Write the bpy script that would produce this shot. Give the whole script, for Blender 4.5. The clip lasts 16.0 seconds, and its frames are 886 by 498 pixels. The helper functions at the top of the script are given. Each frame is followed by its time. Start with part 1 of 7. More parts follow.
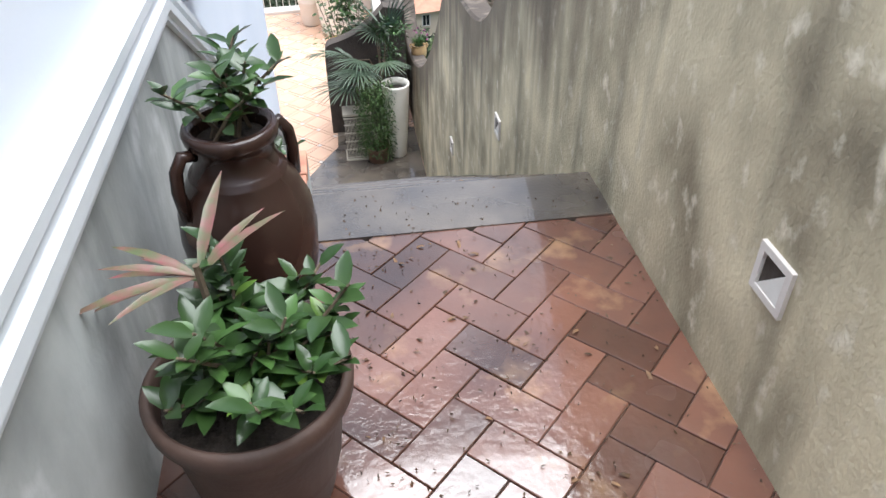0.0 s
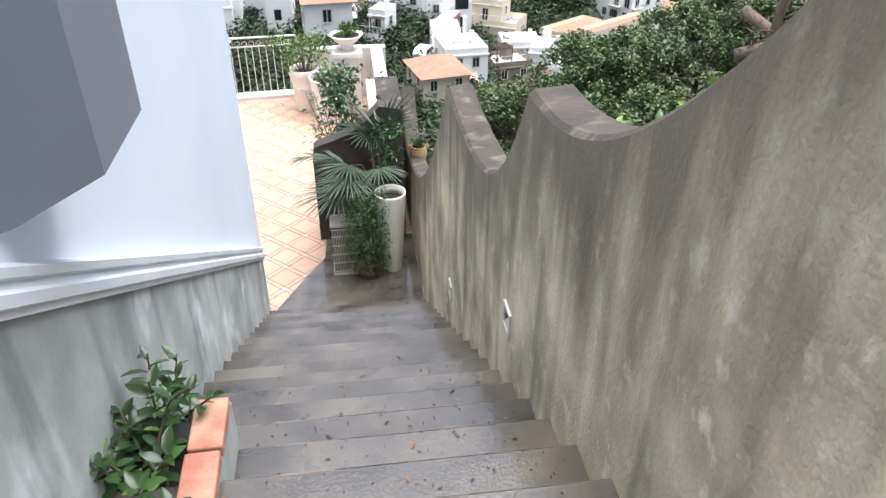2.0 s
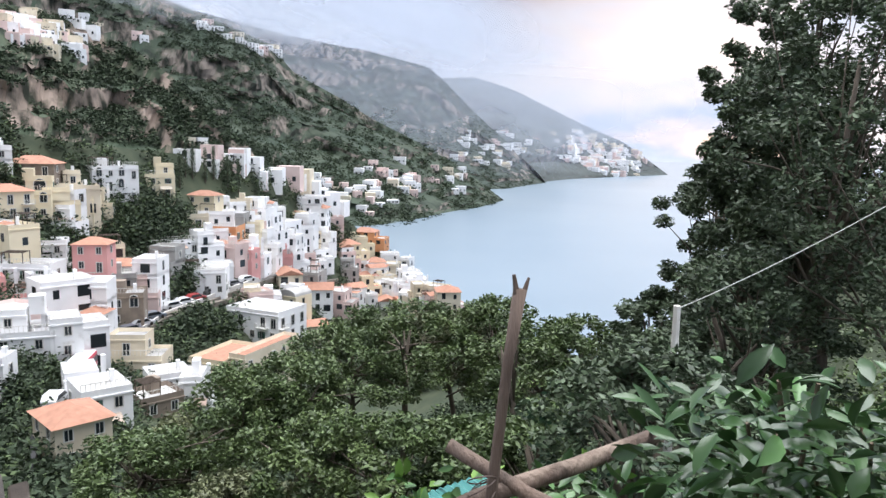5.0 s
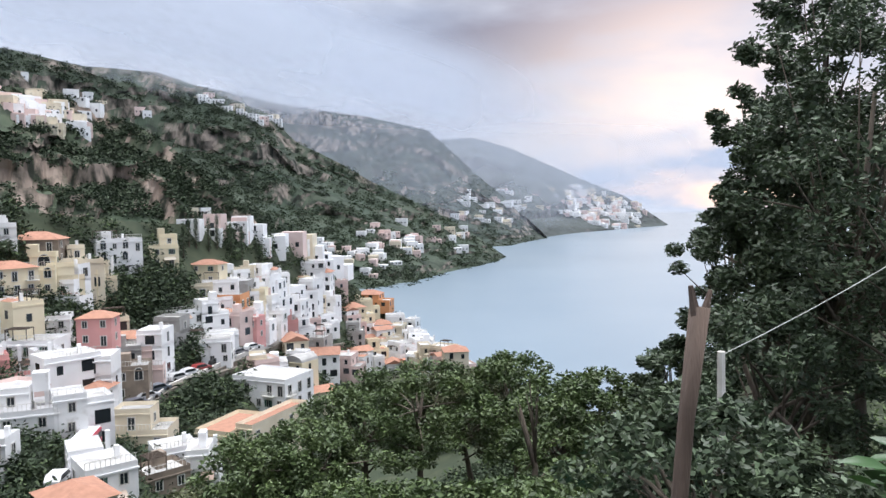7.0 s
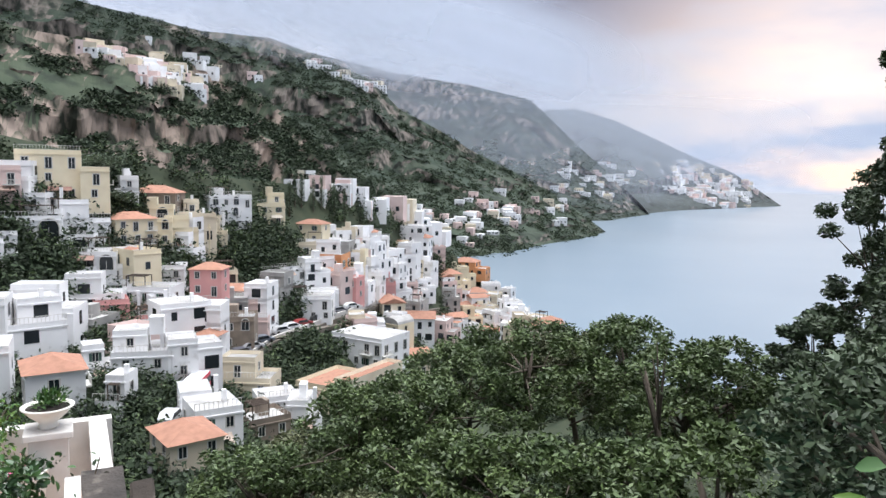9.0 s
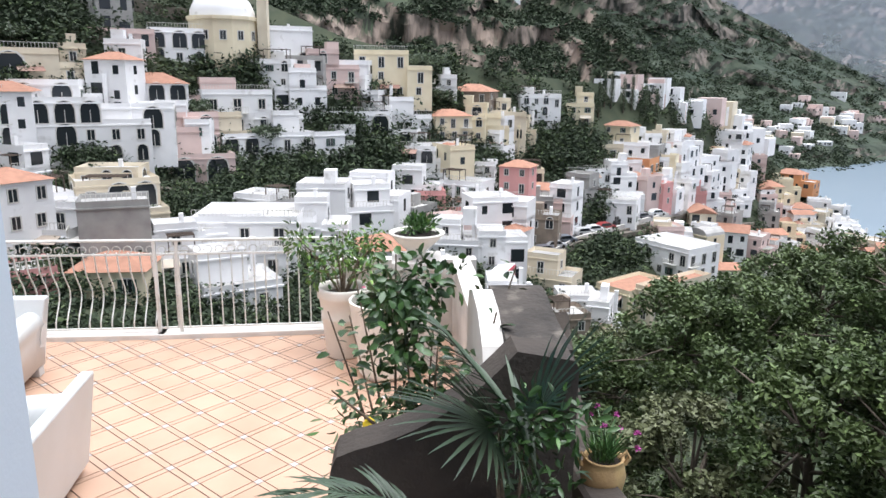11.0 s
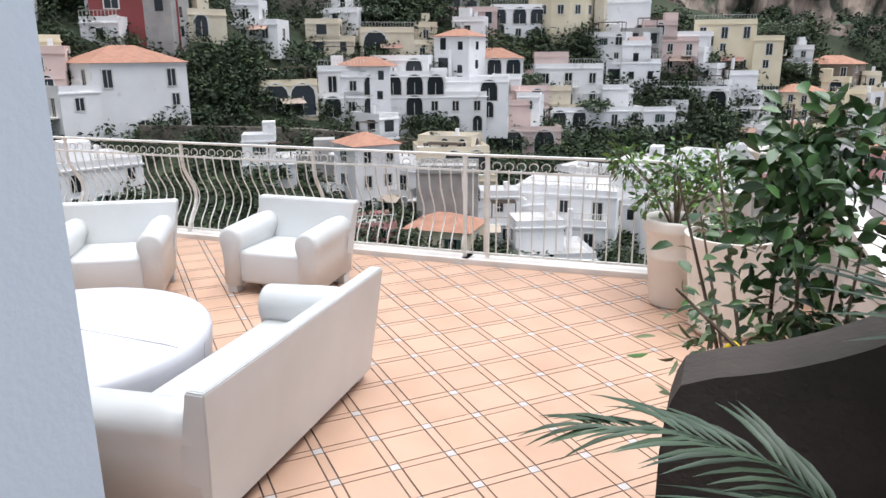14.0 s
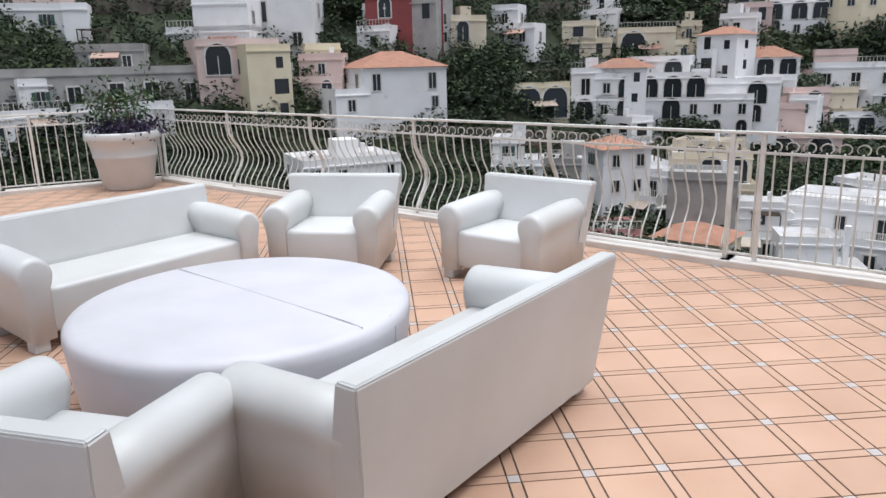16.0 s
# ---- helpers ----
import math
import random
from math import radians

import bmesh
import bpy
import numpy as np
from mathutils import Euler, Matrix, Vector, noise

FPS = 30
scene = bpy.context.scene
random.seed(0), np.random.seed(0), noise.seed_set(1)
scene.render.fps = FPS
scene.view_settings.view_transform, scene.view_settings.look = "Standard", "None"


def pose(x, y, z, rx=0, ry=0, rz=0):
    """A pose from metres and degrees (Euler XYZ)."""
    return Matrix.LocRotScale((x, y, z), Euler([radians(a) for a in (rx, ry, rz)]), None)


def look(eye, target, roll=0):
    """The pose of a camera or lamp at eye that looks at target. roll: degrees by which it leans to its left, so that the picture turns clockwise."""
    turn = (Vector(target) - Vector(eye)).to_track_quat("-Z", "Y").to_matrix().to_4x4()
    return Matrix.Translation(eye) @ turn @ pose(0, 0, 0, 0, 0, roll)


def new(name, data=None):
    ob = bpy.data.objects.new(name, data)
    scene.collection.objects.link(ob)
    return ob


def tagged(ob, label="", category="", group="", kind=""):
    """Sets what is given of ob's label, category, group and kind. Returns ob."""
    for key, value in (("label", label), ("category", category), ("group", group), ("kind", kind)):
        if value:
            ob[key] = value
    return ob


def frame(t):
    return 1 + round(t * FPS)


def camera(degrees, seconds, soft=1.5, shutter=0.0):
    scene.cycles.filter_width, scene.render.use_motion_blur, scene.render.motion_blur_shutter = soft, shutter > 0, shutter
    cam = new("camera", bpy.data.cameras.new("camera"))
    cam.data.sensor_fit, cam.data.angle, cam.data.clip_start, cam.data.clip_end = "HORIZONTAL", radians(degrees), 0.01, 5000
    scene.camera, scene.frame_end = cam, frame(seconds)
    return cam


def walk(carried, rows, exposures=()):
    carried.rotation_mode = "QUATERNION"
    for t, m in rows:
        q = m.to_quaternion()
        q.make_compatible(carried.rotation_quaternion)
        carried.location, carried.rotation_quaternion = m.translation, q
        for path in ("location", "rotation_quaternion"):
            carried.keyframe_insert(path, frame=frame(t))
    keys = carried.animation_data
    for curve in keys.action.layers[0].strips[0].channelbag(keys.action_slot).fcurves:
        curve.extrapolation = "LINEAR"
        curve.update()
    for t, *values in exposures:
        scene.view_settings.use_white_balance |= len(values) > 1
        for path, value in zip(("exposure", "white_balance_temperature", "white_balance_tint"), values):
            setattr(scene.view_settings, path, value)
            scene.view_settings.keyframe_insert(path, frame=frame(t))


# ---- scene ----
cam = camera(62.8, 16.0)
PATH = [
    (0, (1.357, -1.332, 5.009), (1.582, 0.237, 3.790), -0.6),
    (0.5, (1.450, -0.980, 4.983), (1.664, 0.598, 3.773), 0.1),
    (1, (1.578, -0.649, 4.992), (1.741, 0.955, 3.808), 0.4),
    (1.5, (1.596, -0.269, 4.983), (1.754, 1.358, 3.830), 0.5),
    (2, (1.627, 0.058, 4.978), (1.852, 1.719, 3.888), 0.2),
    (2.5, (1.690, 0.239, 5.148), (2.118, 1.939, 4.186), 1.1),
    (3, (1.864, 0.745, 5.011), (2.557, 2.445, 4.217), 0.8),
    (3.5, (2.072, 1.120, 5.035), (3.034, 2.771, 4.446), 0.2),
    (4, (1.980, 1.036, 5.117), (3.083, 2.650, 4.693), 0.1),
    (4.5, (1.950, 0.991, 5.136), (3.091, 2.598, 4.795), 0.9),
    (5, (1.888, 0.943, 5.135), (3.022, 2.566, 4.853), 1.5),
    (7.5, (2.044, 1.834, 4.824), (3.174, 3.481, 4.722), -1.3),
    (8, (2.008, 2.118, 4.644), (3.091, 3.797, 4.549), -0.3),
    (10.5, (1.683, 4.780, 3.104), (2.058, 6.696, 2.669), 0.4),
    (11, (1.446, 5.194, 2.902), (1.569, 7.135, 2.436), 0.7),
    (11.5, (1.363, 5.404, 2.781), (1.310, 7.347, 2.306), 1.3),
    (12, (1.314, 5.531, 2.705), (1.087, 7.455, 2.208), 1.0),
    (12.5, (1.364, 5.577, 2.561), (1.003, 7.468, 2.021), 0.3),
    (13, (1.186, 5.969, 2.417), (0.734, 7.825, 1.824), 0.9),
    (13.5, (1.151, 6.131, 2.334), (0.596, 7.955, 1.729), 0.2),
    (14, (1.238, 6.276, 2.102), (0.525, 8.070, 1.578), -0.3),
    (14.5, (1.167, 6.457, 2.009), (0.366, 8.230, 1.547), -1.2),
    (15, (1.159, 6.650, 1.896), (0.204, 8.330, 1.381), -1.5),
    (15.5, (1.062, 6.837, 1.823), (-0.048, 8.415, 1.296), -1.8),
    (16, (0.890, 7.067, 1.726), (-0.387, 8.522, 1.224), -1.4),
]
walk(cam, [(t, look(eye, target, roll)) for t, eye, target, roll in PATH], exposures=[(0, 1.15), (1.5, 1.1), (2.2, 1.05), (3, 0.85), (3.5, 0.98), (4.3, 0.82), (5, 0.78), (8, 0.5), (10.5, 0.62), (13, 0.5), (14.5, 0.3), (16, 0.05)])

# ---- light ----
world = bpy.data.worlds.new("sky")
scene.world = world
world.use_nodes = True
wn, wl = world.node_tree.nodes, world.node_tree.links
wn.clear()
w_out, w_bg = wn.new("ShaderNodeOutputWorld"), wn.new("ShaderNodeBackground")
w_sky = wn.new("ShaderNodeTexSky")
w_sky.sky_type, w_sky.sun_disc = "NISHITA", False
w_sky.sun_elevation, w_sky.sun_rotation = radians(9), radians(55)
w_sky.dust_density, w_sky.ozone_density = 0.85, 2.2
w_co, w_map = wn.new("ShaderNodeTexCoord"), wn.new("ShaderNodeMapping")
w_map.inputs["Scale"].default_value = (1.0, 1.0, 3.2)
w_noise, w_ramp = wn.new("ShaderNodeTexNoise"), wn.new("ShaderNodeValToRGB")
w_noise.inputs["Scale"].default_value, w_noise.inputs["Detail"].default_value = 2.3, 7
w_ramp.color_ramp.elements[0].position, w_ramp.color_ramp.elements[1].position = 0.3, 0.56
w_cloud, w_shape = wn.new("ShaderNodeValToRGB"), wn.new("ShaderNodeTexNoise")
w_shape.inputs["Scale"].default_value, w_shape.inputs["Detail"].default_value = 3.5, 6
w_cloud.color_ramp.elements[0].position, w_cloud.color_ramp.elements[0].color = 0.3, (6.3, 7.5, 10.2, 1)
w_cloud.color_ramp.elements[1].position, w_cloud.color_ramp.elements[1].color = 0.7, (11.3, 11.8, 13.2, 1)
w_mix, w_gain = wn.new("ShaderNodeMixRGB"), wn.new("ShaderNodeMixRGB")
w_gain.blend_type, w_gain.inputs[0].default_value = "MULTIPLY", 1.0
w_gain.inputs[2].default_value = (0.64, 0.61, 0.78, 1)
wl.new(w_co.outputs["Generated"], w_map.inputs["Vector"])
wl.new(w_map.outputs["Vector"], w_noise.inputs["Vector"])
wl.new(w_map.outputs["Vector"], w_shape.inputs["Vector"])
wl.new(w_noise.outputs["Fac"], w_ramp.inputs["Fac"])
wl.new(w_shape.outputs["Fac"], w_cloud.inputs["Fac"])
wl.new(w_sky.outputs["Color"], w_gain.inputs[1])
wl.new(w_ramp.outputs["Color"], w_mix.inputs[0])
wl.new(w_gain.outputs["Color"], w_mix.inputs[1])
wl.new(w_cloud.outputs["Color"], w_mix.inputs[2])
wl.new(w_mix.outputs["Color"], w_bg.inputs["Color"])
wl.new(w_bg.outputs["Background"], w_out.inputs["Surface"])
w_bg.inputs["Strength"].default_value = 0.055
sun = new("sun", bpy.data.lights.new("sun", "SUN"))
sun.data.energy, sun.data.angle, sun.data.color = 4.3, radians(65), (0.95, 0.97, 1.0)
sun.matrix_world = look((0, 0, 0), (-0.1, -0.06, -0.97))


# ---- materials ----
def shade(name, colour, rough=0.7, metal=0.0, vary=None, scale=4.0, grain=0.0, grain_scale=60.0, spot=None, spot_scale=1.2, spot_at=0.55, stretch=(1, 1, 1), rand=0.0, island=0.0, wet=0.0, wet_scale=2.0, streak=None):
    """A node material: a base colour, two scales of variation, relief, and optional wet gloss."""
    mat = bpy.data.materials.new(name)
    mat.use_nodes = True
    nt = mat.node_tree
    ns, ls = nt.nodes, nt.links
    b = ns["Principled BSDF"]
    b.inputs["Roughness"].default_value, b.inputs["Metallic"].default_value = rough, metal
    co, mp = ns.new("ShaderNodeTexCoord"), ns.new("ShaderNodeMapping")
    geo = ns.new("ShaderNodeNewGeometry")
    mp.inputs["Scale"].default_value = stretch
    ls.new(geo.outputs["Position"], mp.inputs["Vector"])
    c = ns.new("ShaderNodeRGB")
    c.outputs[0].default_value = (*colour, 1)
    out = c.outputs[0]

    def blend(fac, other, top):
        m = ns.new("ShaderNodeMixRGB")
        ls.new(fac, m.inputs[0])
        ls.new(top, m.inputs[1])
        m.inputs[2].default_value = (*other, 1)
        return m.outputs[0]

    def noise_fac(sc, lo, hi, detail=6):
        n, r = ns.new("ShaderNodeTexNoise"), ns.new("ShaderNodeMapRange")
        n.inputs["Scale"].default_value, n.inputs["Detail"].default_value = sc, detail
        ls.new(mp.outputs["Vector"], n.inputs["Vector"])
        ls.new(n.outputs["Fac"], r.inputs["Value"])
        r.inputs["From Min"].default_value, r.inputs["From Max"].default_value = lo, hi
        return r.outputs["Result"]

    if vary:
        out = blend(noise_fac(scale, 0.35, 0.7), vary, out)
    if spot:
        out = blend(noise_fac(spot_scale, spot_at, spot_at + 0.16), spot, out)
    if streak:
        mp2, n2, r2 = ns.new("ShaderNodeMapping"), ns.new("ShaderNodeTexNoise"), ns.new("ShaderNodeMapRange")
        mp2.inputs["Scale"].default_value = (3.2, 3.2, 0.3)
        ls.new(geo.outputs["Position"], mp2.inputs["Vector"])
        n2.inputs["Scale"].default_value, n2.inputs["Detail"].default_value = 1.3, 7
        ls.new(mp2.outputs["Vector"], n2.inputs["Vector"])
        ls.new(n2.outputs["Fac"], r2.inputs["Value"])
        r2.inputs["From Min"].default_value, r2.inputs["From Max"].default_value = 0.53, 0.78
        out = blend(r2.outputs["Result"], streak, out)
    if rand or island:
        h = ns.new("ShaderNodeHueSaturation")
        m = ns.new("ShaderNodeMapRange")
        amount = rand or island
        if rand:
            o = ns.new("ShaderNodeObjectInfo")
            ls.new(o.outputs["Random"], m.inputs["Value"])
        else:
            ls.new(geo.outputs["Random Per Island"], m.inputs["Value"])
        m.inputs["To Min"].default_value, m.inputs["To Max"].default_value = 1 - amount, 1 + amount
        ls.new(m.outputs["Result"], h.inputs["Value"])
        ls.new(out, h.inputs["Color"])
        out = h.outputs["Color"]
    ls.new(out, b.inputs["Base Color"])
    if grain:
        n, bump = ns.new("ShaderNodeTexNoise"), ns.new("ShaderNodeBump")
        n.inputs["Scale"].default_value, n.inputs["Detail"].default_value = grain_scale, 4
        ls.new(mp.outputs["Vector"], n.inputs["Vector"])
        bump.inputs["Strength"].default_value, bump.inputs["Distance"].default_value = grain, 0.02
        ls.new(n.outputs["Fac"], bump.inputs["Height"])
        ls.new(bump.outputs["Normal"], b.inputs["Normal"])
    if wet:
        r = ns.new("ShaderNodeMapRange")
        ls.new(noise_fac(wet_scale, 0.35, 0.65, 3), r.inputs["Value"])
        r.inputs["To Min"].default_value, r.inputs["To Max"].default_value = wet, rough
        ls.new(r.outputs["Result"], b.inputs["Roughness"])
        b.inputs["Coat Weight"].default_value, b.inputs["Coat Roughness"].default_value = 0.85, 0.05
        b.inputs["IOR"].default_value, b.inputs["Specular IOR Level"].default_value, b.inputs["Coat IOR"].default_value = 1.42, 0.9, 1.6
    return mat


M_BLUE = shade("pale blue wall paint", (0.78, 0.84, 0.93), 0.7, vary=(0.72, 0.79, 0.89), scale=0.9, grain=0.05, grain_scale=90)
# for the bay: wall colour darkened to grey to stand in for shade
M_BAY_SHADE = shade("blue grey wall paint", (0.22, 0.235, 0.265), 0.75, vary=(0.18, 0.195, 0.22), scale=1.1, grain=0.05, grain_scale=90)
M_CAP = shade("white painted moulding", (0.72, 0.76, 0.8), 0.55, vary=(0.6, 0.65, 0.68), scale=3, grain=0.05)
M_PLINTH = shade("weathered grey plinth plaster", (0.5, 0.53, 0.52), 0.8, vary=(0.25, 0.27, 0.265), scale=2.5, spot=(0.7, 0.73, 0.74), spot_scale=3.1, stretch=(1, 1, 0.8), streak=(0.13, 0.145, 0.14), grain=0.12, grain_scale=45)
M_WALL = shade("stained mossy cement render", (0.68, 0.6, 0.42), 0.85, vary=(0.24, 0.205, 0.14), scale=2.6, spot=(0.7, 0.64, 0.51), spot_scale=13, spot_at=0.57, stretch=(1, 1, 0.75), streak=(0.11, 0.098, 0.072), grain=0.22, grain_scale=75)
# a dark water stain follows the top of the wall
nt = M_WALL.node_tree
uv, sep, nz, add, rng = (nt.nodes.new(k) for k in ("ShaderNodeUVMap", "ShaderNodeSeparateXYZ", "ShaderNodeTexNoise", "ShaderNodeMath", "ShaderNodeMapRange"))
mix, b = nt.nodes.new("ShaderNodeMixRGB"), nt.nodes["Principled BSDF"]
mpg = nt.nodes.new("ShaderNodeMapping")
mpg.inputs["Scale"].default_value = (1, 5, 0.8)
nt.links.new(nt.nodes["Geometry"].outputs["Position"], mpg.inputs["Vector"])
nt.links.new(mpg.outputs["Vector"], nz.inputs["Vector"])
nz.inputs["Scale"].default_value, nz.inputs["Detail"].default_value = 1.2, 7
nt.links.new(uv.outputs[0], sep.inputs[0])
add.operation = "MULTIPLY_ADD"
nt.links.new(nz.outputs["Fac"], add.inputs[0])
add.inputs[1].default_value = 1.6
nt.links.new(sep.outputs["Y"], add.inputs[2])
nt.links.new(add.outputs[0], rng.inputs["Value"])
rng.inputs["From Min"].default_value, rng.inputs["From Max"].default_value = 0.92, 1.6
rng.inputs["To Min"].default_value, rng.inputs["To Max"].default_value = 0.85, 0.0
nt.links.new(rng.outputs["Result"], mix.inputs[0])
nt.links.new(b.inputs["Base Color"].links[0].from_socket, mix.inputs[1])
mix.inputs[2].default_value = (0.13, 0.105, 0.08, 1)
nt.links.new(mix.outputs[0], b.inputs["Base Color"])
M_COPING = shade("bare grey cement coping", (0.08, 0.062, 0.05), 0.85, vary=(0.04, 0.032, 0.027), spot=(0.17, 0.14, 0.115), spot_scale=7, scale=4, grain=0.25, grain_scale=50)
M_STEP = shade("wet dark cement", (0.05, 0.043, 0.039), 0.36, vary=(0.15, 0.125, 0.1), scale=2.6, grain=0.1, grain_scale=90, wet=0.12, wet_scale=2.4)
M_BRICK = shade("wet terracotta paver", (0.17, 0.075, 0.05), 0.3, vary=(0.05, 0.028, 0.026), scale=1.7, spot=(0.28, 0.16, 0.09), spot_scale=6, spot_at=0.6, rand=0.45, grain=0.14, grain_scale=28, wet=0.04, wet_scale=2.6)
M_JOINT = shade("dark wet mortar", (0.1, 0.07, 0.055), 0.5, vary=(0.17, 0.12, 0.09), scale=12, grain=0.3)
M_TILE = shade("peach terrace tile", (0.58, 0.375, 0.27), 0.42, vary=(0.5, 0.31, 0.215), scale=1.6, rand=0.05, grain=0.03)
M_STRIP = shade("peach border tile", (0.56, 0.365, 0.265), 0.45, vary=(0.5, 0.32, 0.225), scale=2)
M_INSET = shade("white inset tile", (0.54, 0.49, 0.46), 0.4, vary=(0.46, 0.42, 0.41), scale=9)
M_GROUT = shade("dark tile line", (0.06, 0.045, 0.04), 0.7, vary=(0.12, 0.08, 0.065), scale=5)
M_WHITE = shade("white moulded plastic", (0.64, 0.65, 0.65), 0.36, vary=(0.56, 0.565, 0.55), scale=1.5, grain=0.02, grain_scale=120)
M_CLOTH = shade("white vinyl cover", (0.62, 0.615, 0.65), 0.5, vary=(0.55, 0.545, 0.58), scale=2.5, grain=0.06, grain_scale=12)
M_RAIL = shade("white painted iron", (0.75, 0.75, 0.72), 0.45, vary=(0.62, 0.6, 0.55), scale=7)
M_CURB = shade("white painted curb", (0.72, 0.68, 0.64), 0.6, vary=(0.6, 0.56, 0.52), scale=3, grain=0.1)


def part(name, bm, mat, parent=None, label="", smooth=False, kind=""):
    """Links a bmesh as one mesh object."""
    me = bpy.data.meshes.new(name)
    bm.to_mesh(me)
    bm.free()
    if smooth:
        me.shade_smooth()
    for m in (mat if isinstance(mat, (list, tuple)) else [mat]):
        me.materials.append(m)
    ob = new(name, me)
    if parent:
        ob.parent = parent
    return tagged(ob, label=label, kind=kind)


def share(name, me, parent=None, m=None):
    """Another object on a mesh that is there already."""
    ob = new(name, me)
    if m is not None:
        ob.matrix_basis = m
    if parent:
        ob.parent = parent
    return ob


def base(name, m, label, category, group="", kind=""):
    """An empty at the foot of a thing, to hold its parts."""
    ob = new(name)
    ob.empty_display_size = 0.1
    ob.matrix_basis = m
    return tagged(ob, label, category, group, kind)


def add_box(bm, x0, x1, y0, y1, z0, z1, bevel=0.0, seg=2):
    g = bmesh.ops.create_cube(bm, size=1)
    vs = g["verts"]
    for v in vs:
        v.co = Vector((x0 if v.co.x < 0 else x1, y0 if v.co.y < 0 else y1, z0 if v.co.z < 0 else z1))
    if bevel:
        es = list({e for v in vs for e in v.link_edges})
        bmesh.ops.bevel(bm, geom=es, offset=bevel, segments=seg, affect="EDGES", profile=0.5)
    return bm


def box(*a, **k):
    return add_box(bmesh.new(), *a, **k)


def add_prism(bm, pts, axis, a, b):
    """A prism of a closed outline: pts in the two other axes, from a to b along axis."""
    def put(p, s):
        return {"x": (s, p[0], p[1]), "y": (p[0], s, p[1]), "z": (p[0], p[1], s)}[axis]
    lo, hi = [bm.verts.new(put(p, a)) for p in pts], [bm.verts.new(put(p, b)) for p in pts]
    n = len(pts)
    fs = [bm.faces.new(lo), bm.faces.new(hi[::-1])]
    for i in range(n):
        fs.append(bm.faces.new((lo[i], hi[i], hi[(i + 1) % n], lo[(i + 1) % n])))
    bmesh.ops.recalc_face_normals(bm, faces=fs)
    return bm


def prism(pts, axis, a, b):
    return add_prism(bmesh.new(), pts, axis, a, b)


def add_lathe(bm, prof, n=32, cx=0, cy=0):
    """A turned shape from (radius, height) pairs."""
    rings = []
    for r, z in prof:
        rings.append([bm.verts.new((cx + max(r, 1e-4) * math.cos(math.tau * i / n), cy + max(r, 1e-4) * math.sin(math.tau * i / n), z)) for i in range(n)])
    for p, q in zip(rings, rings[1:]):
        for i in range(n):
            bm.faces.new((p[i], p[(i + 1) % n], q[(i + 1) % n], q[i]))
    bmesh.ops.recalc_face_normals(bm, faces=bm.faces[:])
    return bm


def lathe(prof, n=32):
    return add_lathe(bmesh.new(), prof, n)


def add_tube(bm, pts, radii, n=8, cap=True):
    """A tube along points."""
    pts = [Vector(p) for p in pts]
    if not isinstance(radii, (list, tuple)):
        radii = [radii] * len(pts)
    rings = []
    side = None
    for i, p in enumerate(pts):
        d = (pts[min(i + 1, len(pts) - 1)] - pts[max(i - 1, 0)]).normalized()
        if side is None:
            side = d.orthogonal().normalized()
        side = (side - d * side.dot(d)).normalized()
        up = d.cross(side)
        rings.append([bm.verts.new(p + radii[i] * (math.cos(math.tau * k / n) * side + math.sin(math.tau * k / n) * up)) for k in range(n)])
    for p, q in zip(rings, rings[1:]):
        for k in range(n):
            bm.faces.new((p[k], p[(k + 1) % n], q[(k + 1) % n], q[k]))
    if cap:
        bm.faces.new(rings[0][::-1])
        bm.faces.new(rings[-1])
    return bm


def tube(pts, radii, n=8):
    return add_tube(bmesh.new(), pts, radii, n)


def ease(v, pairs):
    """Piecewise linear value at v from sorted (place, value) pairs."""
    return float(np.interp(v, [p[0] for p in pairs], [p[1] for p in pairs]))

# ---- stairs, walls, landing ----
LAND, WR, RISE, RUN, NOSE = 3.45, 2.305, 0.1816, 0.295, 1.1


def left_x(y):
    return ease(y, ((-4, 0.84), (1.1, 0.79), (6.85, 0.6)))


floor = part("landing_slab", box(-0.6, WR, -5, 0.78, LAND - 0.3, LAND - 0.012), M_JOINT)
tagged(floor, "wet terracotta landing laid in herringbone pavers", "floor", kind="structure")

stairs = base("staircase", pose(0, 0, 0), "wet dark cement steps going down between two walls", "staircase", kind="structure")
for k in range(19):
    y0 = 0.784 if k == 0 else NOSE + RUN * (k - 1)
    y1 = NOSE + RUN * k
    z = LAND - RISE * k + (0.005 if k == 0 else 0)
    bm = bmesh.new()
    add_prism(bm, [(y0 - (0.0 if k == 0 else 0.02), z - 0.42), (y1 - 0.012, z - 0.42), (y1 - 0.012, z - 0.03), (y1, z - 0.024), (y1, z - 0.01), (y1 - 0.012, z - 0.001), (y0 - (0.0 if k == 0 else 0.02), z)], "x", left_x(y1) - 0.1, WR + 0.02)
    part("step", bm, M_STEP, stairs)

# the scalloped outer wall
def scallop(y):
    """Height of the wall's top: a slope by the landing, then three hollows between sharp crests."""
    if y < 0.45:
        return 5.9 - 0.057 * (y + 6.0)
    if y < 2.63:
        return 3.985 + 0.278 * (2.63 - y) ** 2.2
    for a, b, z0, z1, p, lift in ((2.63, 4.9, 4.0, 3.13, 4.6, 0.04), (4.9, 9.5, 3.17, 0.93, 2.6, 0.68)):
        if y <= b:
            u = (y - a) / (b - a)
            return z1 + (z0 - z1) * (1 - u) ** p + lift * max(0, (u - 0.78) / 0.22) ** 2
    return 1.62


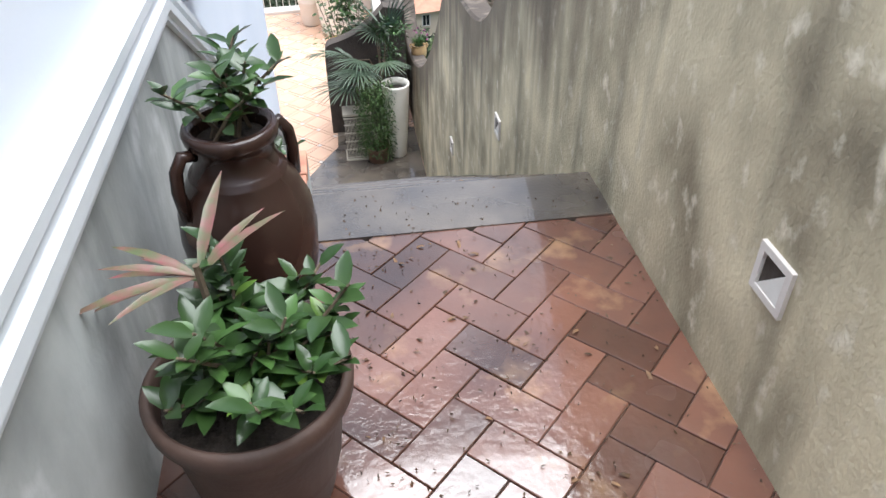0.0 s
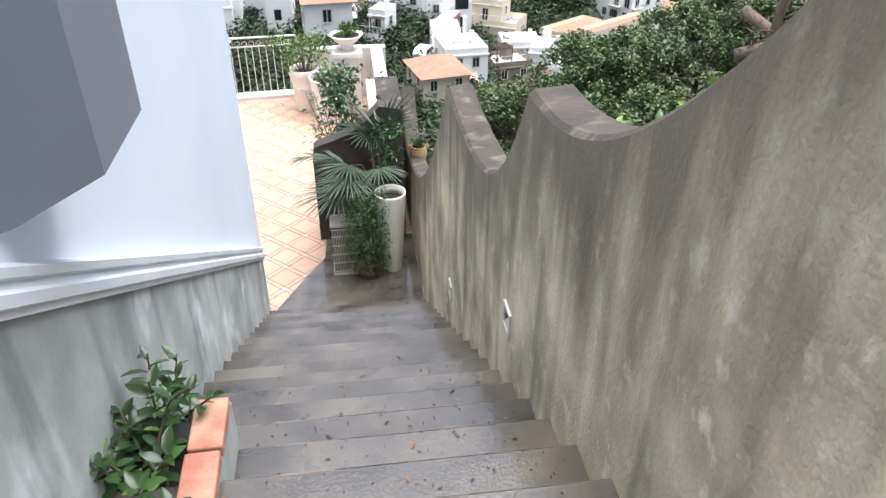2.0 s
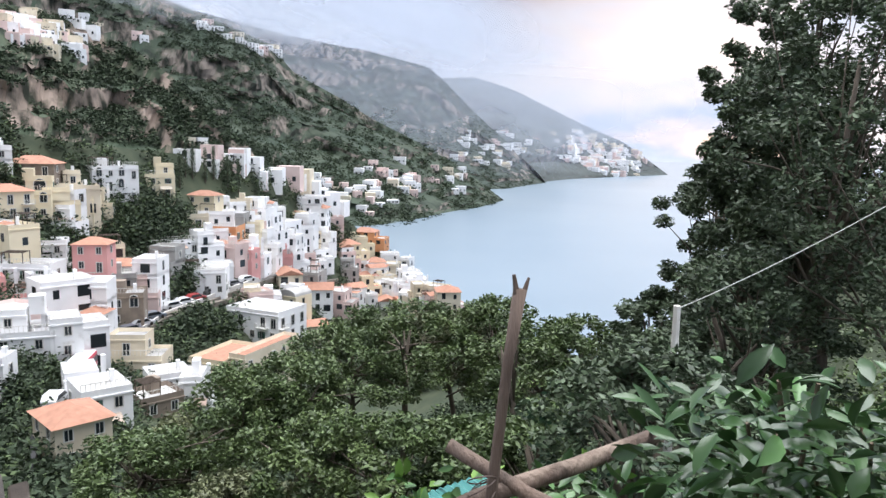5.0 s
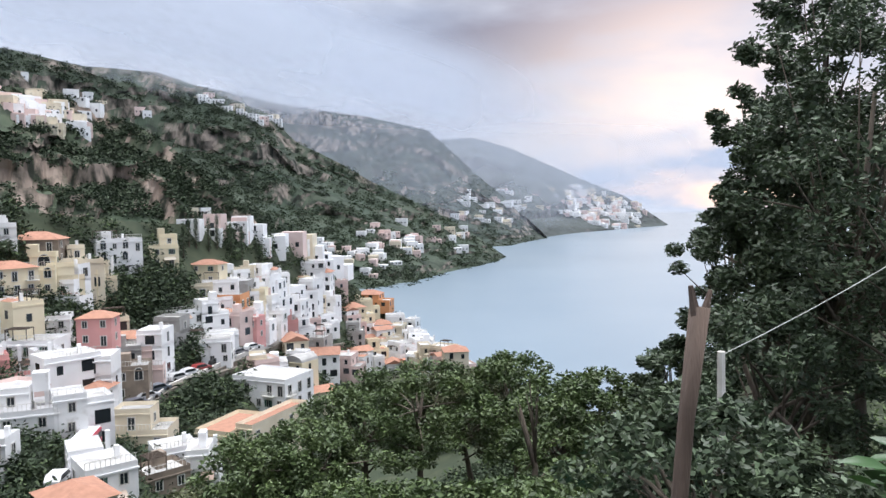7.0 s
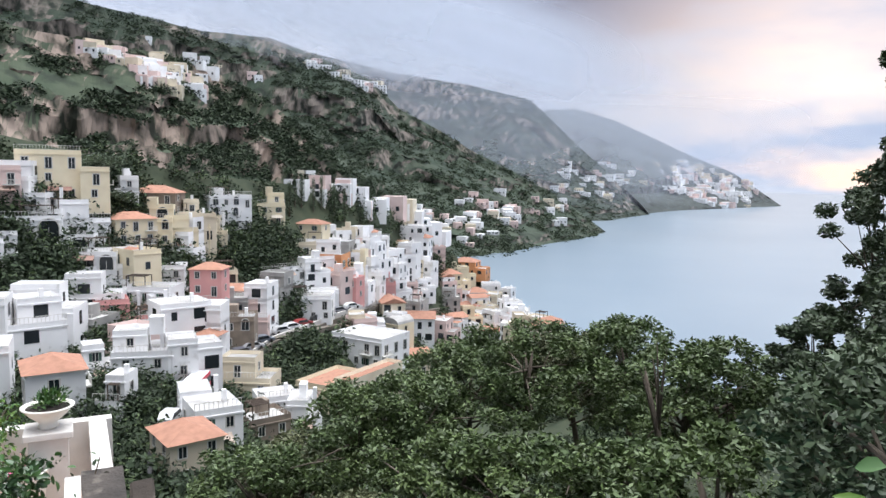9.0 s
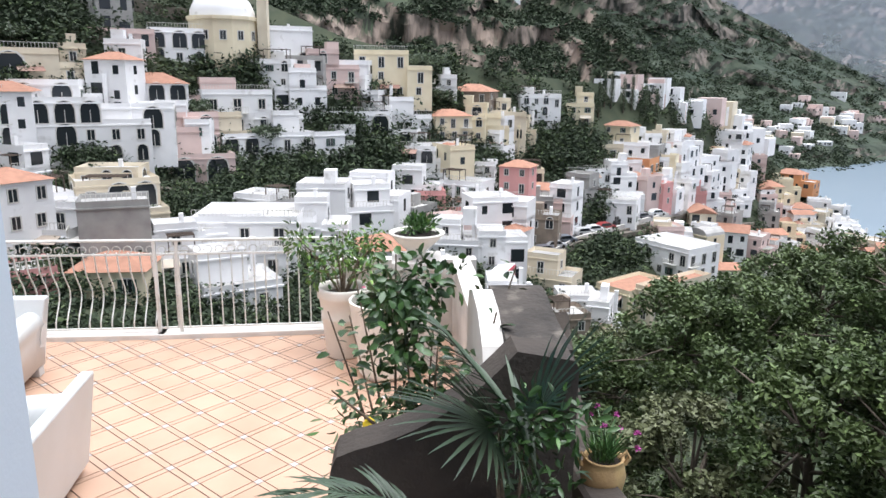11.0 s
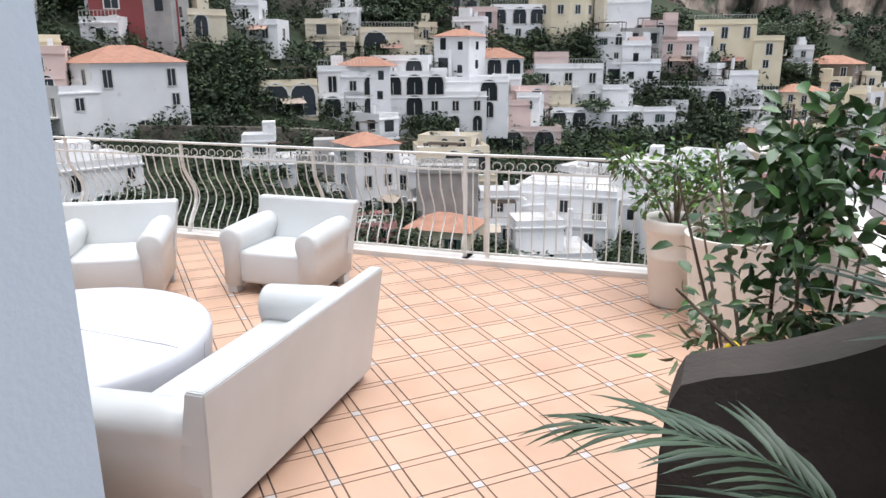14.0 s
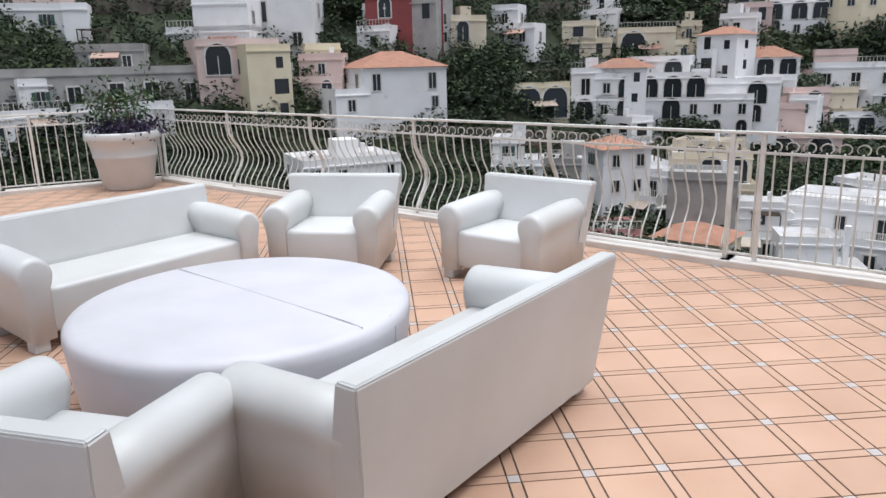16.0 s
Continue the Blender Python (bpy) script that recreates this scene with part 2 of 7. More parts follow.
ys = [-5.0, -2.0, 0.0] + [0.45 + i * 0.05 for i in range(43)] + [2.6, 2.625, 2.64, 2.66, 2.69, 2.73] + [2.78 + i * 0.06 for i in range(35)] + [4.88, 4.91, 4.94] + [5.0 + i * 0.08 for i in range(56)]
bm = bmesh.new()
prev = None
for y in ys:
    z = scallop(y)
    row = [bm.verts.new(c) for c in ((WR, y, -3), (WR, y, z - 0.02), (WR + 0.02, y, z), (WR + 0.17, y, z + 0.012), (WR + 0.19, y, z - 0.01), (WR + 0.19, y, -9))]
    if prev:
        for i in range(5):
            f = bm.faces.new((prev[i], row[i], row[i + 1], prev[i + 1]))
            f.material_index = 1 if i in (1, 2, 3) else 0
    prev = row
bm.faces.new(prev)
bmesh.ops.recalc_face_normals(bm, faces=bm.faces[:])
lay = bm.loops.layers.uv.new("UVMap")
for f in bm.faces:
    for l in f.loops:
        l[lay].uv = (l.vert.co.y, scallop(l.vert.co.y) - l.vert.co.z)
wall_east = tagged(part("wall_east", bm, [M_WALL, M_COPING]), "stained cement wall with a scalloped top beside the steps", "wall", kind="structure")

# the house wall with its plinth and sloping moulding
bm = bmesh.new()
add_prism(bm, [(left_x(-5) - 0.05, -5), (left_x(1.1) - 0.05, 1.1), (0.56, 6.85), (-11.5, 6.85), (-11.5, -5)], "z", -1.0, 8.0)
wall_house = tagged(part("wall_house", bm, M_BLUE), "pale blue painted house wall", "wall", kind="structure")


def cap_z(y):
    return 4.19 if y < 1.1 else max(4.19 - (y - 1.1) * 0.628, 0.5)


bm = bmesh.new()
prev = None
for y in [-5, -2, 1.1] + [1.1 + 0.25 * i for i in range(1, 22)] + [6.5]:
    x = left_x(y)
    row = [bm.verts.new(c) for c in ((x - 0.06, y, -1), (x - 0.06, y, cap_z(y) - 0.02), (x, y, cap_z(y) - 0.02), (x + 0.004, y, -1))]
    if prev:
        for i in range(3):
            bm.faces.new((prev[i], row[i], row[i + 1], prev[i + 1]))
    prev = row
bm.faces.new(prev)
bmesh.ops.recalc_face_normals(bm, faces=bm.faces[:])
tagged(part("wall_plinth", bm, M_PLINTH), "damp grey plaster plinth under the blue wall", "wall", kind="structure")
bm = bmesh.new()
prof = ((-0.07, -0.02), (0.02, -0.02), (0.02, 0.0), (0.035, 0.012), (0.035, 0.05), (0.018, 0.062), (0.012, 0.085), (0.028, 0.095), (0.028, 0.125), (-0.07, 0.145))
prev = None
for y in (-5, 1.1, 6.5):
    row = [bm.verts.new((left_x(y) + u, y, cap_z(y) + v)) for u, v in prof]
    if prev:
        for i in range(len(prof) - 1):
            bm.faces.new((prev[i], row[i], row[i + 1], prev[i + 1]))
    prev = row
bm.faces.new(prev)
bmesh.ops.recalc_face_normals(bm, faces=bm.faces[:])
tagged(part("trim", bm, M_CAP), "white moulding that follows the slope of the steps", "moulding", kind="structure")
# the bay that juts from the house wall; its dark grey imitates shade
tagged(part("wall_bay", prism([(0.6, 3.98), (0.76, 4.02), (1.02, 4.16), (1.02, 6.5), (0.6, 6.5)], "y", 1.74, 2.16), M_BAY_SHADE), "bay with a slanted underside, its shade put into the grey colour", "bay", kind="structure")

# back end of the landing, behind the camera
tagged(part("wall_back", box(-0.6, WR + 0.27, -5.2, -5, 2.5, 7), M_PLINTH), "plain plaster wall closing the landing", "wall", kind="structure")

# ---- terrace ----
TERR = [(0.5, 6.35), (2.4, 6.35), (2.32, 9.6), (2.3, 13.0), (0.8, 13.3), (-1.2, 13.2), (-10.0, 12.85), (-10.85, 10.7), (-11.7, 8.4), (-11.7, 6.8), (0.5, 6.8)]
tagged(part("floor_terrace", prism([(x, y) for x, y in TERR], "z", -0.5, -0.006), M_GROUT), "terrace floor of peach tiles set on the diagonal", "floor", kind="structure")
tagged(part("retaining_wall", prism([(x * 0.97 + 0.02, 6.6 + (y - 6.6) * 0.97) for x, y in TERR], "z", -16, -0.5), M_COPING), "bare cement wall that carries the terrace", "wall", kind="structure")

tagged(part("pavement_foot", prism([(0.52, 6.36), (2.3, 6.36), (2.3, 8.05), (1.2, 8.05), (1.19, 7.62), (1.0, 7.3)], "z", -0.2, 0.009), M_STEP), "wet dark cement landing at the foot of the steps", "floor", kind="structure")

# ---- land, sea and mountains ----
from mathutils.bvhtree import BVHTree

EYE = Vector((1.5, 3.0, 3.0))
SEA = -62.0
NEAR = ((-95, 64), (-75, 84), (-44, 96), (-24, 112), (-10, 128), (0, 138), (8, 150), (15, 175), (20, 195), (25, 250), (29, 300), (33, 300), (38, 260), (44, 180), (52, 110), (62, 60), (80, 40), (110, 32))
RISE_OF = ((-80, -3.3), (-60, -2.5), (-40, -1.75), (-30, -1.2), (-24, -0.82), (-18, -0.46), (-12, -0.16), (-8, 0.0), (-2, 0.11), (4, 0.25), (10, 0.45), (17, 0.8))
TOP = ((-95, 26), (-53, 20), (-29, 14), (-15, 7.0), (-4, 2.6), (3, 1.0), (10, 0.0), (18, -0.8), (22, -1.8), (25, -3.4), (29, -6.8), (32, -8.8), (38, -13.2), (44, -15), (50, -15), (56, -12), (62, -6), (70, 2), (110, 10))


def far_of(az, el):
    return ease(az, NEAR) * math.exp(ease(el, RISE_OF))


def toward(az, el, r):
    a, e = radians(az), radians(el)
    return EYE + r * Vector((math.sin(a) * math.cos(e), math.cos(a) * math.cos(e), math.sin(e)))


def on_hill(az, el):
    return toward(az, el, far_of(az, el))


M_SCRUB = shade("hillside scrub and terraces", (0.025, 0.038, 0.018), 0.9, vary=(0.05, 0.06, 0.03), scale=0.25, spot=(0.1, 0.09, 0.065), spot_scale=0.05, spot_at=0.6, grain=1.0, grain_scale=0.6)
M_SEA = shade("calm sea", (0.18, 0.235, 0.285), 0.28, vary=(0.22, 0.275, 0.32), scale=0.006, grain=0.06, grain_scale=0.3)

bm = bmesh.new()
AZ = [-95 + 1.0 * i for i in range(206)]
EL = [-80, -70, -60, -50, -45, -40, -36, -33, -30, -27.5, -25] + [-23 + 1.0 * i for i in range(16)]
rows = []
for az in AZ:
    top = ease(az, TOP)
    col = []
    els = [e for e in EL if e < top - 0.4]
    els += [els[-1] + (top - els[-1]) * (i + 1) / 10 for i in range(10)]
    els = np.interp(np.linspace(0, 1, 40), np.linspace(0, 1, len(els)), els)
    for el in els:
        p = on_hill(az, float(el))
        n = noise.fractal(p * 0.03, 1.0, 2.0, 4) if el > -45 else 0
        col.append(bm.verts.new(toward(az, float(el), far_of(az, float(el)) * (1 + 0.035 * n))))
    rows.append(col)
for p, q in zip(rows, rows[1:]):
    for i in range(39):
        bm.faces.new((p[i], q[i], q[i + 1], p[i + 1]))
SLOPES = [BVHTree.FromBMesh(bm)]
ground = tagged(part("ground", bm, M_SCRUB, smooth=True), "steep green hillside with terraces and scrub", "hillside", kind="structure")

bm = bmesh.new()
ring = [bm.verts.new((4900 * math.sin(radians(a)), 4900 * math.cos(radians(a)), SEA)) for a in range(0, 360, 6)]
bm.faces.new(ring)
tagged(part("water", bm, M_SEA), "calm pale blue bay", "sea", kind="structure")


def mountain(name, label, mat, ridge, foot_r, ridge_r, rough=0.05, steps=54, da=0.25, ledges=5):
    """A range: from the shore at foot_r up to a ridge given as (azimuth, elevation) pairs at ridge_r, stepped into cliffs and shelves."""
    bm = bmesh.new()
    a0, a1 = ridge[0][0], ridge[-1][0]
    rows = []
    count = int((a1 - a0) / da) + 1
    for i in range(count + 1):
        az = min(a1, a0 + da * i)
        top = ease(az, ridge)
        fr, rr = ease(az, foot_r), ease(az, ridge_r)
        a = radians(az)
        zt = EYE.z + rr * math.tan(radians(top))
        col = []
        for k in range(steps):
            u = k / (steps - 1)
            r = fr + (rr - fr) * u
            h = 0.62 * u + 0.38 * u ** 2.0
            q = Vector((r * math.sin(a), r * math.cos(a), 0.55 * (zt - SEA) * h))
            n = noise.fractal(q * (6.0 / fr), 0.9, 2.1, 6)
            n2 = noise.fractal(q * (22.0 / fr) + Vector((7, 3, 1)), 0.8, 2.1, 4)
            low = noise.noise(q * (3.2 / fr) + Vector((2, 9, 4)))
            t = h * ledges + 0.9 * low
            f = t - math.floor(t)
            f = f * 0.3 if f < 0.74 else 0.222 + (f - 0.74) / 0.26 * 0.778
            stepped = (math.floor(t) + f - 0.9 * low) / ledges
            mixed = min(1.0, max(0.0, 0.55 + 1.1 * noise.noise(q * (5.0 / fr) + Vector((5, 1, 8)))))
            edge = min(1, u * 8) * min(1.0, (1 - u) * 7 + 0.12)
            h2 = h + (stepped - h) * mixed * edge
            z = SEA - 3 + (zt - SEA + 3) * h2
            r2 = r * (1 + (rough * n + 0.012 * n2) * edge)
            z += (zt - SEA) * (0.05 * n + 0.022 * n2) * edge
            col.append(bm.verts.new((EYE.x + r2 * math.sin(a), EYE.y + r2 * math.cos(a), z)))
        rows.append(col)
    for p, q in zip(rows, rows[1:]):
        for i in range(steps - 1):
            bm.faces.new((p[i], q[i], q[i + 1], p[i + 1]))
    bm.normal_update()
    SLOPES.append(BVHTree.FromBMesh(bm))
    return tagged(part(name, bm, mat, smooth=False), label, "mountain", kind="structure")


def rock_and_scrub(name, green, green2, rock):
    """Scrub on gentle ground, bare rock on steep faces."""
    mat = shade(name, green, 0.95, vary=green2, scale=0.03, spot=tuple(0.45 * v for v in green), spot_scale=0.07, spot_at=0.5)
    nt = mat.node_tree
    ns, ls = nt.nodes, nt.links
    b = ns["Principled BSDF"]
    geo, sep, rng = ns.new("ShaderNodeNewGeometry"), ns.new("ShaderNodeSeparateXYZ"), ns.new("ShaderNodeMapRange")
    nz, add = ns.new("ShaderNodeTexNoise"), ns.new("ShaderNodeMath")
    nz.inputs["Scale"].default_value, nz.inputs["Detail"].default_value = 0.035, 10
    ls.new(geo.outputs["Position"], nz.inputs["Vector"])
    ls.new(geo.outputs["Normal"], sep.inputs[0])
    add.operation = "MULTIPLY_ADD"
    ls.new(nz.outputs["Fac"], add.inputs[0])
    add.inputs[1].default_value = 0.9
    ls.new(sep.outputs["Z"], add.inputs[2])
    ls.new(add.outputs[0], rng.inputs["Value"])
    rng.inputs["From Min"].default_value, rng.inputs["From Max"].default_value = 1.13, 0.95
    mix = ns.new("ShaderNodeMixRGB")
    ls.new(rng.outputs["Result"], mix.inputs[0])
    ls.new(b.inputs["Base Color"].links[0].from_socket, mix.inputs[1])
    mp, nz2, band = ns.new("ShaderNodeMapping"), ns.new("ShaderNodeTexNoise"), ns.new("ShaderNodeValToRGB")
    mp.inputs["Scale"].default_value = (1, 1, 0.45)
    nz2.inputs["Scale"].default_value, nz2.inputs["Detail"].default_value = 0.11, 9
    ls.new(geo.outputs["Position"], mp.inputs["Vector"])
    ls.new(mp.outputs["Vector"], nz2.inputs["Vector"])
    ls.new(nz2.outputs["Fac"], band.inputs["Fac"])
    band.color_ramp.elements[0].position, band.color_ramp.elements[0].color = 0.4, (*[0.25 * v for v in green2], 1)
    band.color_ramp.elements[1].position, band.color_ramp.elements[1].color = 0.58, (*rock, 1)
    ls.new(band.outputs["Color"], mix.inputs[2])
    ls.new(mix.outputs[0], b.inputs["Base Color"])
    return mat


M_MT1 = rock_and_scrub("cliffs and scrub", (0.035, 0.055, 0.03), (0.07, 0.085, 0.05), (0.36, 0.28, 0.23))
M_MT2 = rock_and_scrub("wooded spur", (0.035, 0.055, 0.035), (0.06, 0.075, 0.05), (0.24, 0.2, 0.17))
M_MT3 = rock_and_scrub("distant wooded ridge", (0.03, 0.046, 0.036), (0.06, 0.07, 0.055), (0.32, 0.27, 0.235))
M_MT4 = rock_and_scrub("far headland", (0.05, 0.06, 0.055), (0.07, 0.08, 0.075), (0.16, 0.15, 0.14))
mountain("mountain_cliffs", "limestone cliffs and green slopes above the town", M_MT1, ((-95, 40), (-50, 33), (-25, 22), (-12, 13.5), (-4, 9.8), (1.8, 8.9), (5.1, 8.6), (8.3, 8.2), (13.3, 5.7), (16.5, 3.2), (19.7, 0.3), (21.5, -2.5)), ((-95, 150), (-20, 225), (5, 260), (21.5, 340)), ((-95, 330), (-20, 450), (10, 540), (21.5, 460)), 0.05, ledges=4)
mountain("mountain_spur", "wooded mountain spur running down to the bay", M_MT2, ((-30, 24), (-12, 14), (1.8, 11.4), (5.2, 11.0), (8.7, 10.3), (13.6, 10.1), (16.4, 9.2), (21.4, 7.3), (23.5, 5.2), (26.5, 3.7), (29.2, 2.1), (32.9, 0.3), (36.3, -1.5), (39.8, -4.05)), ((-30, 500), (10, 560), (29.1, 580), (32.3, 598), (34.5, 675), (38.1, 808), (39.8, 905)), ((-30, 800), (20, 900), (29, 900), (36, 930), (39.8, 925)), 0.05, ledges=5)
mountain("mountain_ridge", "hazy wooded ridge above the bay", M_MT3, ((10, 10), (16.4, 9.2), (23.1, 7.9), (29.2, 7.0), (33.6, 6.0), (34.9, 4.9), (37.2, 2.7), (39.8, 0.5), (42.4, -2.0), (42.9, -2.6)), ((10, 1050), (39.8, 1163), (42.9, 1400)), ((10, 1500), (42.9, 1425)), 0.04, ledges=6)
mountain("mountain_headland", "far hazy headland with a white village", M_MT4, ((28, 4.0), (32.7, 4.9), (34.9, 5.3), (37.1, 5.4), (40.2, 4.4), (44.5, 2.4), (48.7, 0.6), (52.0, -1.68)), ((28, 1350), (42.4, 1430), (44.6, 1620), (47.9, 1860), (52.0, 2190)), ((28, 2000), (44, 2100), (52.0, 2230)), 0.03, ledges=5)


def sighted(az, el):
    """The place on the land that lies in that direction."""
    way = (toward(az, el, 1.0) - EYE).normalized()
    hits = [h for h in (t.ray_cast(EYE, way) for t in SLOPES) if h[0] is not None]
    return min(hits, key=lambda h: h[3])[0] if hits else None


def cloud_sheet(name, label, r, a0, a1, base_el, top_el, dense, seed):
    """A curved bank of thin cloud: soft below, ragged by noise, thicker towards its top."""
    mat = bpy.data.materials.new(name)
    mat.use_nodes = True
    ns, ls = mat.node_tree.nodes, mat.node_tree.links
    ns.clear()
    out, mix, clear = ns.new("ShaderNodeOutputMaterial"), ns.new("ShaderNodeMixShader"), ns.new("ShaderNodeBsdfTransparent")
    white, soft, both = ns.new("ShaderNodeBsdfDiffuse"), ns.new("ShaderNodeBsdfTranslucent"), ns.new("ShaderNodeAddShader")
    white.inputs[0].default_value, soft.inputs[0].default_value = (0.38, 0.4, 0.45, 1), (0.38, 0.4, 0.45, 1)
    ls.new(white.outputs[0], both.inputs[0])
    ls.new(soft.outputs[0], both.inputs[1])
    uv, mp, nz = ns.new("ShaderNodeUVMap"), ns.new("ShaderNodeMapping"), ns.new("ShaderNodeTexNoise")
    sep, wob, ramp = ns.new("ShaderNodeSeparateXYZ"), ns.new("ShaderNodeMath"), ns.new("ShaderNodeMapRange")
    edge, gain = ns.new("ShaderNodeMapRange"), ns.new("ShaderNodeMath")
    mp.inputs["Location"].default_value, mp.inputs["Scale"].default_value = (seed, seed, 0), (9, 3.0, 1)
    nz.inputs["Scale"].default_value, nz.inputs["Detail"].default_value = 1.0, 8
    ls.new(uv.outputs[0], mp.inputs["Vector"])
    ls.new(mp.outputs["Vector"], nz.inputs["Vector"])
    ls.new(uv.outputs[0], sep.inputs[0])
    wob.operation = "MULTIPLY_ADD"
    ls.new(nz.outputs["Fac"], wob.inputs[0])
    wob.inputs[1].default_value = 0.7
    ls.new(sep.outputs["Y"], wob.inputs[2])
    ls.new(wob.outputs[0], ramp.inputs["Value"])
    ramp.interpolation_type = "SMOOTHSTEP"
    ramp.inputs["From Min"].default_value, ramp.inputs["From Max"].default_value, ramp.inputs["To Max"].default_value = 0.4, 0.85, dense
    ls.new(sep.outputs["Y"], edge.inputs["Value"])
    edge.interpolation_type = "SMOOTHSTEP"
    edge.inputs["From Min"].default_value, edge.inputs["From Max"].default_value = 1.0, 0.6
    gain.operation = "MULTIPLY"
    ls.new(ramp.outputs["Result"], gain.inputs[0])
    ls.new(edge.outputs["Result"], gain.inputs[1])
    inv, hump, side = ns.new("ShaderNodeMath"), ns.new("ShaderNodeMapRange"), ns.new("ShaderNodeMath")
    inv.operation, side.operation = "PINGPONG", "MULTIPLY"
    inv.inputs[1].default_value = 0.5
    ls.new(sep.outputs["X"], inv.inputs[0])
    ls.new(inv.outputs[0], hump.inputs["Value"])
    hump.interpolation_type = "SMOOTHSTEP"
    hump.inputs["From Max"].default_value = 0.22
    ls.new(gain.outputs[0], side.inputs[0])
    ls.new(hump.outputs["Result"], side.inputs[1])
    ls.new(side.outputs[0], mix.inputs[0])
    ls.new(clear.outputs[0], mix.inputs[1])
    ls.new(both.outputs[0], mix.inputs[2])
    ls.new(mix.outputs[0], out.inputs["Surface"])
    bm = bmesh.new()
    lay = bm.loops.layers.uv.new("UVMap")
    n, k = 40, 6
    g = [[(bm.verts.new(toward(a0 + (a1 - a0) * i / n, ease(a0 + (a1 - a0) * i / n, base_el) * (1 - j / k) + ease(a0 + (a1 - a0) * i / n, top_el) * j / k, r)), i / n, j / k) for j in range(k + 1)] for i in range(n + 1)]
    for p, q in zip(g, g[1:]):
        for j in range(k):
            f = bm.faces.new([c[0] for c in (p[j], q[j], q[j + 1], p[j + 1])])
            for l, c in zip(f.loops, (p[j], q[j], q[j + 1], p[j + 1])):
                l[lay].uv = (c[1], c[2])
    return tagged(part(name, bm, mat, smooth=True), label, "cloud", kind="structure")


CLOUD = "low grey cloud lying on the mountain tops"
cloud_sheet("backdrop_cloud", CLOUD, 620, -40, 33, ((-40, 18), (2, 10.5), (12, 9.2), (22, 7.0), (33, 5)), ((-40, 40), (2, 23), (33, 16)), 0.8, 1.0)
cloud_sheet("backdrop_cloud", CLOUD, 880, -30, 44, ((-30, 15), (2, 9.6), (12, 8.6), (23, 6.0), (33, 4.4), (44, 3.2)), ((-30, 36), (2, 20), (23, 15.5), (44, 11)), 0.92, 3.3)
cloud_sheet("backdrop_cloud", CLOUD, 1480, -10, 47, ((-10, 12), (10, 8), (30, 4.9), (47, 2)), ((-10, 34), (10, 22), (47, 11)), 0.8, 5.7)
# two faint sheets added between the ranges to imitate distance haze
cloud_sheet("backdrop_mist", "thin added sheet imitating distance haze before the far shore", 950, 4, 58, ((4, -4), (58, -4)), ((4, 13), (58, 9)), 0.32, 8.1)
cloud_sheet("backdrop_mist", "thin added sheet imitating distance haze before the far shore", 1600, 15, 60, ((15, -2.6), (60, -2.6)), ((15, 12), (60, 8)), 0.4, 9.4)

# ---- the town ----
TINT = {
    "w": shade("white limewash", (0.9, 0.89, 0.89), 0.85, vary=(0.82, 0.81, 0.81), scale=0.35, spot=(0.58, 0.56, 0.54), spot_scale=0.6, spot_at=0.62, rand=0.1),
    "c": shade("cream plaster", (0.74, 0.66, 0.52), 0.85, vary=(0.64, 0.55, 0.42), scale=0.4, rand=0.1),
    "y": shade("yellow plaster", (0.82, 0.73, 0.54), 0.85, vary=(0.74, 0.64, 0.46), scale=0.4, rand=0.1),
    "p": shade("pale pink plaster", (0.74, 0.58, 0.54), 0.85, vary=(0.66, 0.5, 0.46), scale=0.4, rand=0.08),
    "P": shade("rose pink plaster", (0.72, 0.36, 0.34), 0.85, vary=(0.64, 0.32, 0.3), scale=0.4, rand=0.06),
    "r": shade("dark red plaster", (0.3, 0.07, 0.07), 0.85, vary=(0.24, 0.06, 0.06), scale=0.4),
    "o": shade("orange plaster", (0.72, 0.34, 0.16), 0.85, vary=(0.62, 0.29, 0.14), scale=0.4, rand=0.1),
    "b": shade("brown stone", (0.3, 0.24, 0.19), 0.9, vary=(0.2, 0.16, 0.13), scale=0.8, rand=0.12),
    "g": shade("grey cement", (0.42, 0.41, 0.39), 0.9, vary=(0.3, 0.29, 0.28), scale=0.5, rand=0.12),
}
M_TERRA = shade("terracotta roof tiles", (0.4, 0.2, 0.135), 0.85, vary=(0.3, 0.15, 0.1), scale=1.2, grain=0.6, grain_scale=2.5, rand=0.12)
M_FLAT = shade("pale roof membrane", (0.46, 0.445, 0.43), 0.9, vary=(0.27, 0.26, 0.25), scale=0.35, spot=(0.6, 0.58, 0.56), spot_scale=0.25, rand=0.3)
M_DARK = shade("dark window glass", (0.02, 0.025, 0.03), 0.15)
M_SHUT = shade("green shutter", (0.05, 0.1, 0.08), 0.6, rand=0.3)
M_FRAME = shade("pale window frame", (0.66, 0.64, 0.6), 0.7)


